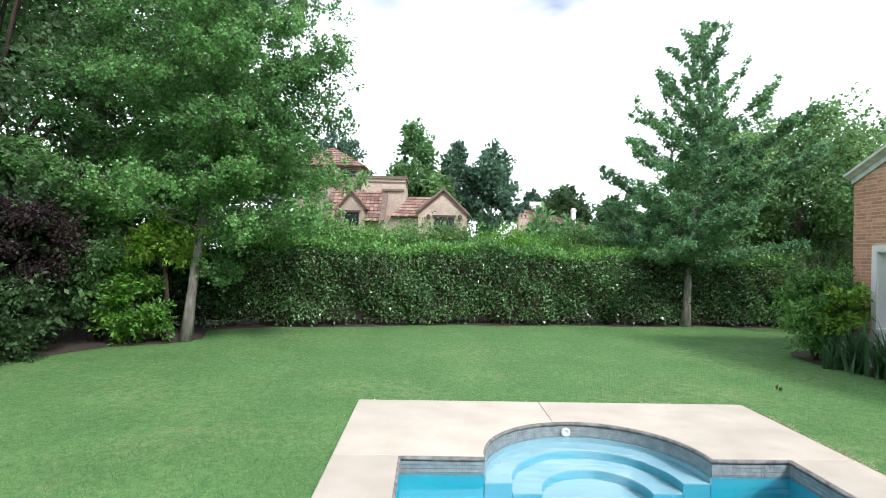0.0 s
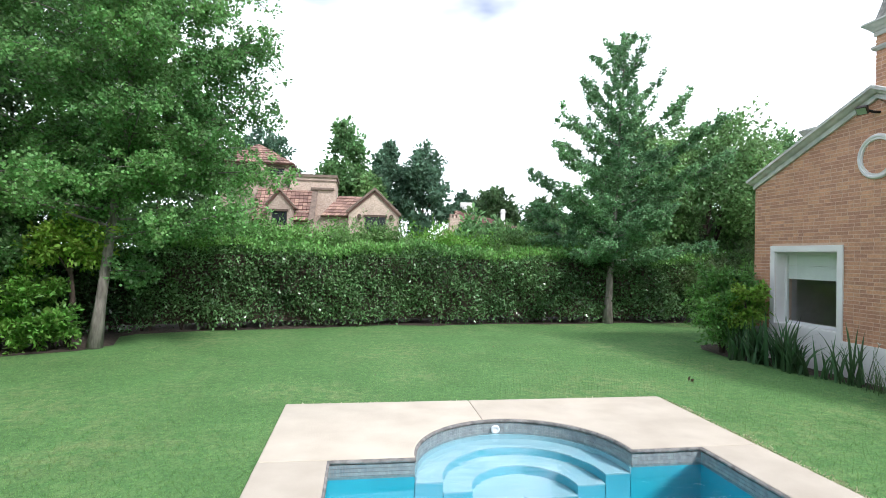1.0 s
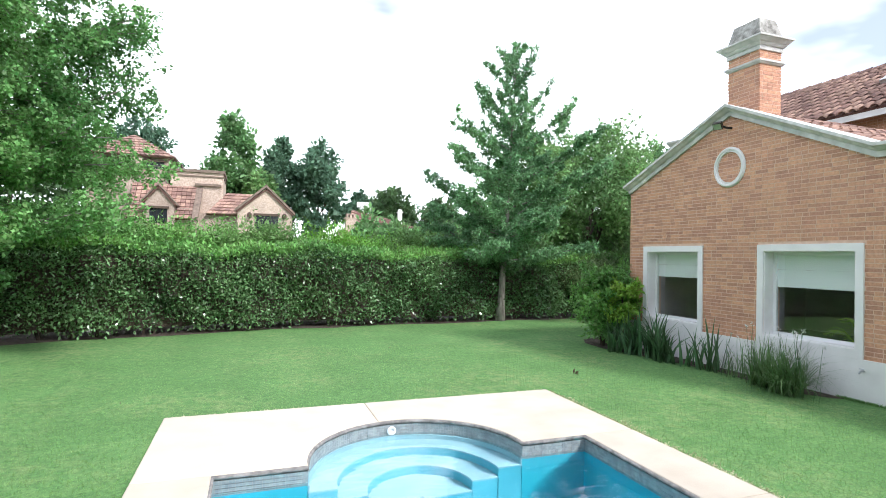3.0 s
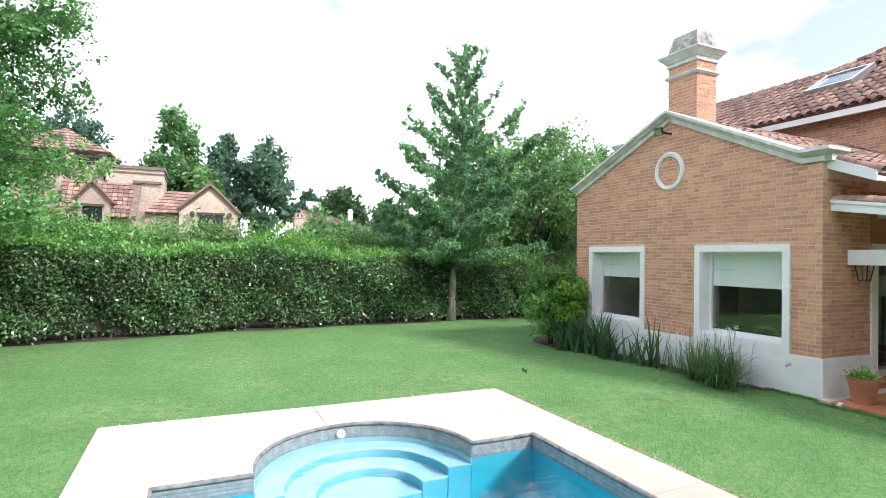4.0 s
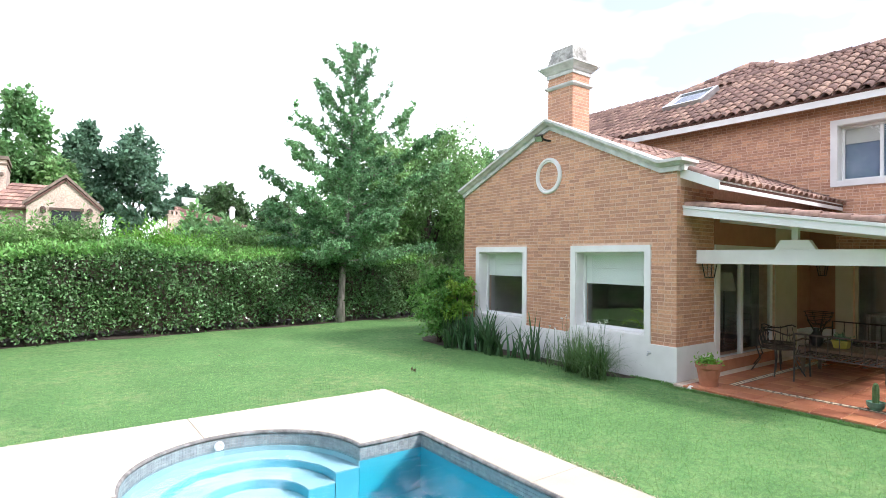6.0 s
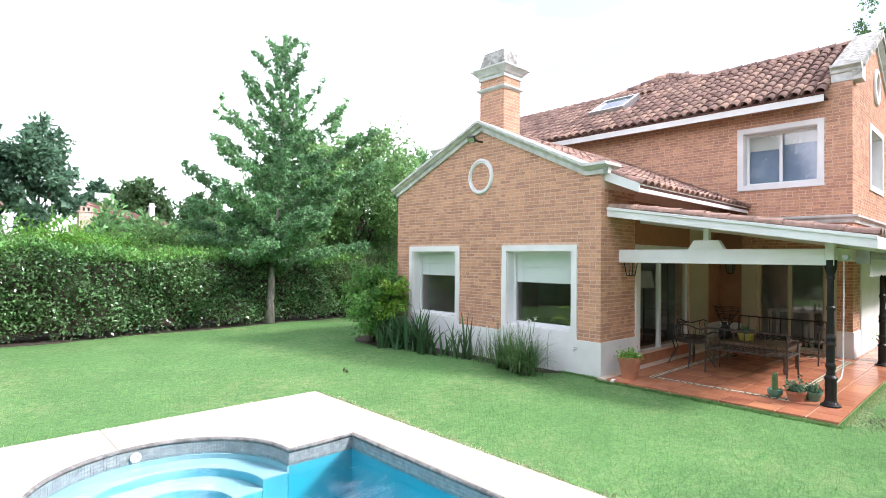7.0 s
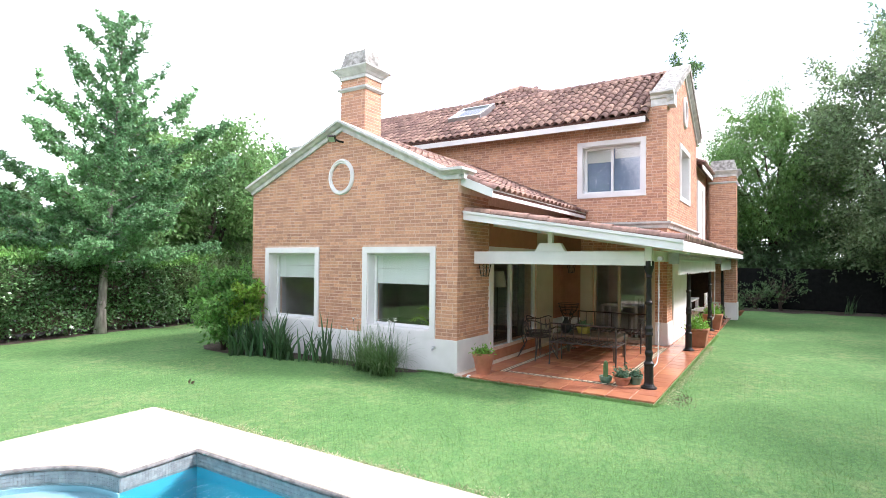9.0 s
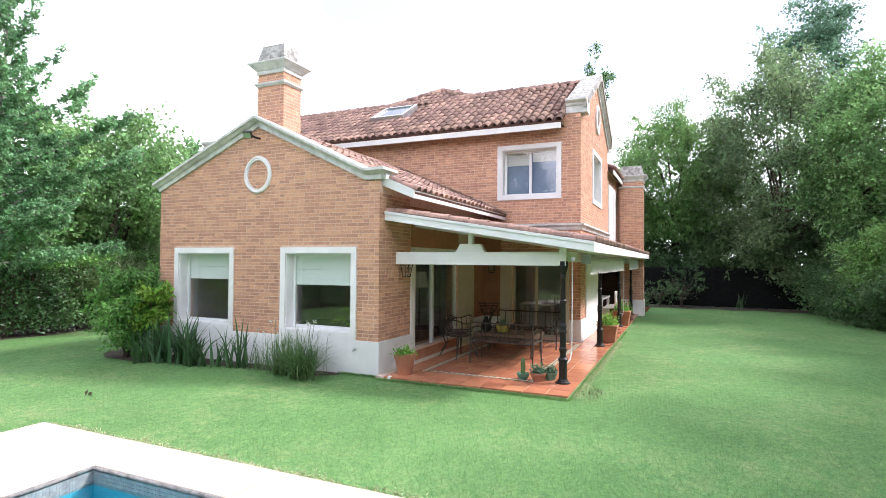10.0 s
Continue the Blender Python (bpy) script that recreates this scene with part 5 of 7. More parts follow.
def hedge(s0, s1, seed, label, top_h, mats):
    rng = np.random.default_rng(seed)
    x, y, _, _ = along((s0 + s1) / 2)
    t = thing("hedge", label, "hedge", "garden hedge", at=(x, y, 0))
    nf = int((s1 - s0) * 4300)
    s = rng.uniform(s0 - 0.15, s1 + 0.15, nf)
    base = np.array([along(min(max(v, 0), 26.4)) for v in s])
    h = rng.uniform(0.02, 1, nf)
    h = h[:, None][:, 0]
    keep = rng.random(nf) < np.clip(0.06 + (h - 0.03) * 5.0, 0.05, 1) * (0.72 + 0.28 * np.sin(s * 2.7 + 3 * np.sin(h * 7 + seed)))
    s, base, h = s[keep], base[keep], h[keep]
    n = len(s)
    top = top_h + 0.10 * np.sin(s * 1.3) + 0.05 * np.sin(s * 4.1)
    bulge = 0.10 * np.sin(s * 2.1 + h * 4) + 0.05 * np.sin(s * 6 + h * 9) + rng.normal(size=n) * 0.06 - 0.12 * (h > 0.93)
    p = np.stack([base[:, 0] + base[:, 2] * bulge, base[:, 1] + base[:, 3] * bulge, h * top], 1)
    out = np.stack([base[:, 2], base[:, 3], np.full(n, 0.15)], 1)
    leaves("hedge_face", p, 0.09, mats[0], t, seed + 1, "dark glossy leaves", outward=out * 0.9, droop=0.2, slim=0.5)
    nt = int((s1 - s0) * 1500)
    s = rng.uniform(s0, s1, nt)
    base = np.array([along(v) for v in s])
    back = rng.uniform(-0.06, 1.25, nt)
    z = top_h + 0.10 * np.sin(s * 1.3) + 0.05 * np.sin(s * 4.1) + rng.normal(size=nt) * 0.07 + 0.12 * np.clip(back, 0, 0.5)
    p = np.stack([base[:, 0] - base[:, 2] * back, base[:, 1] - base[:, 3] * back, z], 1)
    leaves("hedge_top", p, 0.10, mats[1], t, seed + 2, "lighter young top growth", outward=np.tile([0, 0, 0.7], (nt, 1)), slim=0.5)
    # solid dark block in place of the shaded inside, seen through leaf gaps
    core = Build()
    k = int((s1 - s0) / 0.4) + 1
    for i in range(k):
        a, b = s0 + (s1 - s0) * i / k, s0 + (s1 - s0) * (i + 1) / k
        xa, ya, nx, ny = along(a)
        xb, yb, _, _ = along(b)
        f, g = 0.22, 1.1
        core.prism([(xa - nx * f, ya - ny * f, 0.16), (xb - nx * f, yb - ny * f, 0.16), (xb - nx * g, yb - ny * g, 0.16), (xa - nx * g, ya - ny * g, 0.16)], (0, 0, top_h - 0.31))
    part("hedge_core", core, M_DARKBARK, t, "solid dark core standing for shade inside the hedge")
    stems = Build()
    rr = random.Random(seed)
    for i in range(int((s1 - s0) * 2.2)):
        xa, ya, nx, ny = along(rr.uniform(s0, s1))
        o = Vector((xa - nx * 0.3, ya - ny * 0.3, -0.03))
        for q in range(2):
            stems.tube([o, o + Vector((rr.uniform(-.2, .2), rr.uniform(-.1, .1), 0.6))], [0.025, 0.015], 5, cap=False)
    tagged(part("understorey", stems, M_DARKBARK, t), kind="stuff")
    return t


for i, (a, b, hgt) in enumerate([(0.3, 4.6, 1.75), (4.6, 9.4, 1.92), (9.4, 14.4, 1.90), (14.4, 18.4, 1.86), (18.4, 22.4, 1.84), (22.4, 26.2, 1.82)]):
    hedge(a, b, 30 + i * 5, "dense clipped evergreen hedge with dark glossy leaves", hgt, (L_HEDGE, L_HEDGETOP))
# looser bright growth behind the hedge
for i, (x, y, z, r, m) in enumerate([(-12.2, 10.9, 2.85, 1.5, L_HEDGETOP), (-10.0, 11.6, 2.75, 1.5, L_HEDGETOP), (-7.6, 12.2, 2.7, 1.6, L_WILLOW), (-5.2, 12.4, 2.55, 1.5, L_BRIGHT), (-2.9, 12.5, 2.65, 1.5, L_WILLOW)]):
    clump_tree("shrub", (x, y, 0), z - 0.24, r, 1.2, 60, 130, 0.10, m, 60 + i, "bright loose shrub growing behind the hedge", limbs_shown=3, sd=0.22, category="shrub", flat=0.7, slim=0.35)
clump_tree("juniper_bush", (3.4, 10.2, 0), 2.0, 1.7, 0.1, 70, 170, 0.085, L_OLIVE, 71, "feathery olive-green bush against the hedge", limbs_shown=3, sd=0.2, category="shrub", flat=0.55, slim=0.25)
clump_tree("shrub", (0.8, 12.4, 0), 3.0, 1.7, 1.0, 60, 120, 0.11, L_MID, 72, "mid-green shrub behind the hedge", limbs_shown=3, sd=0.2, category="shrub", slim=0.5)

# trees behind the hedge
clump_tree("tree", (4.4, 13.2, 0), 6.75, 2.6, 1.2, 130, 230, 0.115, L_FRESH, 81, "full leafy green tree behind the hedge", sd=0.15, droop=0.3)
clump_tree("tree", (2.2, 13.2, 0), 6.3, 1.7, 1.6, 70, 200, 0.12, L_FRESH, 82, "light green leafy tree behind the hedge", sd=0.16)
clump_tree("tree", (8.2, 14.6, 0), 6.9, 1.9, 1.2, 60, 190, 0.12, L_MID, 83, "leafy green tree beyond the house", sd=0.16)
# dense planting in the corner
clump_tree("tree", (-17.2, 6.4, 0), 10.3, 3.2, 1.0, 150, 220, 0.095, L_DARK, 91, "tall dark evergreen tree in the corner", sd=0.14, limbs_shown=14)
clump_tree("tree", (-16.6, 10.4, 0), 11.0, 3.4, 1.5, 120, 105, 0.16, L_MID, 92, "tall dense tree behind the ginkgo", sd=0.15)
clump_tree("tree", (-19.8, 2.6, 0), 6.6, 3.0, 0.5, 110, 110, 0.13, L_DARK, 93, "tall dark tree at the border", sd=0.15)
clump_tree("shrub", (-15.6, 5.4, 0), 3.4, 1.5, 0.1, 80, 190, 0.10, L_DARK, 94, "dark leafy shrub in the border", sd=0.19, category="shrub", limbs_shown=5)
clump_tree("shrub", (-14.95, 4.15, 0), 1.35, 0.80, 0.05, 64, 150, 0.07, L_DARK, 95, "mid-green shrub at the lawn edge", sd=0.2, category="shrub", limbs_shown=5)
clump_tree("purple_shrub", (-14.55, 4.5, 0), 2.65, 0.62, 1.2, 40, 150, 0.06, L_PURPLE, 96, "purple-leaved shrub in the border", sd=0.22, category="shrub", limbs_shown=6)
clump_tree("laurel_bush", (-13.55, 6.0, 0), 1.40, 0.56, 0.12, 40, 80, 0.085, L_BRIGHT, 97, "bright large-leaved bush at the lawn edge", sd=0.24, category="shrub", limbs_shown=6, slim=0.42)
clump_tree("shrub", (-13.25, 6.45, 0), 2.35, 0.6, 1.45, 26, 70, 0.10, L_YELLOW, 98, "yellow-green shrub by the tree trunk", sd=0.25, category="shrub", limbs_shown=4, slim=0.4)
for i, (x, y, z, r, m) in enumerate([(-14.3, 7.9, 3.9, 1.3, L_DARK), (-14.45, 6.1, 2.6, 0.8, L_MID), (-15.6, 3.2, 2.3, 1.1, L_DARK)]):
    clump_tree("shrub", (x, y, 0), z, r, 0.2, 70, 120, 0.075, m, 240 + i, "shaded leafy shrub filling the border", sd=0.2, category="shrub", limbs_shown=4)
# bushes against the house
clump_tree("bush", (-0.60, 5.35, 0), 1.70, 0.56, 0.1, 44, 90, 0.075, L_HEDGETOP, 101, "leafy bush at the corner of the house", sd=0.22, category="shrub", limbs_shown=7, slim=0.4)
clump_tree("bush", (-0.42, 4.85, 0), 1.5, 0.34, 0.5, 22, 60, 0.09, L_YELLOW, 102, "small light bush beside the window", sd=0.26, category="shrub", limbs_shown=5, slim=0.4)
for i, (x, y, n, L, w, f, ln) in enumerate([(-0.80, 4.66, 44, 0.74, 0.060, 0, 0.85), (-0.64, 4.28, 50, 0.80, 0.060, 0, 0.75), (-0.54, 3.86, 54, 0.90, 0.060, 0, 0.72), (-0.64, 3.5, 44, 0.74, 0.055, 0, 0.8), (-0.42, 3.02, 16, 0.66, 0.045, 0, 0.7), (-0.42, 2.62, 18, 0.86, 0.045, 0, 0.6),
                                           (-0.40, 2.10, 34, 0.60, 0.012, 4, 1.0), (-0.50, 1.55, 230, 0.76, 0.015, 16, 1.2), (-0.62, 1.05, 380, 0.78, 0.015, 30, 1.45)]):
    strap_clump("iris_clump" if w > 0.02 else "lily_grass", (x, y, 0), n, L, w, 200 + i, "clump of dark strap leaves against the white plinth" if w > 0.02 else "fine grassy clump with small white flowers against the plinth", flowers=f, lean=ln)

mast = thing("antenna_mast", "thin dark mast standing behind the hedge", "mast", at=(-0.2, 13.9, 0))
part("pole", Build().tube([(-0.2, 13.9, 0), (-0.2, 13.9, 4.3)], 0.03, 8), M_BLACK, mast)
# far trees
FAR = [(-9.2, 36, 11.3, 2.0, 4.0, L_MID, 0.35), (-6.0, 36.5, 9.9, 1.7, 3.0, L_BLUE, 0.5), (-3.3, 36, 9.6, 2.2, 3.0, L_BLUE, 0.3), (-7.4, 34, 7.2, 1.2, 3, L_FRESH, 0.2), (0.2, 38, 6.5, 1.1, 3.0, L_BLUE, 0.4), (2.9, 38, 6.9, 1.7, 3.0, L_DARK, 0.1),
       (6.2, 36, 6.2, 1.5, 2.5, L_DARK, 0.3), (-15.5, 37, 10.5, 2.4, 4.0, L_BLUE, 0.1), (8.5, 30, 6.0, 2.2, 1.5, L_MID, 0.1), (-1.0, 24, 3.4, 2.4, 0.5, L_MID, 0), (4.0, 24, 3.6, 2.4, 0.5, L_DARK, 0), (-20, 30, 9.5, 3.5, 2, L_DARK, 0)]
for i, (x, y, z, r, low, m, pt) in enumerate(FAR):
    clump_tree("far_tree", (x, y, 0), z, r, low, 70, 60, 0.28, m, 120 + i, "distant leafy tree beyond the neighbouring houses", sd=0.17, limbs_shown=4, point=pt)

# trees added out of view behind the pool, to block low sky and shade the lawn
for i, (x, y) in enumerate([(-20, -5), (-20, -12), (-15, -17), (-8, -18), (0.3, -13.2), (6.6, -15.0), (13.0, -15.8), (18.4, -16.2)]):
    clump_tree("tree", (x, y, 0), 8.7 if x == 0.3 else 9.8 if x > 12 else 7.2, 3.8, 0.2, 70, 60, 0.36, L_DARK if i % 2 else L_MID, 170 + i, "unseen leafy tree added to block light round the garden", sd=0.2, limbs_shown=3)

# trees and fence at the end of the side lawn
clump_tree("willow_tree", (21.5, -4.3, 0), 9.5, 3.4, 2.8, 240, 160, 0.13, L_WILLOW, 141, "light green willow with drooping foliage", sd=0.12, droop=0.9, slim=0.22, limbs_shown=16)
clump_tree("tree", (19.4, -8.7, 0), 10.9, 3.5, 1.5, 190, 165, 0.115, L_GREY, 142, "large grey-green leafy tree at the end of the lawn", sd=0.115, limbs_shown=14)
clump_tree("tree", (16.4, -10.9, 0), 9.3, 2.6, 2.3, 170, 150, 0.10, L_FRESH, 143, "large bright leafy tree beside the lawn", sd=0.15, limbs_shown=14, point=0.45)
clump_tree("shrub", (13.0, -10.75, 0), 3.5, 1.45, 0.1, 90, 120, 0.10, L_WILLOW, 144, "light green shrub beside the lawn", sd=0.2, category="shrub")
for i, (x, y, z, r) in enumerate([(16.6, -9.75, 2.3, 1.0), (14.9, -9.95, 2.0, 1.0), (13.2, -10.05, 1.5, 0.95), (11.4, -10.3, 1.7, 0.95), (15.6, -11.0, 3.2, 1.4), (17.8, -10.6, 3.4, 1.3)]):
    clump_tree("shrub", (x, y, 0), z, r, 0.05, 60, 75, 0.075, L_DARK, 210 + i, "low dark shrub at the shaded lawn edge", sd=0.24, category="shrub", limbs_shown=4)
clump_tree("tree", (29.0, -11.5, 0), 17.0, 2.3, 9.5, 60, 170, 0.15, L_BLUE, 145, "tall tree standing above the others", sd=0.2)
clump_tree("tree", (26.5, 0.1, 0), 15.5, 1.35, 9.8, 14, 80, 0.13, L_DARK, 146, "slender sparse tall tree behind the gable", sd=0.17, flat=0.8)
clump_tree("tree", (22.5, 0.8, 0), 6.5, 2.6, 1.0, 70, 120, 0.2, L_MID, 147, "leafy tree beyond the gallery", sd=0.17)
for i, (x, y, z, r, m) in enumerate([(23.5, -7.6, 9.6, 3.4, L_DARK), (22.5, -13.5, 8.5, 3.4, L_MID), (24.5, -1.0, 6.0, 2.8, L_MID), (21.6, -5.5, 3.6, 2.2, L_DARK), (21.2, -1.8, 3.2, 2.0, L_DARK), (21.0, -9.5, 4.0, 2.4, L_DARK)]):
    clump_tree("tree", (x, y, 0), z, r, 0.4, 80, 125, 0.135, m, 150 + i, "shaded leafy tree behind the fence", sd=0.18, limbs_shown=6)
# near-black panels and posts: the shade under the trees is in their colour
fence = thing("garden_fence", "fence at the end of the lawn, shade in its near-black colour", "fence", at=(18.8, -5, 0))
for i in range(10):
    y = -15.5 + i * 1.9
    part("fence_panel", Build().box(18.8, 18.83, y + 0.03, y + 1.87, 0.03, 1.72), M_SHADEFENCE, fence, bevel=0.004)
    part("fence_post", Build().box(18.77, 18.86, y - 0.03, y + 0.03, 0, 1.78), M_SHADEFENCE, fence, bevel=0.004)
for i, (x, y, z) in enumerate([(18.2, -4.6, 1.7), (18.3, -3.7, 0.9)]):
    clump_tree("shrub", (x, y, 0), z, 0.75, 0.25, 30, 6, 0.07, L_DARK, 190 + i, "sparse twiggy shrub in front of the dark fence", sd=0.26, category="shrub", limbs_shown=18)
strap_clump("yucca", (18.1, -6.85, 0), 16, 0.75, 0.03, 230, "pale spiky plant in front of the dark fence", lean=0.6, group="far plants")
strap_clump("yucca", (14.3, -3.0, 0), 30, 1.0, 0.06, 231, "spiky plant at the end of the gallery", lean=0.25, group="far plants")

# bare earth under the hedge and along the house
soil = Build()
rr = random.Random(8)
front, backl = [], []
for i in range(53):
    x, y, nx, ny = along(i * 0.5)
    w = 0.12 + 0.10 * math.sin(i * 0.9) + rr.uniform(-.05, .05) + (0.5 if i < 9 else 0)
    front.append((x + nx * w, y + ny * w, 0.006))
    backl.append((x - nx * 1.5, y - ny * 1.5, 0.006))
soil.add(front + backl, [(i, i + 1, 54 + i, 53 + i) for i in range(52)])
edge = [(-0.02, 0.62), (-0.20, 0.70), (-0.40, 1.0), (-0.42, 1.7), (-0.34, 2.5), (-0.45, 3.2), (-0.68, 4.2), (-0.85, 5.0), (-0.8, 5.7), (-0.5, 6.2), (0.1, 6.4), (0.1, 5.3), (-0.02, 5.2)]
soil.add([(x, y, 0.006) for x, y in edge], [tuple(range(len(edge)))])
left = [(-15.3, 1.0), (-14.9, 3.0), (-14.45, 4.3), (-13.8, 5.5), (-12.85, 6.0), (-12.5, 6.6), (-13, 8.2), (-20, 8), (-20, 1)]
soil.add([(x, y, 0.008) for x, y in left], [tuple(range(len(left)))])
strip = [(17.3 + 0.25 * math.sin(k * 1.7) + 0.12 * math.sin(k * 4.1), -15.5 + 0.5 * k, 0.007) for k in range(39)]
soil.add(strip + [(19.0, 3.5, 0.007), (19.0, -15.5, 0.007)], [tuple(range(40, -1, -1))])
part("soil_bed", soil, M_SOIL)
tagged(bpy.data.objects["soil_bed"], "bare dark earth under the hedge and plants", "soil", kind="structure")

# short grass blades nearest the camera
rng = np.random.default_rng(77)
n = 130000
r = 2.4 + 9.0 * rng.random(n) ** 1.1
a = rng.uniform(radians(-35), radians(142), n)
gp = np.stack([-7.8 + r * np.cos(a), -4.55 + r * np.sin(a), np.zeros(n)], 1)
inside_paving = (gp[:, 0] > CX0) & (gp[:, 0] < CX1) & (gp[:, 1] > CY0) & (gp[:, 1] < CY1)
inside_terrace = (gp[:, 0] > -0.17) & (gp[:, 1] > -3.17) & (gp[:, 1] < 5.3)
in_bed = (gp[:, 0] > -0.52) & (gp[:, 1] > 0.1) & (gp[:, 1] < 6.2)
gp = gp[~(inside_paving | inside_terrace | in_bed)]
n = len(gp)
tall = rng.uniform(0.010, 0.023, n)[:, None]
az = rng.uniform(0, 6.283, n)
side_v = np.stack([np.cos(az), np.sin(az), np.zeros(n)], 1) * 0.0035
tip = np.stack([rng.normal(size=n) * 0.4, rng.normal(size=n) * 0.4, np.ones(n)], 1) * tall
gv = np.stack([gp - side_v, gp + side_v, gp + tip + side_v * 0.2, gp + tip - side_v * 0.2], 1).reshape(-1, 3)
blades = new("grass_blades", quick_mesh("grass_blades", gv, np.arange(4 * n).reshape(n, 4), M_BLADE))
tagged(blades, "short mown grass blades of the lawn", "grass", kind="stuff")


# ---- neighbouring houses ----
nb = thing("neighbour_house", "pale brick neighbouring house with red tile roofs", "house", at=(-10, 29, 0))
NY = 28.0
nbw = Build()
nbw.prism([(-8.64, NY, 0), (-5.65, NY, 0), (-5.65, NY, 4.25), (-7.12, NY, 5.55), (-8.64, NY, 4.35)], (0, 3.5, 0))
nbw.box(-10.9, -8.6, NY + 0.6, NY + 4, 0, 4.1)
nbw.box(-12.3, -9.5, NY + 1.6, NY + 5, 0, 6.5)
nbw.prism([(-13.25, NY - 0.3, 0), (-11.85, NY - 0.3, 0), (-11.85, NY - 0.3, 4.55), (-12.62, NY - 0.3, 5.35), (-13.25, NY - 0.3, 4.65)], (0, 2.0, 0))
nbw.box(-14.2, -10.7, NY + 0.5, NY + 4, 0, 4.3)
nbw.box(-16.6, -12.45, NY + 2.0, NY + 6, 0, 7.3)
part("wall", nbw, M_PALEBRICK, nb, "pale pink brick walls")


def slope_tiles(parent, a, b, c, d, rows, thick=0.05):
    """A roof slope in overlapping courses: a, b along the eaves, c, d along the ridge."""
    a, b, c, d = (Vector(q) for q in (a, b, c, d))
    o = Build()
    nv = (b - a).cross(d - a).normalized()
    nv = nv if nv.z > 0 else -nv
    for i in range(rows):
        s, e = i / rows, (i + 1.15) / rows
        e = min(e, 1.0)
        p, q, r2, t2 = a.lerp(d, s), b.lerp(c, s), b.lerp(c, e), a.lerp(d, e)
        cols = max(1, int((q - p).length / 0.25))
        for j in range(cols):
            f, g = j / cols + 0.004, (j + 1) / cols - 0.004
            o.add([p.lerp(q, f) + nv * thick, p.lerp(q, g) + nv * thick, t2.lerp(r2, g), t2.lerp(r2, f), p.lerp(q, f), p.lerp(q, g)], [(0, 1, 2, 3), (4, 5, 1, 0)])
    me = bpy.data.meshes.new("roof")
    me.from_pydata(o.v, [], o.f)
    me.materials.append(M_TILE)
    ob = new("roof", me)
    under(ob, parent)
    base = Build().prism([a - nv * 0.02, b - nv * 0.02, c - nv * 0.02, d - nv * 0.02], -nv * 0.08)
    part("roof_deck", base, M_PAN, parent)


slope_tiles(nb, (-10.3, NY + 0.3, 4.05), (-8.2, NY + 0.3, 4.05), (-7.4, NY + 2.2, 5.45), (-9.3, NY + 2.2, 5.45), 7)
slope_tiles(nb, (-8.72, NY - 0.1, 4.25), (-8.72, NY + 3.5, 4.25), (-7.12, NY + 3.5, 5.62), (-7.12, NY - 0.1, 5.62), 7)
slope_tiles(nb, (-5.55, NY - 0.1, 4.15), (-5.55, NY + 3.5, 4.15), (-7.12, NY + 3.5, 5.62), (-7.12, NY - 0.1, 5.62), 7)
slope_tiles(nb, (-14.2, NY + 0.1, 3.7), (-10.9, NY + 0.1, 3.7), (-10.9, NY + 1.7, 5.75), (-14.2, NY + 1.7, 5.75), 9)
slope_tiles(nb, (-13.4, NY - 0.4, 4.5), (-13.4, NY + 1.4, 4.5), (-12.62, NY + 1.4, 5.42), (-12.62, NY - 0.4, 5.42), 5)
slope_tiles(nb, (-11.7, NY - 0.4, 4.4), (-11.7, NY + 1.4, 4.4), (-12.62, NY + 1.4, 5.42), (-12.62, NY - 0.4, 5.42), 5)
ax = (-14.6, NY + 4, 8.85)
slope_tiles(nb, (-16.9, NY + 1.7, 7.3), (-12.1, NY + 1.7, 7.3), ax, ax, 8)
slope_tiles(nb, (-12.1, NY + 1.7, 7.3), (-12.1, NY + 6.3, 7.3), ax, ax, 8)
trim = Build()
for q0, q1 in (((-8.8, 4.2), (-7.12, 5.66)), ((-7.12, 5.66), (-5.5, 4.1))):
    trim.prism([(q0[0], NY - 0.12, q0[1]), (q1[0], NY - 0.12, q1[1]), (q1[0], NY - 0.12, q1[1] + 0.16), (q0[0], NY - 0.12, q0[1] + 0.16)], (0, 0.22, 0))
for q0, q1 in (((-13.45, 4.45), (-12.62, 5.45)), ((-12.62, 5.45), (-11.65, 4.35))):
    trim.prism([(q0[0], NY - 0.42, q0[1]), (q1[0], NY - 0.42, q1[1]), (q1[0], NY - 0.42, q1[1] + 0.10), (q0[0], NY - 0.42, q0[1] + 0.10)], (0, 0.16, 0))
trim.prism([(-11.0, NY - 0.1, 3.5), (-10.9, NY + 1.8, 5.75), (-10.9, NY + 1.8, 5.9), (-11.0, NY - 0.1, 3.75)], (0.32, 0, 0))
trim.box(-12.4, -9.42, NY + 1.5, NY + 5, 6.5, 6.66).box(-12.35, -9.46, NY + 1.54, NY + 5, 6.25, 6.32).box(-11.0, -9.6, NY + 1.45, NY + 1.7, 5.72, 5.85)
part("parapet", trim, M_BROWNCAP, nb, "lichen-stained parapets")
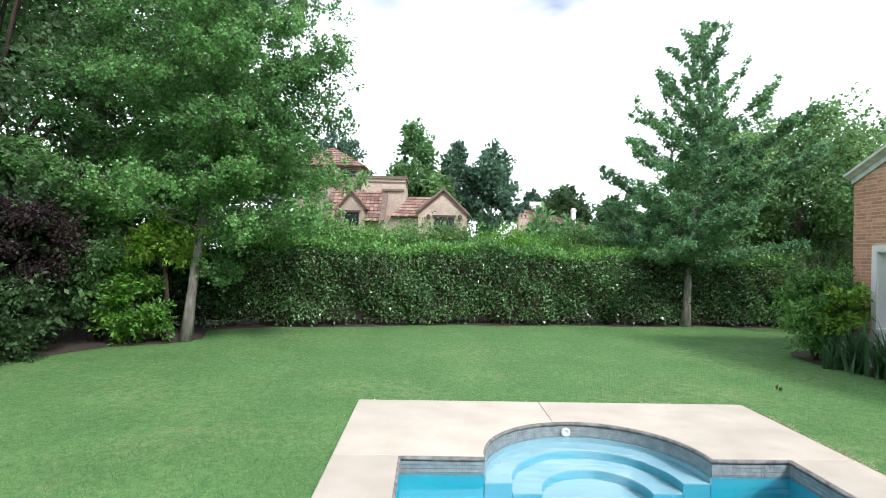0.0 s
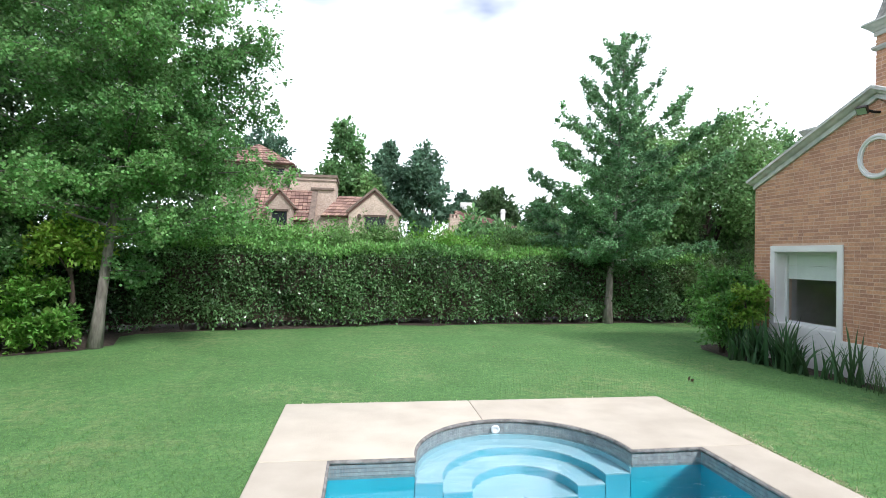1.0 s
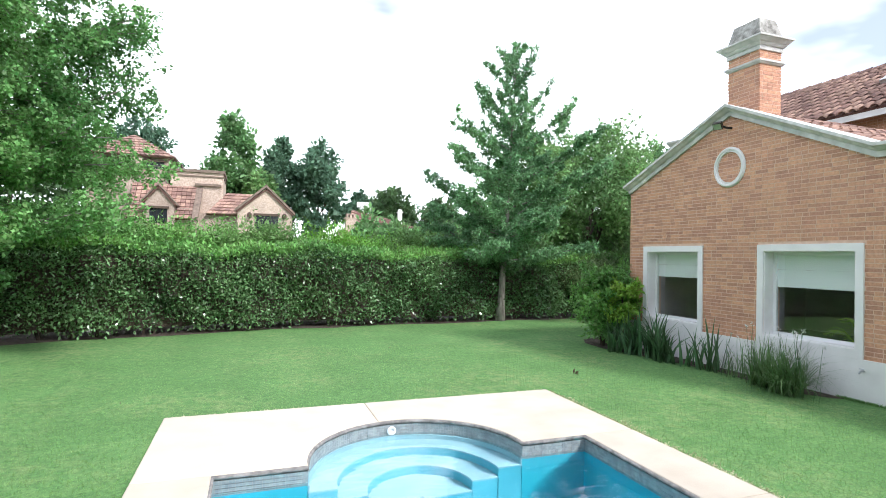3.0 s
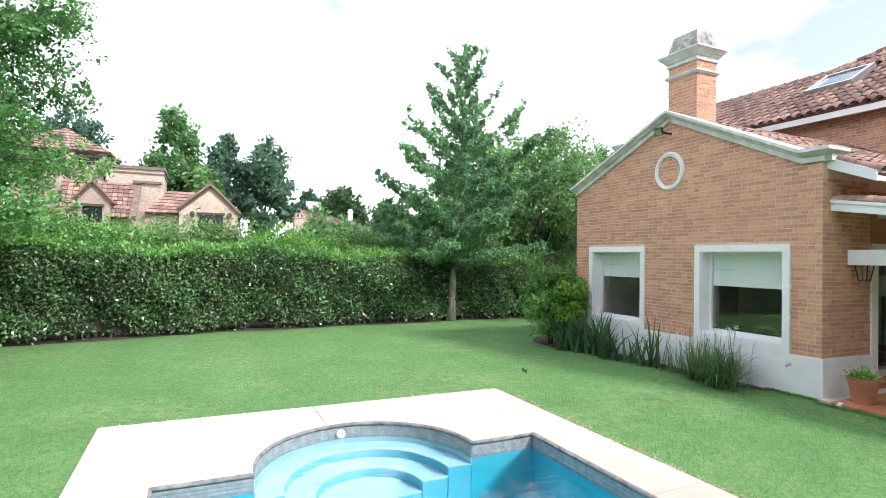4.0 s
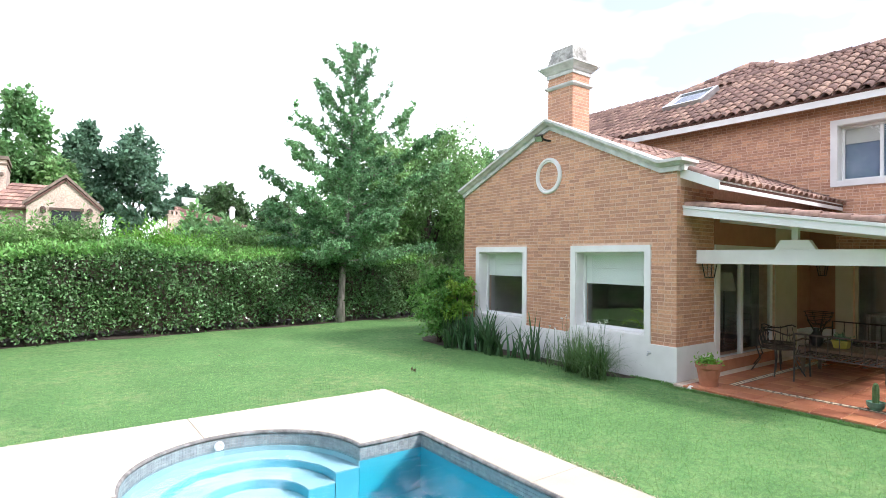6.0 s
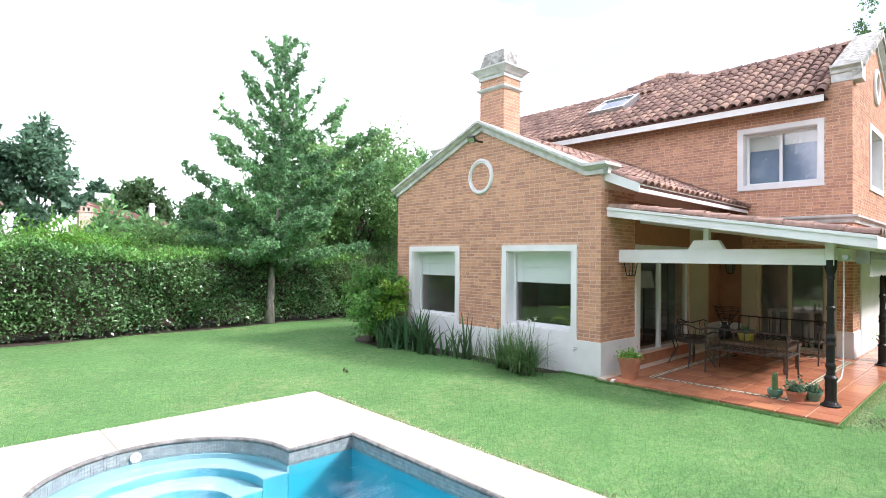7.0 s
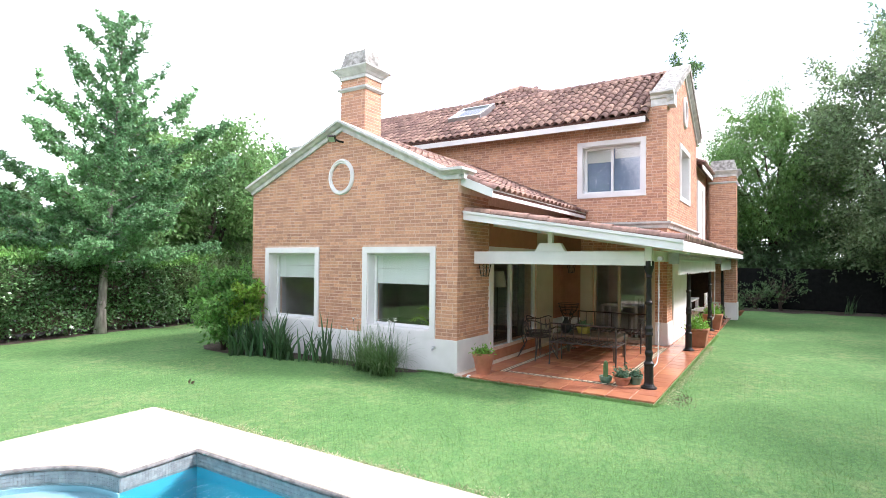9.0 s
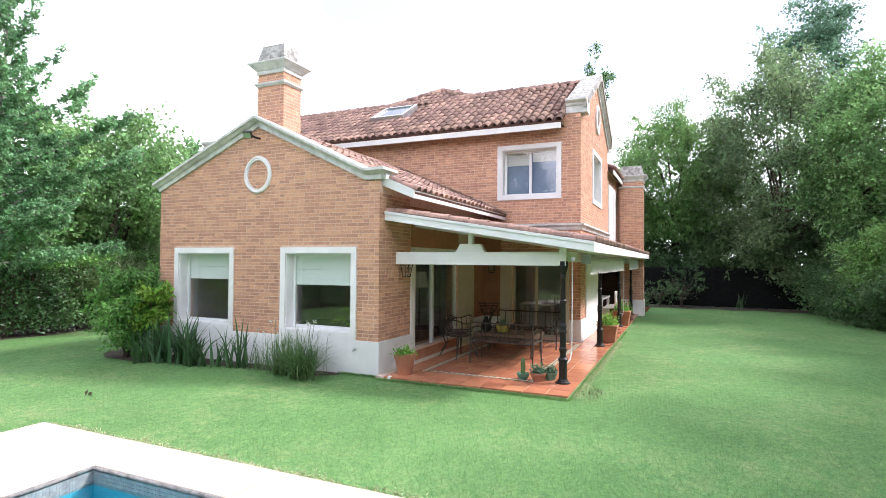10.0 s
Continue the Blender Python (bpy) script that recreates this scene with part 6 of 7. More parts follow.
for x0, x1, z0, z1, y in ((-7.66, -6.45, 3.2, 4.02, NY), (-13.0, -12.18, 3.4, 4.18, NY - 0.3), (-13.75, -12.7, 6.6, 7.0, NY + 2.0), (-15.6, -14.5, 6.6, 7.0, NY + 2.0)):
    wn_ob = new("window")
    under(wn_ob, nb)
    tagged(wn_ob, "dark barred window under a timber lintel")
    part("pane", Build().box(x0, x1, y - 0.02, y - 0.008, z0, z1), material("dark_pane", (0.03, 0.035, 0.04), None, 3, 0.15), wn_ob)
    part("lintel", Build().box(x0 - 0.1, x1 + 0.1, y - 0.10, y - 0.0, z1, z1 + 0.13), M_TIMBERSHADE, wn_ob)
    for k in range(6):
        xx = x0 + (x1 - x0) * k / 5
        part("bar", Build().box(xx - 0.012, xx + 0.012, y - 0.05, y - 0.025, z0, z1), M_BLACK, wn_ob)
for x in (-8.0, -6.1):
    part("wall_lantern", Build().lathe([(0.06, 0), (0.12, 0.05), (0.12, 0.26), (0.05, 0.34)], (x, NY - 0.14, 3.85), 8), M_TIMBERSHADE, nb)
part("turret", Build().box(-14.35, -13.75, NY + 1.7, NY + 2.0, 6.4, 7.15), M_PALEBRICK, nb)

nb2 = thing("neighbour_house", "low distant house with a tiled roof and two chimneys", "house", at=(0.5, 34, 0))
part("wall", Build().box(-1.2, 4.2, 34.4, 40, 0, 3.9), M_PALEBRICK, nb2)
slope_tiles(nb2, (-1.0, 33.9, 3.7), (4.6, 33.9, 3.7), (2.4, 36.5, 4.7), (-0.8, 36.5, 5.35), 6)
part("chimney", Build().box(-1.6, -0.88, 33.6, 34.2, 0, 4.45).box(-1.68, -0.80, 33.55, 34.25, 4.45, 4.52).box(-1.55, -0.93, 33.65, 34.15, 4.72, 4.80).box(-1.55, -1.42, 33.65, 34.15, 4.5, 4.72).box(-1.06, -0.93, 33.65, 34.15, 4.5, 4.72).box(-1.3, -1.18, 33.65, 34.15, 4.5, 4.72), M_PALEBRICK, nb2, "open-topped brick chimney")
part("white_chimney", Build().box(2.48, 2.78, 34.6, 34.9, 3.4, 5.1).box(2.42, 2.84, 34.54, 34.96, 5.1, 5.18).box(2.5, 2.76, 34.62, 34.88, 5.18, 5.36), M_WHITE, nb2, "slim white chimney")
part("tank", Build().box(-0.2, 0.9, 37, 38, 4.5, 6.0), M_WHITE, nb2, "white water tank housing")


# ---- things on the terrace ----
def potted(name, at, r, h, mat, leaf_mat, seed, label, n=500, size=0.05, tall=0.18, square=False):
    t = thing(name, label, "potted plant", "potted plants", at=at)
    if square:
        b = frustum(Build(), at[0] - r * .72, at[0] + r * .72, at[1] - r * .72, at[1] + r * .72, at[2], at[2] + h * 0.86, -r * 0.22, -r * 0.22)
        b.box(at[0] - r, at[0] + r, at[1] - r, at[1] + r, at[2] + h * 0.86, at[2] + h)
        part("pot", b, mat, t, bevel=0.012)
    else:
        part("pot", Build().lathe([(r * 0.66, 0), (r * 0.92, h * 0.76), (r * 1.0, h * 0.77), (r * 1.02, h), (r * 0.9, h), (r * 0.86, h * 0.9)], at, 24), mat, t, smooth=False)
    rng = np.random.default_rng(seed)
    p = np.array(at) + np.stack([rng.normal(size=n) * r * 0.42, rng.normal(size=n) * r * 0.42, h * 0.92 + np.abs(rng.normal(size=n)) * tall * 0.5], 1)
    leaves("foliage", p, size, leaf_mat, t, seed, slim=0.55)
    return t


FZ = 0.063
potted("potted_plant", (0.16, -0.42, FZ), 0.18, 0.34, M_POT, L_BRIGHT, 301, "terracotta pot with a small leafy plant by the house corner", 420, 0.05, 0.11)
potted("potted_plant", (5.42, -3.02, FZ), 0.225, 0.40, M_POT, L_BRIGHT, 302, "square terracotta planter with trailing geraniums", 1100, 0.055, 0.26, True)
potted("potted_plant", (9.25, -2.95, FZ), 0.26, 0.42, M_POT, L_BRIGHT, 303, "square terracotta planter with red geraniums", 1000, 0.055, 0.24, True)
tagged(leaves("red_flowers", [(9.2 + 0.1 * math.sin(i * 7), -2.95 + 0.2 * math.cos(i * 3), 0.68 + 0.02 * (i % 4)) for i in range(14)], 0.07, M_RED, bpy.data.objects["potted_plant.002"], 1, "red blooms", slim=0.9), kind="stuff")
potted("potted_plant", (0.60, -2.55, FZ), 0.125, 0.13, M_POT, L_BLUE, 304, "low terracotta bowl of grey-green succulents", 420, 0.045, 0.12)
potted("potted_plant", (0.80, -2.70, FZ), 0.11, 0.12, M_GREENPOT, L_BLUE, 305, "green bowl of trailing succulents", 260, 0.045, 0.10)
potted("potted_plant", (14.0, -3.2, FZ), 0.3, 0.2, M_POT, L_DARK, 306, "low planting at the end of the terrace", 900, 0.09, 0.5)
cac = thing("potted_cactus", "small columnar cactus in a green glazed pot", "potted plant", "potted plants", at=(0.62, -2.30, FZ))
part("pot", Build().lathe([(0.06, 0), (0.092, 0.05), (0.10, 0.105), (0.086, 0.105), (0.08, 0.09)], (0.62, -2.30, FZ), 20), M_GREENPOT, cac)
rib = Build()
k = 20
rows = [(0.030, 0.08), (0.033, 0.17), (0.032, 0.27), (0.024, 0.32), (0.009, 0.34)]
rib.add([(0.62 + r * (1 + 0.16 * (-1) ** j) * math.cos(2 * math.pi * j / k), -2.30 + r * (1 + 0.16 * (-1) ** j) * math.sin(2 * math.pi * j / k), FZ + h) for r, h in rows for j in range(k)],
        [(i * k + j, i * k + (j + 1) % k, (i + 1) * k + (j + 1) % k, (i + 1) * k + j) for i in range(len(rows) - 1) for j in range(k)] + [tuple(range(4 * k, 5 * k))])
part("cactus", rib, L_CACTUS, cac)


def iron_bench(label, W):
    """A long iron bench along y: slatted seat, low back with bars, arms."""
    t = thing("iron_bench", label, "bench", "iron benches")
    D, SH_, BH = 0.60, 0.40, 0.74
    for x in (-D / 2, D / 2):
        for y in (-W / 2, W / 2):
            part("leg", Build().tube([(x * 1.08, y, 0), (x, y, SH_ * 0.6), (x, y, BH if x > 0 else 0.60)], 0.014, 6), M_IRON, t)
    fr_ = Build()
    for x in (-D / 2, D / 2):
        fr_.tube([(x, -W / 2, SH_), (x, W / 2, SH_)], 0.014, 6)
    for y in (-W / 2, W / 2):
        fr_.tube([(-D / 2, y, SH_), (D / 2, y, SH_)], 0.014, 6).tube([(-D / 2, y, 0.60), (0, y, 0.64), (D / 2, y, 0.62)], 0.012, 6)
    part("seat_frame", fr_, M_IRON, t)
    for i in range(14):
        y = -W / 2 + W * (i + 0.5) / 14
        part("slat", Build().box(-D / 2, D / 2, y - 0.022, y + 0.022, SH_ + 0.012, SH_ + 0.02), M_IRON, t)
    part("back_rail", Build().tube([(D / 2, -W / 2, BH), (D / 2, W / 2, BH)], 0.014, 6), M_IRON, t)
    for i in range(1, 8):
        y = -W / 2 + W * i / 8
        part("back_bar", Build().tube([(D / 2, y, SH_), (D / 2, y, BH)], 0.008, 5), M_IRON, t)
    return t


b1 = iron_bench("short dark iron garden bench with a slatted seat", 1.18)
b1.matrix_basis = pose(1.88, -1.62, FZ, 0, 0, 180)
b2 = iron_bench("long dark iron garden bench by the glass door", 1.5)
b2.matrix_basis = pose(4.0, -1.42, FZ, 0, 0, 0)
tbl = thing("coffee_table", "low weathered wooden coffee table between iron benches", "table")
part("tabletop", Build().box(-0.42, 0.42, -0.62, 0.62, 0.40, 0.45), M_WOOD, tbl, bevel=0.006)
part("apron", Build().box(-0.36, 0.36, -0.56, 0.56, 0.33, 0.40), M_WOOD, tbl)
for x in (-0.36, 0.36):
    for y in (-0.56, 0.56):
        part("leg", Build().lathe([(0.022, 0), (0.035, 0.06), (0.026, 0.12), (0.042, 0.28), (0.04, 0.40)], (x, y, 0), 10), M_WOOD, tbl)
tbl.location = (2.75, -1.42, FZ)
potted("potted_plant", (2.72, -1.30, FZ + 0.452), 0.12, 0.13, M_YELLOWPOT, L_BLUE, 310, "mustard yellow pot on the coffee table", 200, 0.05, 0.10, True)
jug = thing("dark_jar", "dark rounded jar on the coffee table", "jar", at=(2.6, -0.98, FZ + 0.452))
part("jar_body", Build().lathe([(0.06, 0), (0.10, 0.06), (0.10, 0.16), (0.05, 0.24), (0.035, 0.28), (0.045, 0.30)], (2.6, -0.98, FZ + 0.452), 18), M_BLACK, jug, smooth=True)


def iron_chair(label):
    t = thing("iron_chair", label, "chair", "iron chairs")
    for x, y in ((-0.22, -0.22), (0.22, -0.22), (-0.22, 0.22), (0.22, 0.22)):
        part("leg", Build().tube([(x * 1.25, y * 1.25, 0), (x * 0.8, y * 0.8, 0.22), (x, y, 0.42)], 0.011, 6), M_IRON, t)
    ringp = [(0.25 * math.cos(2 * math.pi * i / 20), 0.25 * math.sin(2 * math.pi * i / 20), 0.43) for i in range(21)]
    part("seat_rim", Build().tube(ringp, 0.012, 6, cap=False), M_IRON, t)
    for i in range(-3, 4):
        w = math.sqrt(max(0.01, 0.0625 - (i * 0.065) ** 2))
        part("seat_bar", Build().box(-w, w, i * 0.065 - 0.012, i * 0.065 + 0.012, 0.432, 0.438), M_IRON, t)
    backp = [(0.26 * math.cos(a), 0.26 * math.sin(a), 0.70 + 0.04 * math.sin(3 * a)) for a in [radians(-110 + 22 * i) for i in range(11)]]
    part("back_rim", Build().tube(backp, 0.012, 6), M_IRON, t)
    for i in range(1, 10, 1):
        a = radians(-110 + 22 * i)
        part("back_bar", Build().tube([(0.25 * math.cos(a), 0.25 * math.sin(a), 0.43), (0.29 * math.cos(a), 0.29 * math.sin(a), 0.57), (0.26 * math.cos(a), 0.26 * math.sin(a), 0.70)], 0.007, 5), M_IRON, t)
    return t


c1 = iron_chair("curved dark iron garden chair by the glass door")
c1.matrix_basis = pose(2.62, -0.40, FZ, 0, 0, 60)
copy_thing(c1, pose(2.02, -0.62, FZ, 0, 0, 150))
stand = thing("plant_stand", "tall iron basket stand against the brick wall", "stand", at=(4.72, -0.30, FZ))
so = Vector((4.72, -0.30, FZ))
for i in range(3):
    a = 2 * math.pi * i / 3
    d = Vector((math.cos(a), math.sin(a), 0))
    part("leg", Build().tube([so + d * 0.24, so + d * 0.10 + Vector((0, 0, 0.25)), so + d * 0.06 + Vector((0, 0, 0.45)), so + d * 0.19 + Vector((0, 0, 0.70))], 0.012, 6), M_IRON, stand)
for r, h in ((0.11, 0.62), (0.19, 0.70), (0.23, 0.78), (0.25, 0.86)):
    part("hoop", Build().tube([so + Vector((r * math.cos(math.pi * i / 10), r * math.sin(math.pi * i / 10), h)) for i in range(21)], 0.007, 5, cap=False), M_IRON, stand)
for i in range(8):
    d = Vector((math.cos(math.pi * i / 4), math.sin(math.pi * i / 4), 0))
    part("basket_bar", Build().tube([so + d * 0.05 + Vector((0, 0, 0.58)), so + d * 0.11 + Vector((0, 0, 0.62)), so + d * 0.19 + Vector((0, 0, 0.70)), so + d * 0.25 + Vector((0, 0, 0.86))], 0.005, 4), M_IRON, stand)
for i, (x, y, r, h) in enumerate(((4.55, -0.62, 0.16, 0.42), (4.80, -0.85, 0.15, 0.36))):
    j = thing("floor_jar", "dark glazed floor jar on the terrace", "jar", at=(x, y, FZ))
    part("jar_body", Build().lathe([(r * 0.6, 0), (r, h * 0.35), (r * 0.95, h * 0.6), (r * 0.45, h * 0.88), (r * 0.5, h)], (x, y, FZ), 18), M_BLACK, j, smooth=True)


def lantern(at, ax):
    t = thing("wall_lantern", "black iron wall lantern with glass sides", "lamp", "wall lanterns", at=at)
    x, y, z = at
    part("cap", frustum(Build(), x - .085, x + .085, y - .085, y + .085, z + 0.22, z + 0.30, .05, .05), M_BLACK, t)
    b = Build()
    for sx in (-1, 1):
        for sy in (-1, 1):
            b.tube([(x + sx * .05, y + sy * .05, z), (x + sx * .08, y + sy * .08, z + 0.22)], 0.008, 5)
    b.box(x - .055, x + .055, y - .055, y + .055, z - 0.015, z)
    part("cage", b, M_BLACK, t)
    part("glass", frustum(Build(), x - .046, x + .046, y - .046, y + .046, z, z + 0.215, -.025, -.025), M_GLASS, t)
    part("arm", Build().tube([(x, y, z + 0.27), (x, y, z + 0.34), (x + ax[0], y + ax[1], z + 0.30)], 0.010, 6), M_BLACK, t)
    return t


lantern((0.72, -0.14, 1.66), (0, 0.14))
lantern((UX - 0.14, -0.28, 1.66), (0.14, 0))
fl = thing("floodlight", "small grey floodlight under the gable peak", "lamp", at=(-0.15, 2.78, 4.25))
turn = Matrix.Translation(-fl.location) @ pose(-0.21, 2.70, 4.24, 0, -38, 22)
fo = part("lamp_body", Build().box(-0.035, 0.035, -0.075, 0.075, -0.065, 0.065), M_IRON, fl, bevel=0.01)
fo.matrix_parent_inverse = turn
fg = part("lens", Build().box(-0.042, -0.036, -0.062, 0.062, -0.052, 0.052), M_CHROME, fl, "pale glass face")
fg.matrix_parent_inverse = turn
part("bracket", Build().tube([(-0.19, 2.69, 4.25), (-0.10, 2.62, 4.20), (0.0, 2.60, 4.20)], 0.02, 8), M_BLACK, fl)


def awning(x0, x1, label):
    """A rolled awning under the eaves with a scalloped valance and two arms."""
    t = thing("awning", label, "awning", "awnings", at=((x0 + x1) / 2, -3.12, 2.0))
    part("roll", Build().tube([(x0, -3.10, 2.00), (x1, -3.10, 2.00)], 0.06, 12), M_CANVAS, t, smooth=True)
    b = Build()
    k = int((x1 - x0) / 0.06)
    pts = []
    for i in range(k + 1):
        x = x0 + (x1 - x0) * i / k
        fold = 0.012 * math.sin(i * 1.3)
        pts += [(x, -3.16 + fold, 1.96), (x, -3.17 + fold * 1.5, 1.74 - 0.03 * abs(math.sin(i * 0.55)))]
    b.add(pts, [(2 * i, 2 * i + 2, 2 * i + 3, 2 * i + 1) for i in range(k)])
    part("valance", b, M_CANVAS, t, "scalloped white valance")
    part("front_bar", Build().tube([(x0, -3.16, 1.96), (x1, -3.16, 1.96)], 0.02, 8), M_FRAME, t)
    for x in (x0, x1):
        part("end_bracket", Build().box(x - 0.02, x + 0.02, -3.18, -3.02, 1.90, 2.08), M_CHROME, t)
    return t


awning(1.75, 7.7, "rolled white canvas awning under the eaves")
awning(9.3, 12.8, "rolled white canvas awning over the gallery")
for x in (0.80, 8.95):
    rod = thing("awning_crank", "thin white crank rod hanging beside a black column", "crank", at=(x, -3.02, 0.5))
    part("rod", Build().tube([(x, -3.04, 1.95), (x + 0.03, -3.03, 1.2), (x + 0.05, -3.02, 0.52)], 0.009, 6), M_PLASTIC, rod)
    part("crank_handle", Build().tube([(x + 0.05, -3.02, 0.52), (x - 0.06, -3.02, 0.42), (x - 0.16, -2.98, 0.36), (x - 0.17, -2.98, 0.26)], 0.009, 6), M_PLASTIC, rod)
    part("gearbox", Build().tube([(x - 0.05, -3.06, 1.98), (x + 0.1, -3.06, 1.98)], 0.035, 10), M_CHROME, rod)

# white dining set in the gallery
dt = thing("dining_table", "white wooden dining table in the gallery", "table")
part("tabletop", Build().box(-0.9, 0.9, -0.32, 0.32, 0.70, 0.75), M_WHITE, dt, bevel=0.006)
for x in (-0.8, 0.8):
    for y in (-0.26, 0.26):
        part("leg", Build().box(x - 0.04, x + 0.04, y - 0.04, y + 0.04, 0, 0.70), M_WHITE, dt)
dt.location = (10.4, -2.05, FZ)


def dining_chair():
    t = thing("dining_chair", "white slatted wooden dining chair in the gallery", "chair", "white dining chairs")
    part("seat", Build().box(-0.21, 0.21, -0.21, 0.21, 0.43, 0.46), M_WHITE, t, bevel=0.005)
    for x in (-0.19, 0.19):
        for y in (-0.19, 0.19):
            part("leg", Build().box(x - 0.02, x + 0.02, y - 0.02, y + 0.02, 0, 0.43 if y > 0 else 0.95), M_WHITE, t)
    for i in range(5):
        part("slat", Build().box(-0.16 + i * 0.08 - 0.02, -0.16 + i * 0.08 + 0.02, -0.20, -0.18, 0.46, 0.93), M_WHITE, t)
    part("top_rail", Build().box(-0.21, 0.21, -0.205, -0.175, 0.90, 0.97), M_WHITE, t)
    return t


d1 = dining_chair()
d1.matrix_basis = pose(9.85, -2.52, FZ, 0, 0, 0)
copy_thing(d1, pose(10.4, -2.54, FZ, 0, 0, 3))
copy_thing(d1, pose(10.95, -2.52, FZ, 0, 0, -3))
# dining room behind the wide door
copy_thing(d1, pose(5.95, -1.72, 0.122, 0, 0, 90))
dc = thing("side_table", "small white table behind the glass door", "table")
part("tabletop", Build().box(-0.35, 0.35, -0.45, 0.45, 0.71, 0.75), M_WHITE, dc, bevel=0.005)
for x in (-0.3, 0.3):
    for y in (-0.4, 0.4):
        part("leg", Build().box(x - 0.03, x + 0.03, y - 0.03, y + 0.03, 0, 0.71), M_WHITE, dc)
dc.location = (6.0, -1.25, 0.122)
dry = thing("dry_grass", "patch of dry withered grass at the terrace corner", "grass", at=(0.3, -3.4, 0))
rd = np.random.default_rng(61)
leaves("blades", np.stack([0.35 + rd.normal(size=260) * 0.22, -3.42 + rd.normal(size=260) * 0.085, 0.004 + 0.012 * rd.random(260)], 1), 0.045, M_WOOD, dry, 62, slim=0.16)
# dry straw-coloured grass along the edges of the pool paving and the terrace
straw = thing("dry_grass", "thin dry grass along the pale stone paving", "grass", at=(CX1, -1, 0), kind="stuff")
M_STRAW = material("dry_straw", (0.64, 0.61, 0.42), (0.42, 0.44, 0.24), 3, 0.8, vary=0.3, leafy=0.4, coords="World")
along_x, along_y = rd.uniform(CX0, CX1, 2600), rd.uniform(CY0, CY1, 5200)
sx = np.stack([along_x, CY1 + 0.012 + np.abs(rd.normal(size=2600)) * 0.035, np.full(2600, 0.004)], 1)
sy = np.stack([CX1 + 0.012 + np.abs(rd.normal(size=5200)) * 0.07 * (0.6 + 0.6 * np.sin(along_y * 3.1) ** 2), along_y, np.full(5200, 0.004)], 1)
st_ = np.stack([rd.uniform(0.0, 6.0, 3000), -3.175 - np.abs(rd.normal(size=3000)) * 0.07, np.full(3000, 0.004)], 1)
fringe = thing("edge_grass", "longer grass creeping over the terrace edge", "grass", at=(-0.2, -1.6, 0), kind="stuff")
ea = np.stack([-0.165 - np.abs(rd.normal(size=4200)) * 0.03, rd.uniform(-3.2, -0.02, 4200), np.zeros(4200)], 1)
eb = np.stack([rd.uniform(-0.2, 8.0, 3200), -3.165 - np.abs(rd.normal(size=3200)) * 0.03, np.zeros(3200)], 1)
ec = np.stack([-0.03 - np.abs(rd.normal(size=900)) * 0.025, rd.uniform(0.0, 0.75, 900), np.zeros(900)], 1)
edge_pts = np.concatenate([ea, eb, ec])
leaves("blades", edge_pts, 0.042, M_BLADE, fringe, 64, slim=0.13, outward=np.tile([0, 0, 1.6], (len(edge_pts), 1)))
leaves("blades", np.concatenate([sx, sy, st_]), 0.040, M_STRAW, straw, 63, slim=0.2, lift=0.1)
# stray things on the lawn
for i, (x, y) in enumerate(((-2.94, 2.9), (-7.6, 3.6), (-9.3, 3.0), (-5.2, 6.0))):
    lf = thing("fallen_leaf", "dry brown leaf lying on the lawn", "leaf", "fallen leaves", at=(x, y, 0.03))
    leaves("leaf_blade", [(x + 0.03 * k, y, 0.035) for k in range(3 if i == 0 else 1)], 0.11 if i == 0 else 0.05, M_WOOD, lf, i, slim=0.5)
st = thing("white_stone", "small round white stone at the plinth corner", "stone", at=(-0.12, -0.30, 0.0))
part("stone_body", Build().lathe([(0.03, 0), (0.05, 0.02), (0.045, 0.055), (0.02, 0.07)], (-0.12, -0.30, 0.0), 12), M_WHITE, st, smooth=True)
tap = thing("garden_tap", "small steel garden tap on the white plinth", "tap", at=(-0.06, 0.42, 0.42))
part("spout", Build().tube([(-0.02, 0.42, 0.43), (-0.10, 0.42, 0.43), (-0.12, 0.42, 0.40)], 0.012, 8), M_CHROME, tap)
part("tap_handle", Build().tube([(-0.07, 0.39, 0.46), (-0.07, 0.45, 0.46)], 0.008, 6), M_CHROME, tap)


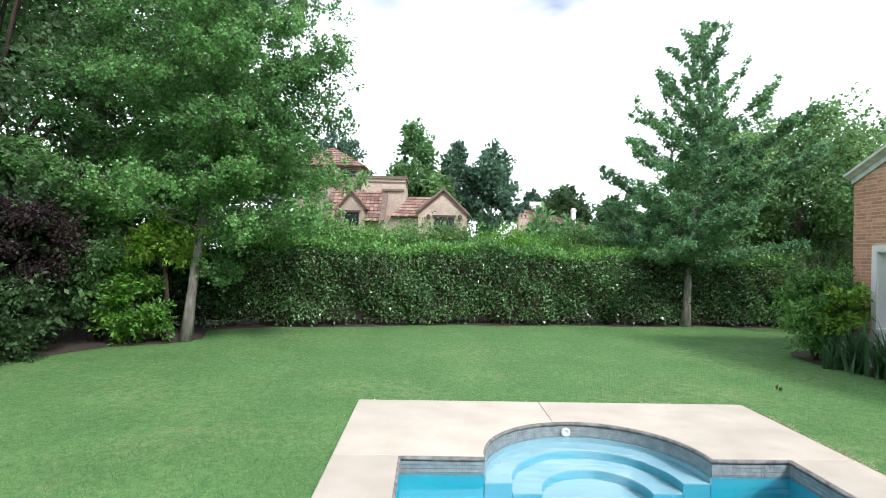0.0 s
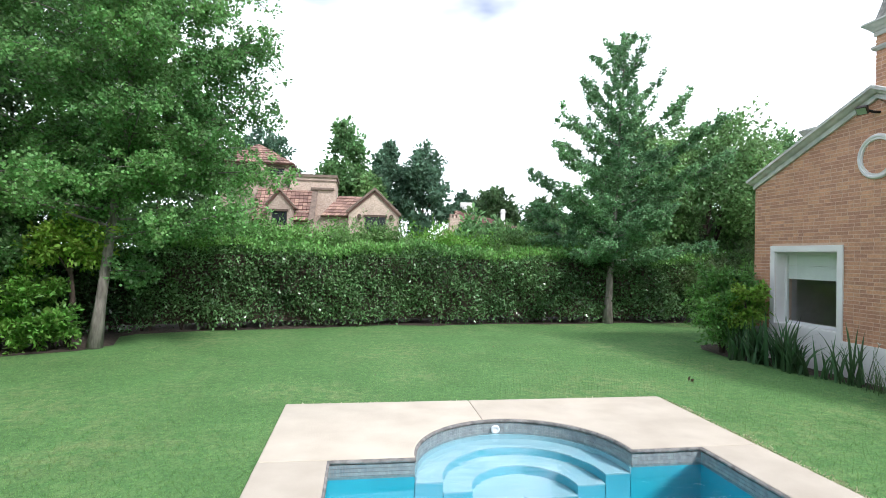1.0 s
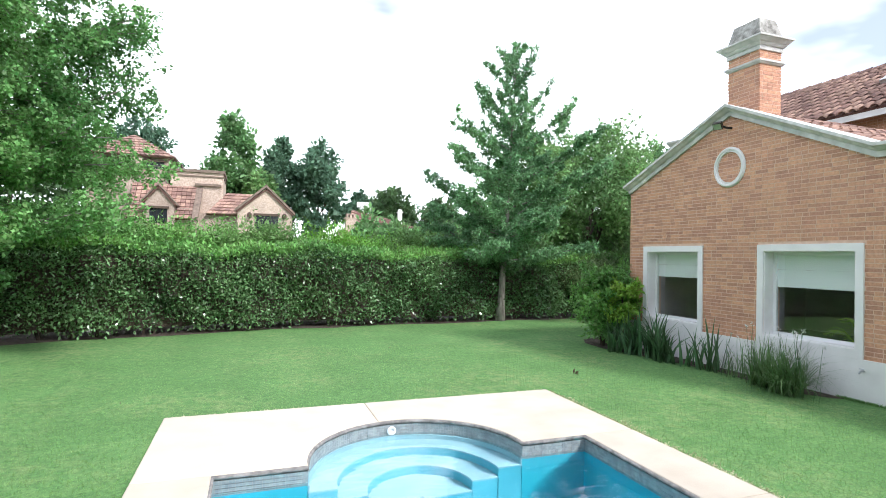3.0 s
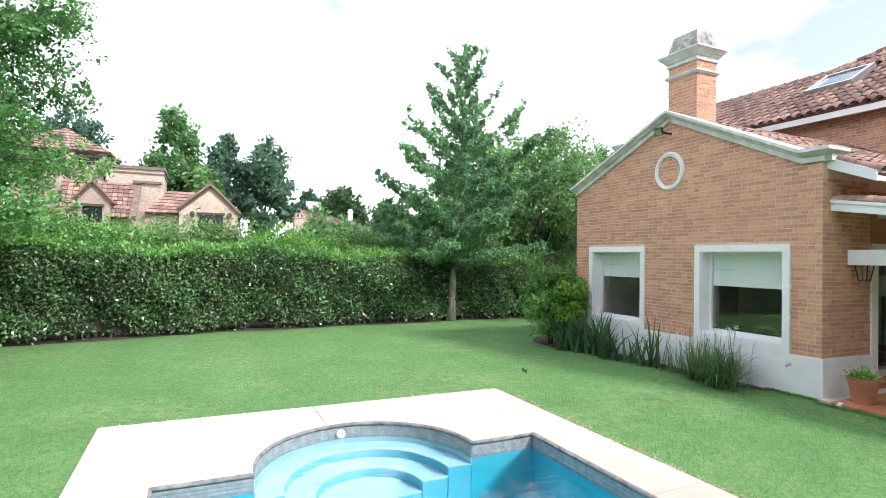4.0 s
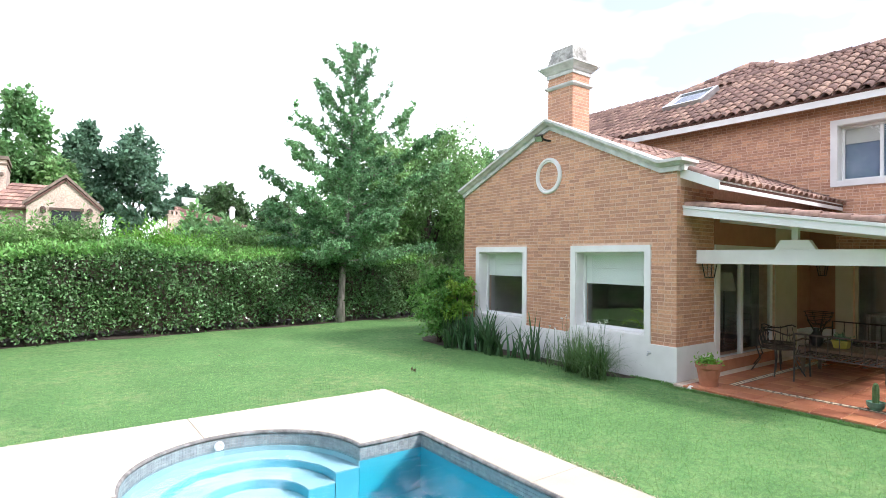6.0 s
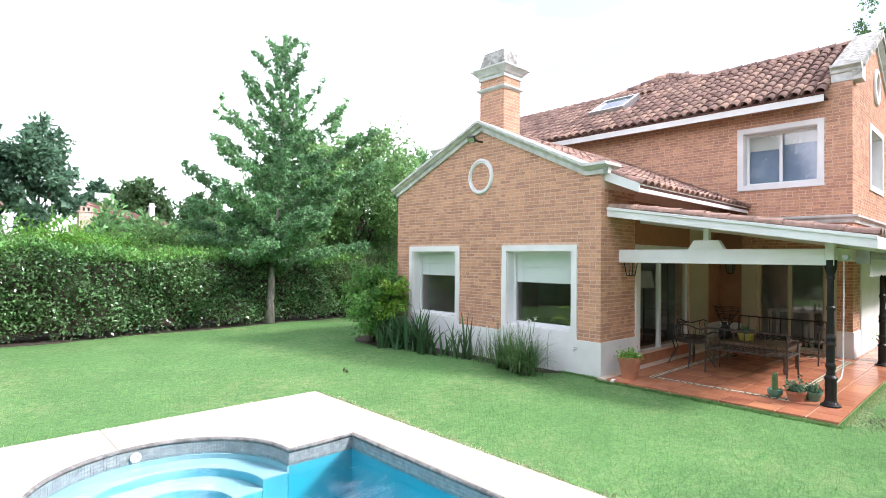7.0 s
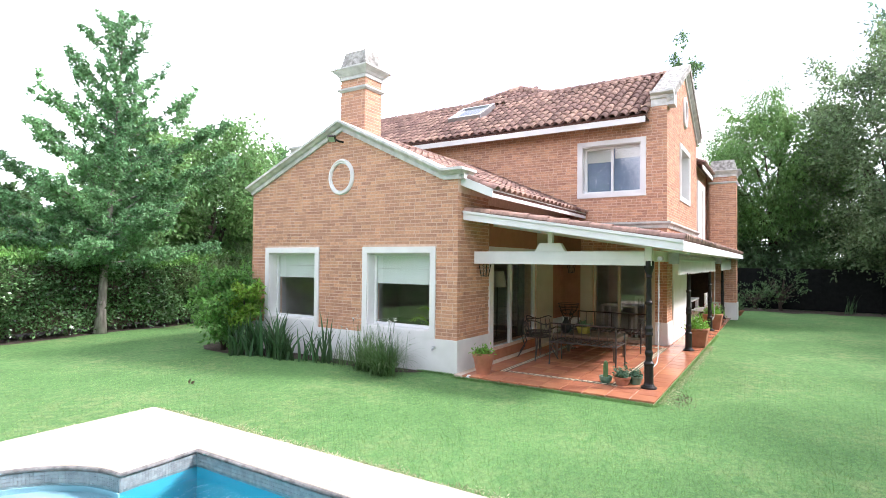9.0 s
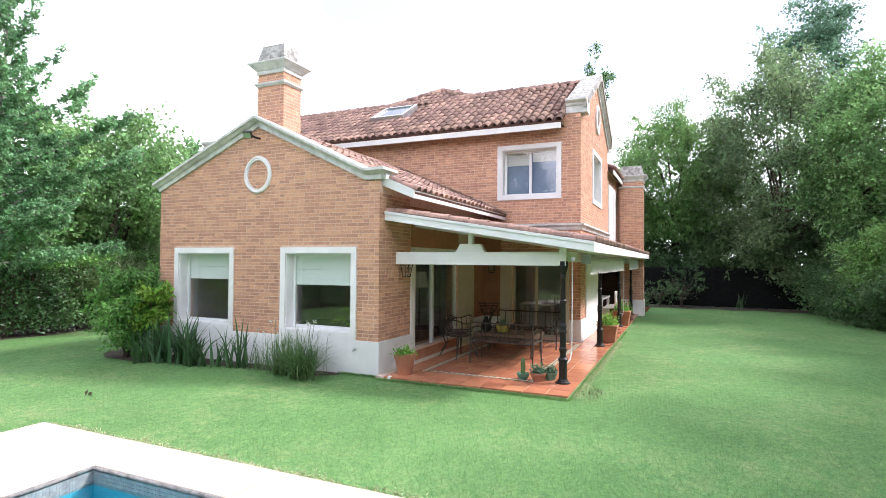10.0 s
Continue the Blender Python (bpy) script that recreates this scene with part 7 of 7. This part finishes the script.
# ---- bricks, roof tiles and floor tiles ----
def lay_bricks(axis, parent, plane, u0, u1, z0, z1, holes, inside, single):
    """Running bond of bricks standing 9 mm proud of a wall that faces -x or -y. Up to `single` full bricks stay objects of their own."""
    rr = random.Random(int(abs(plane) * 1000) + int(z1 * 10))
    H, L, J = 0.0625, 0.225, 0.013
    rest, full = Build(), []
    rows = int(round((z1 - z0) / H)) + 1

    def brick(b, ua, ub, za, zb, d):
        if axis == "x":
            v = [(plane - d, ua, za), (plane - d, ub, za), (plane - d, ub, zb), (plane - d, ua, zb), (plane, ua, za), (plane, ub, za), (plane, ub, zb), (plane, ua, zb)]
        else:
            v = [(ua, plane - d, za), (ub, plane - d, za), (ub, plane - d, zb), (ua, plane - d, zb), (ua, plane, za), (ub, plane, za), (ub, plane, zb), (ua, plane, zb)]
        b.add(v, [(0, 1, 2, 3), (0, 4, 5, 1), (1, 5, 6, 2), (2, 6, 7, 3), (3, 7, 4, 0)])

    for r in range(rows):
        za, zb = z0 + r * H, min(z0 + r * H + H - J, z1)
        if zb - za < 0.02:
            continue
        u = u0 - (L / 2 if r % 2 else 0) - rr.uniform(0, 0.03)
        while u < u1:
            w = L if rr.random() < 0.62 else L * 0.5
            a, b = max(u, u0), min(u + w - J, u1)
            u += w
            if b - a < 0.03:
                continue
            spans = [(a, b)]
            for h in holes:
                if zb > h[2] + 0.005 and za < h[3] - 0.005:
                    spans = [s for p, q in spans for s in ((p, min(q, h[0])), (max(p, h[1]), q)) if s[1] - s[0] > 0.02]
            for p, q in spans:
                if inside and not (inside(p, zb) and inside(q, zb)):
                    continue
                if single and abs(q - p - (L - J)) < 1e-6 and abs(zb - za - (H - J)) < 1e-6 and len(full) < single:
                    full.append((p, za))
                else:
                    brick(rest, p, q, za, zb, 0.002 + 0.004 * rr.random())
    if full:
        one = Build()
        if axis == "x":
            one.add([(-0.004, 0, 0), (-0.004, L - J, 0), (-0.004, L - J, H - J), (-0.004, 0, H - J), (0, 0, 0), (0, L - J, 0), (0, L - J, H - J), (0, 0, H - J)], [(0, 1, 2, 3), (0, 4, 5, 1), (1, 5, 6, 2), (2, 6, 7, 3), (3, 7, 4, 0)])
        else:
            one.add([(0, -0.006, 0), (L - J, -0.006, 0), (L - J, -0.006, H - J), (0, -0.006, H - J), (0, 0, 0), (L - J, 0, 0), (L - J, 0, H - J), (0, 0, H - J)], [(0, 1, 2, 3), (0, 4, 5, 1), (1, 5, 6, 2), (2, 6, 7, 3), (3, 7, 4, 0)])
        me = one.mesh("brick", M_BRICK)
        for p, za in full:
            ob = new("brick", me)
            ob.parent = parent
            ob.location = (plane, p, za) if axis == "x" else (p, plane, za)
            if parent.type == "EMPTY":
                ob.matrix_parent_inverse = Matrix.Translation(-parent.location)
    if rest.f:
        me = bpy.data.meshes.new("brickwork")
        me.from_pydata(rest.v, [], rest.f)
        me.materials.append(M_BRICK)
        ob = new("brickwork", me)
        ob.parent = parent
        if parent.location.length:
            ob.matrix_parent_inverse = Matrix.Translation(-parent.location)
        tagged(ob, kind="stuff")


def lay_tiles(parent, e0, u, v, nrm, wide, long, single, pitch, step, skip):
    rr = random.Random(int(wide * 100))
    basis = Matrix((u, v, nrm)).transposed().to_4x4()
    rest, count = Build(), 0
    base_v = np.array(TILE.v)
    for r in range(int(long / step) + 1):
        for c in range(int(wide / pitch) + 1):
            a, b = min(c * pitch + 0.06, wide - 0.02), min(r * step, long - 0.3) - 0.03
            at = e0 + u * a + v * b + nrm * (0.028 + 0.010 * (rr.random()))
            if skip and skip(at.x, at.y):
                continue
            m = Matrix.Translation(at) @ basis @ pose(0, 0, 0, -2.6 + rr.uniform(-0.8, 0.8), rr.uniform(-2, 2), rr.uniform(-1.6, 1.6))
            if count < single:
                ob = new("roof_tile", TILE_MESH)
                ob.parent = parent
                ob.matrix_basis = m
                count += 1
            else:
                rest.add([m @ Vector(p) for p in base_v], TILE.f)
    if rest.f:
        me = bpy.data.meshes.new("roof_tiles")
        me.from_pydata(rest.v, [], rest.f)
        me.polygons.foreach_set("use_smooth", [True] * len(me.polygons))
        me.materials.append(M_TILE)
        ob = new("roof_tiles", me)
        ob.parent = parent
        tagged(ob, kind="stuff")


def lay_floor(parent):
    """Square terracotta tiles, with a strip of patterned tiles set in."""
    S, J, z0, z1 = 0.33, 0.014, 0.036, 0.062
    tile = Build().box(0, S - J, 0, S - J, 0, z1 - z0).mesh("floor_tile", M_FLOORTILE, bevel=0.003)
    bx0, bx1, by0, by1, bw = 0.50, 4.75, -2.50, -0.56, 0.10
    shift = Matrix.Translation(-parent.location)
    loose = Build()
    count = 0
    for i in range(44):
        for j in range(10):
            x, y = -0.155 + i * S, -3.155 + j * S
            if y + S > -0.02 or x + S > 14.2:
                continue
            if count < 300:
                ob = new("floor_tile", tile)
                ob.parent = parent
                ob.matrix_parent_inverse = shift
                ob.location = (x, y, z0)
                count += 1
            else:
                loose.box(x, x + S - J, y, y + S - J, z0, z1)
    ob = part("floor_tiles", loose, M_FLOORTILE, parent)
    tagged(ob, kind="stuff")
    strip, dark = Build(), Build()
    for a, b, c, d in ((bx0, bx0 + bw, by0 + bw, by1 - bw), (bx0, bx1, by0, by0 + bw), (bx0, bx1, by1 - bw, by1), (bx1 - bw, bx1, by0 + bw, by1 - bw)):
        run_x = (b - a) > (d - c)
        k = int(max(b - a, d - c) / bw)
        for i in range(k):
            if run_x:
                strip.box(a + i * bw + .002, a + (i + 1) * bw - .002, c, d, 0.045, z1 + 0.004)
                mx, my = a + (i + 0.5) * bw, (c + d) / 2
            else:
                strip.box(a, b, c + i * bw + .002, c + (i + 1) * bw - .002, 0.045, z1 + 0.004)
                mx, my = (a + b) / 2, c + (i + 0.5) * bw
            dark.prism([(mx - 0.026, my, z1 + 0.002), (mx, my - 0.020, z1 + 0.002), (mx + 0.026, my, z1 + 0.002), (mx, my + 0.020, z1 + 0.002)], (0, 0, 0.0045))
        for e0, e1 in ((0.0, 0.008), (bw - 0.008, bw)):
            if run_x:
                dark.box(a, b, c + e0, c + e1, z1, z1 + 0.006)
            else:
                dark.box(a + e0, a + e1, c, d, z1, z1 + 0.006)
    part("border_strip", strip, M_BORDER, parent, "cream border tiles")
    part("border_inlay", dark, M_TIMBERSHADE, parent, "dark inlaid pattern")


def under_gable(y, z):
    return z < APEX - abs(y - FW / 2) * RAKE + 0.05


PIECES += [
    ("bricks_x", gable_wall, 0.0, 0.0, FW, 0.58, APEX, [W1, W2], under_gable, 300),
    ("bricks_y", side_wall, 0.0, 0.0, 1.14, 0.58, FH - 0.2, [], None, 120),
    ("bricks_x", upper_wall, UX, UY, 6.5, 0.58, 5.5, [UH, (-2.18, -0.47, 0, 2.19)], None, 0),
    ("bricks_y", south_wall, UY, UX, UX2, 0.58, PA, [SH, (5.8, 12, 0, 2.3)], lambda x, z: z < 5.6 or z < PA - abs(x - RIDGE_X) * PS - 0.02, 0),
]
for job in PIECES:
    if job[0] == "tiles":
        lay_tiles(*job[1:])
    elif job[0] == "floor":
        lay_floor(job[1])
    else:
        lay_bricks(job[0][-1], *job[1:])
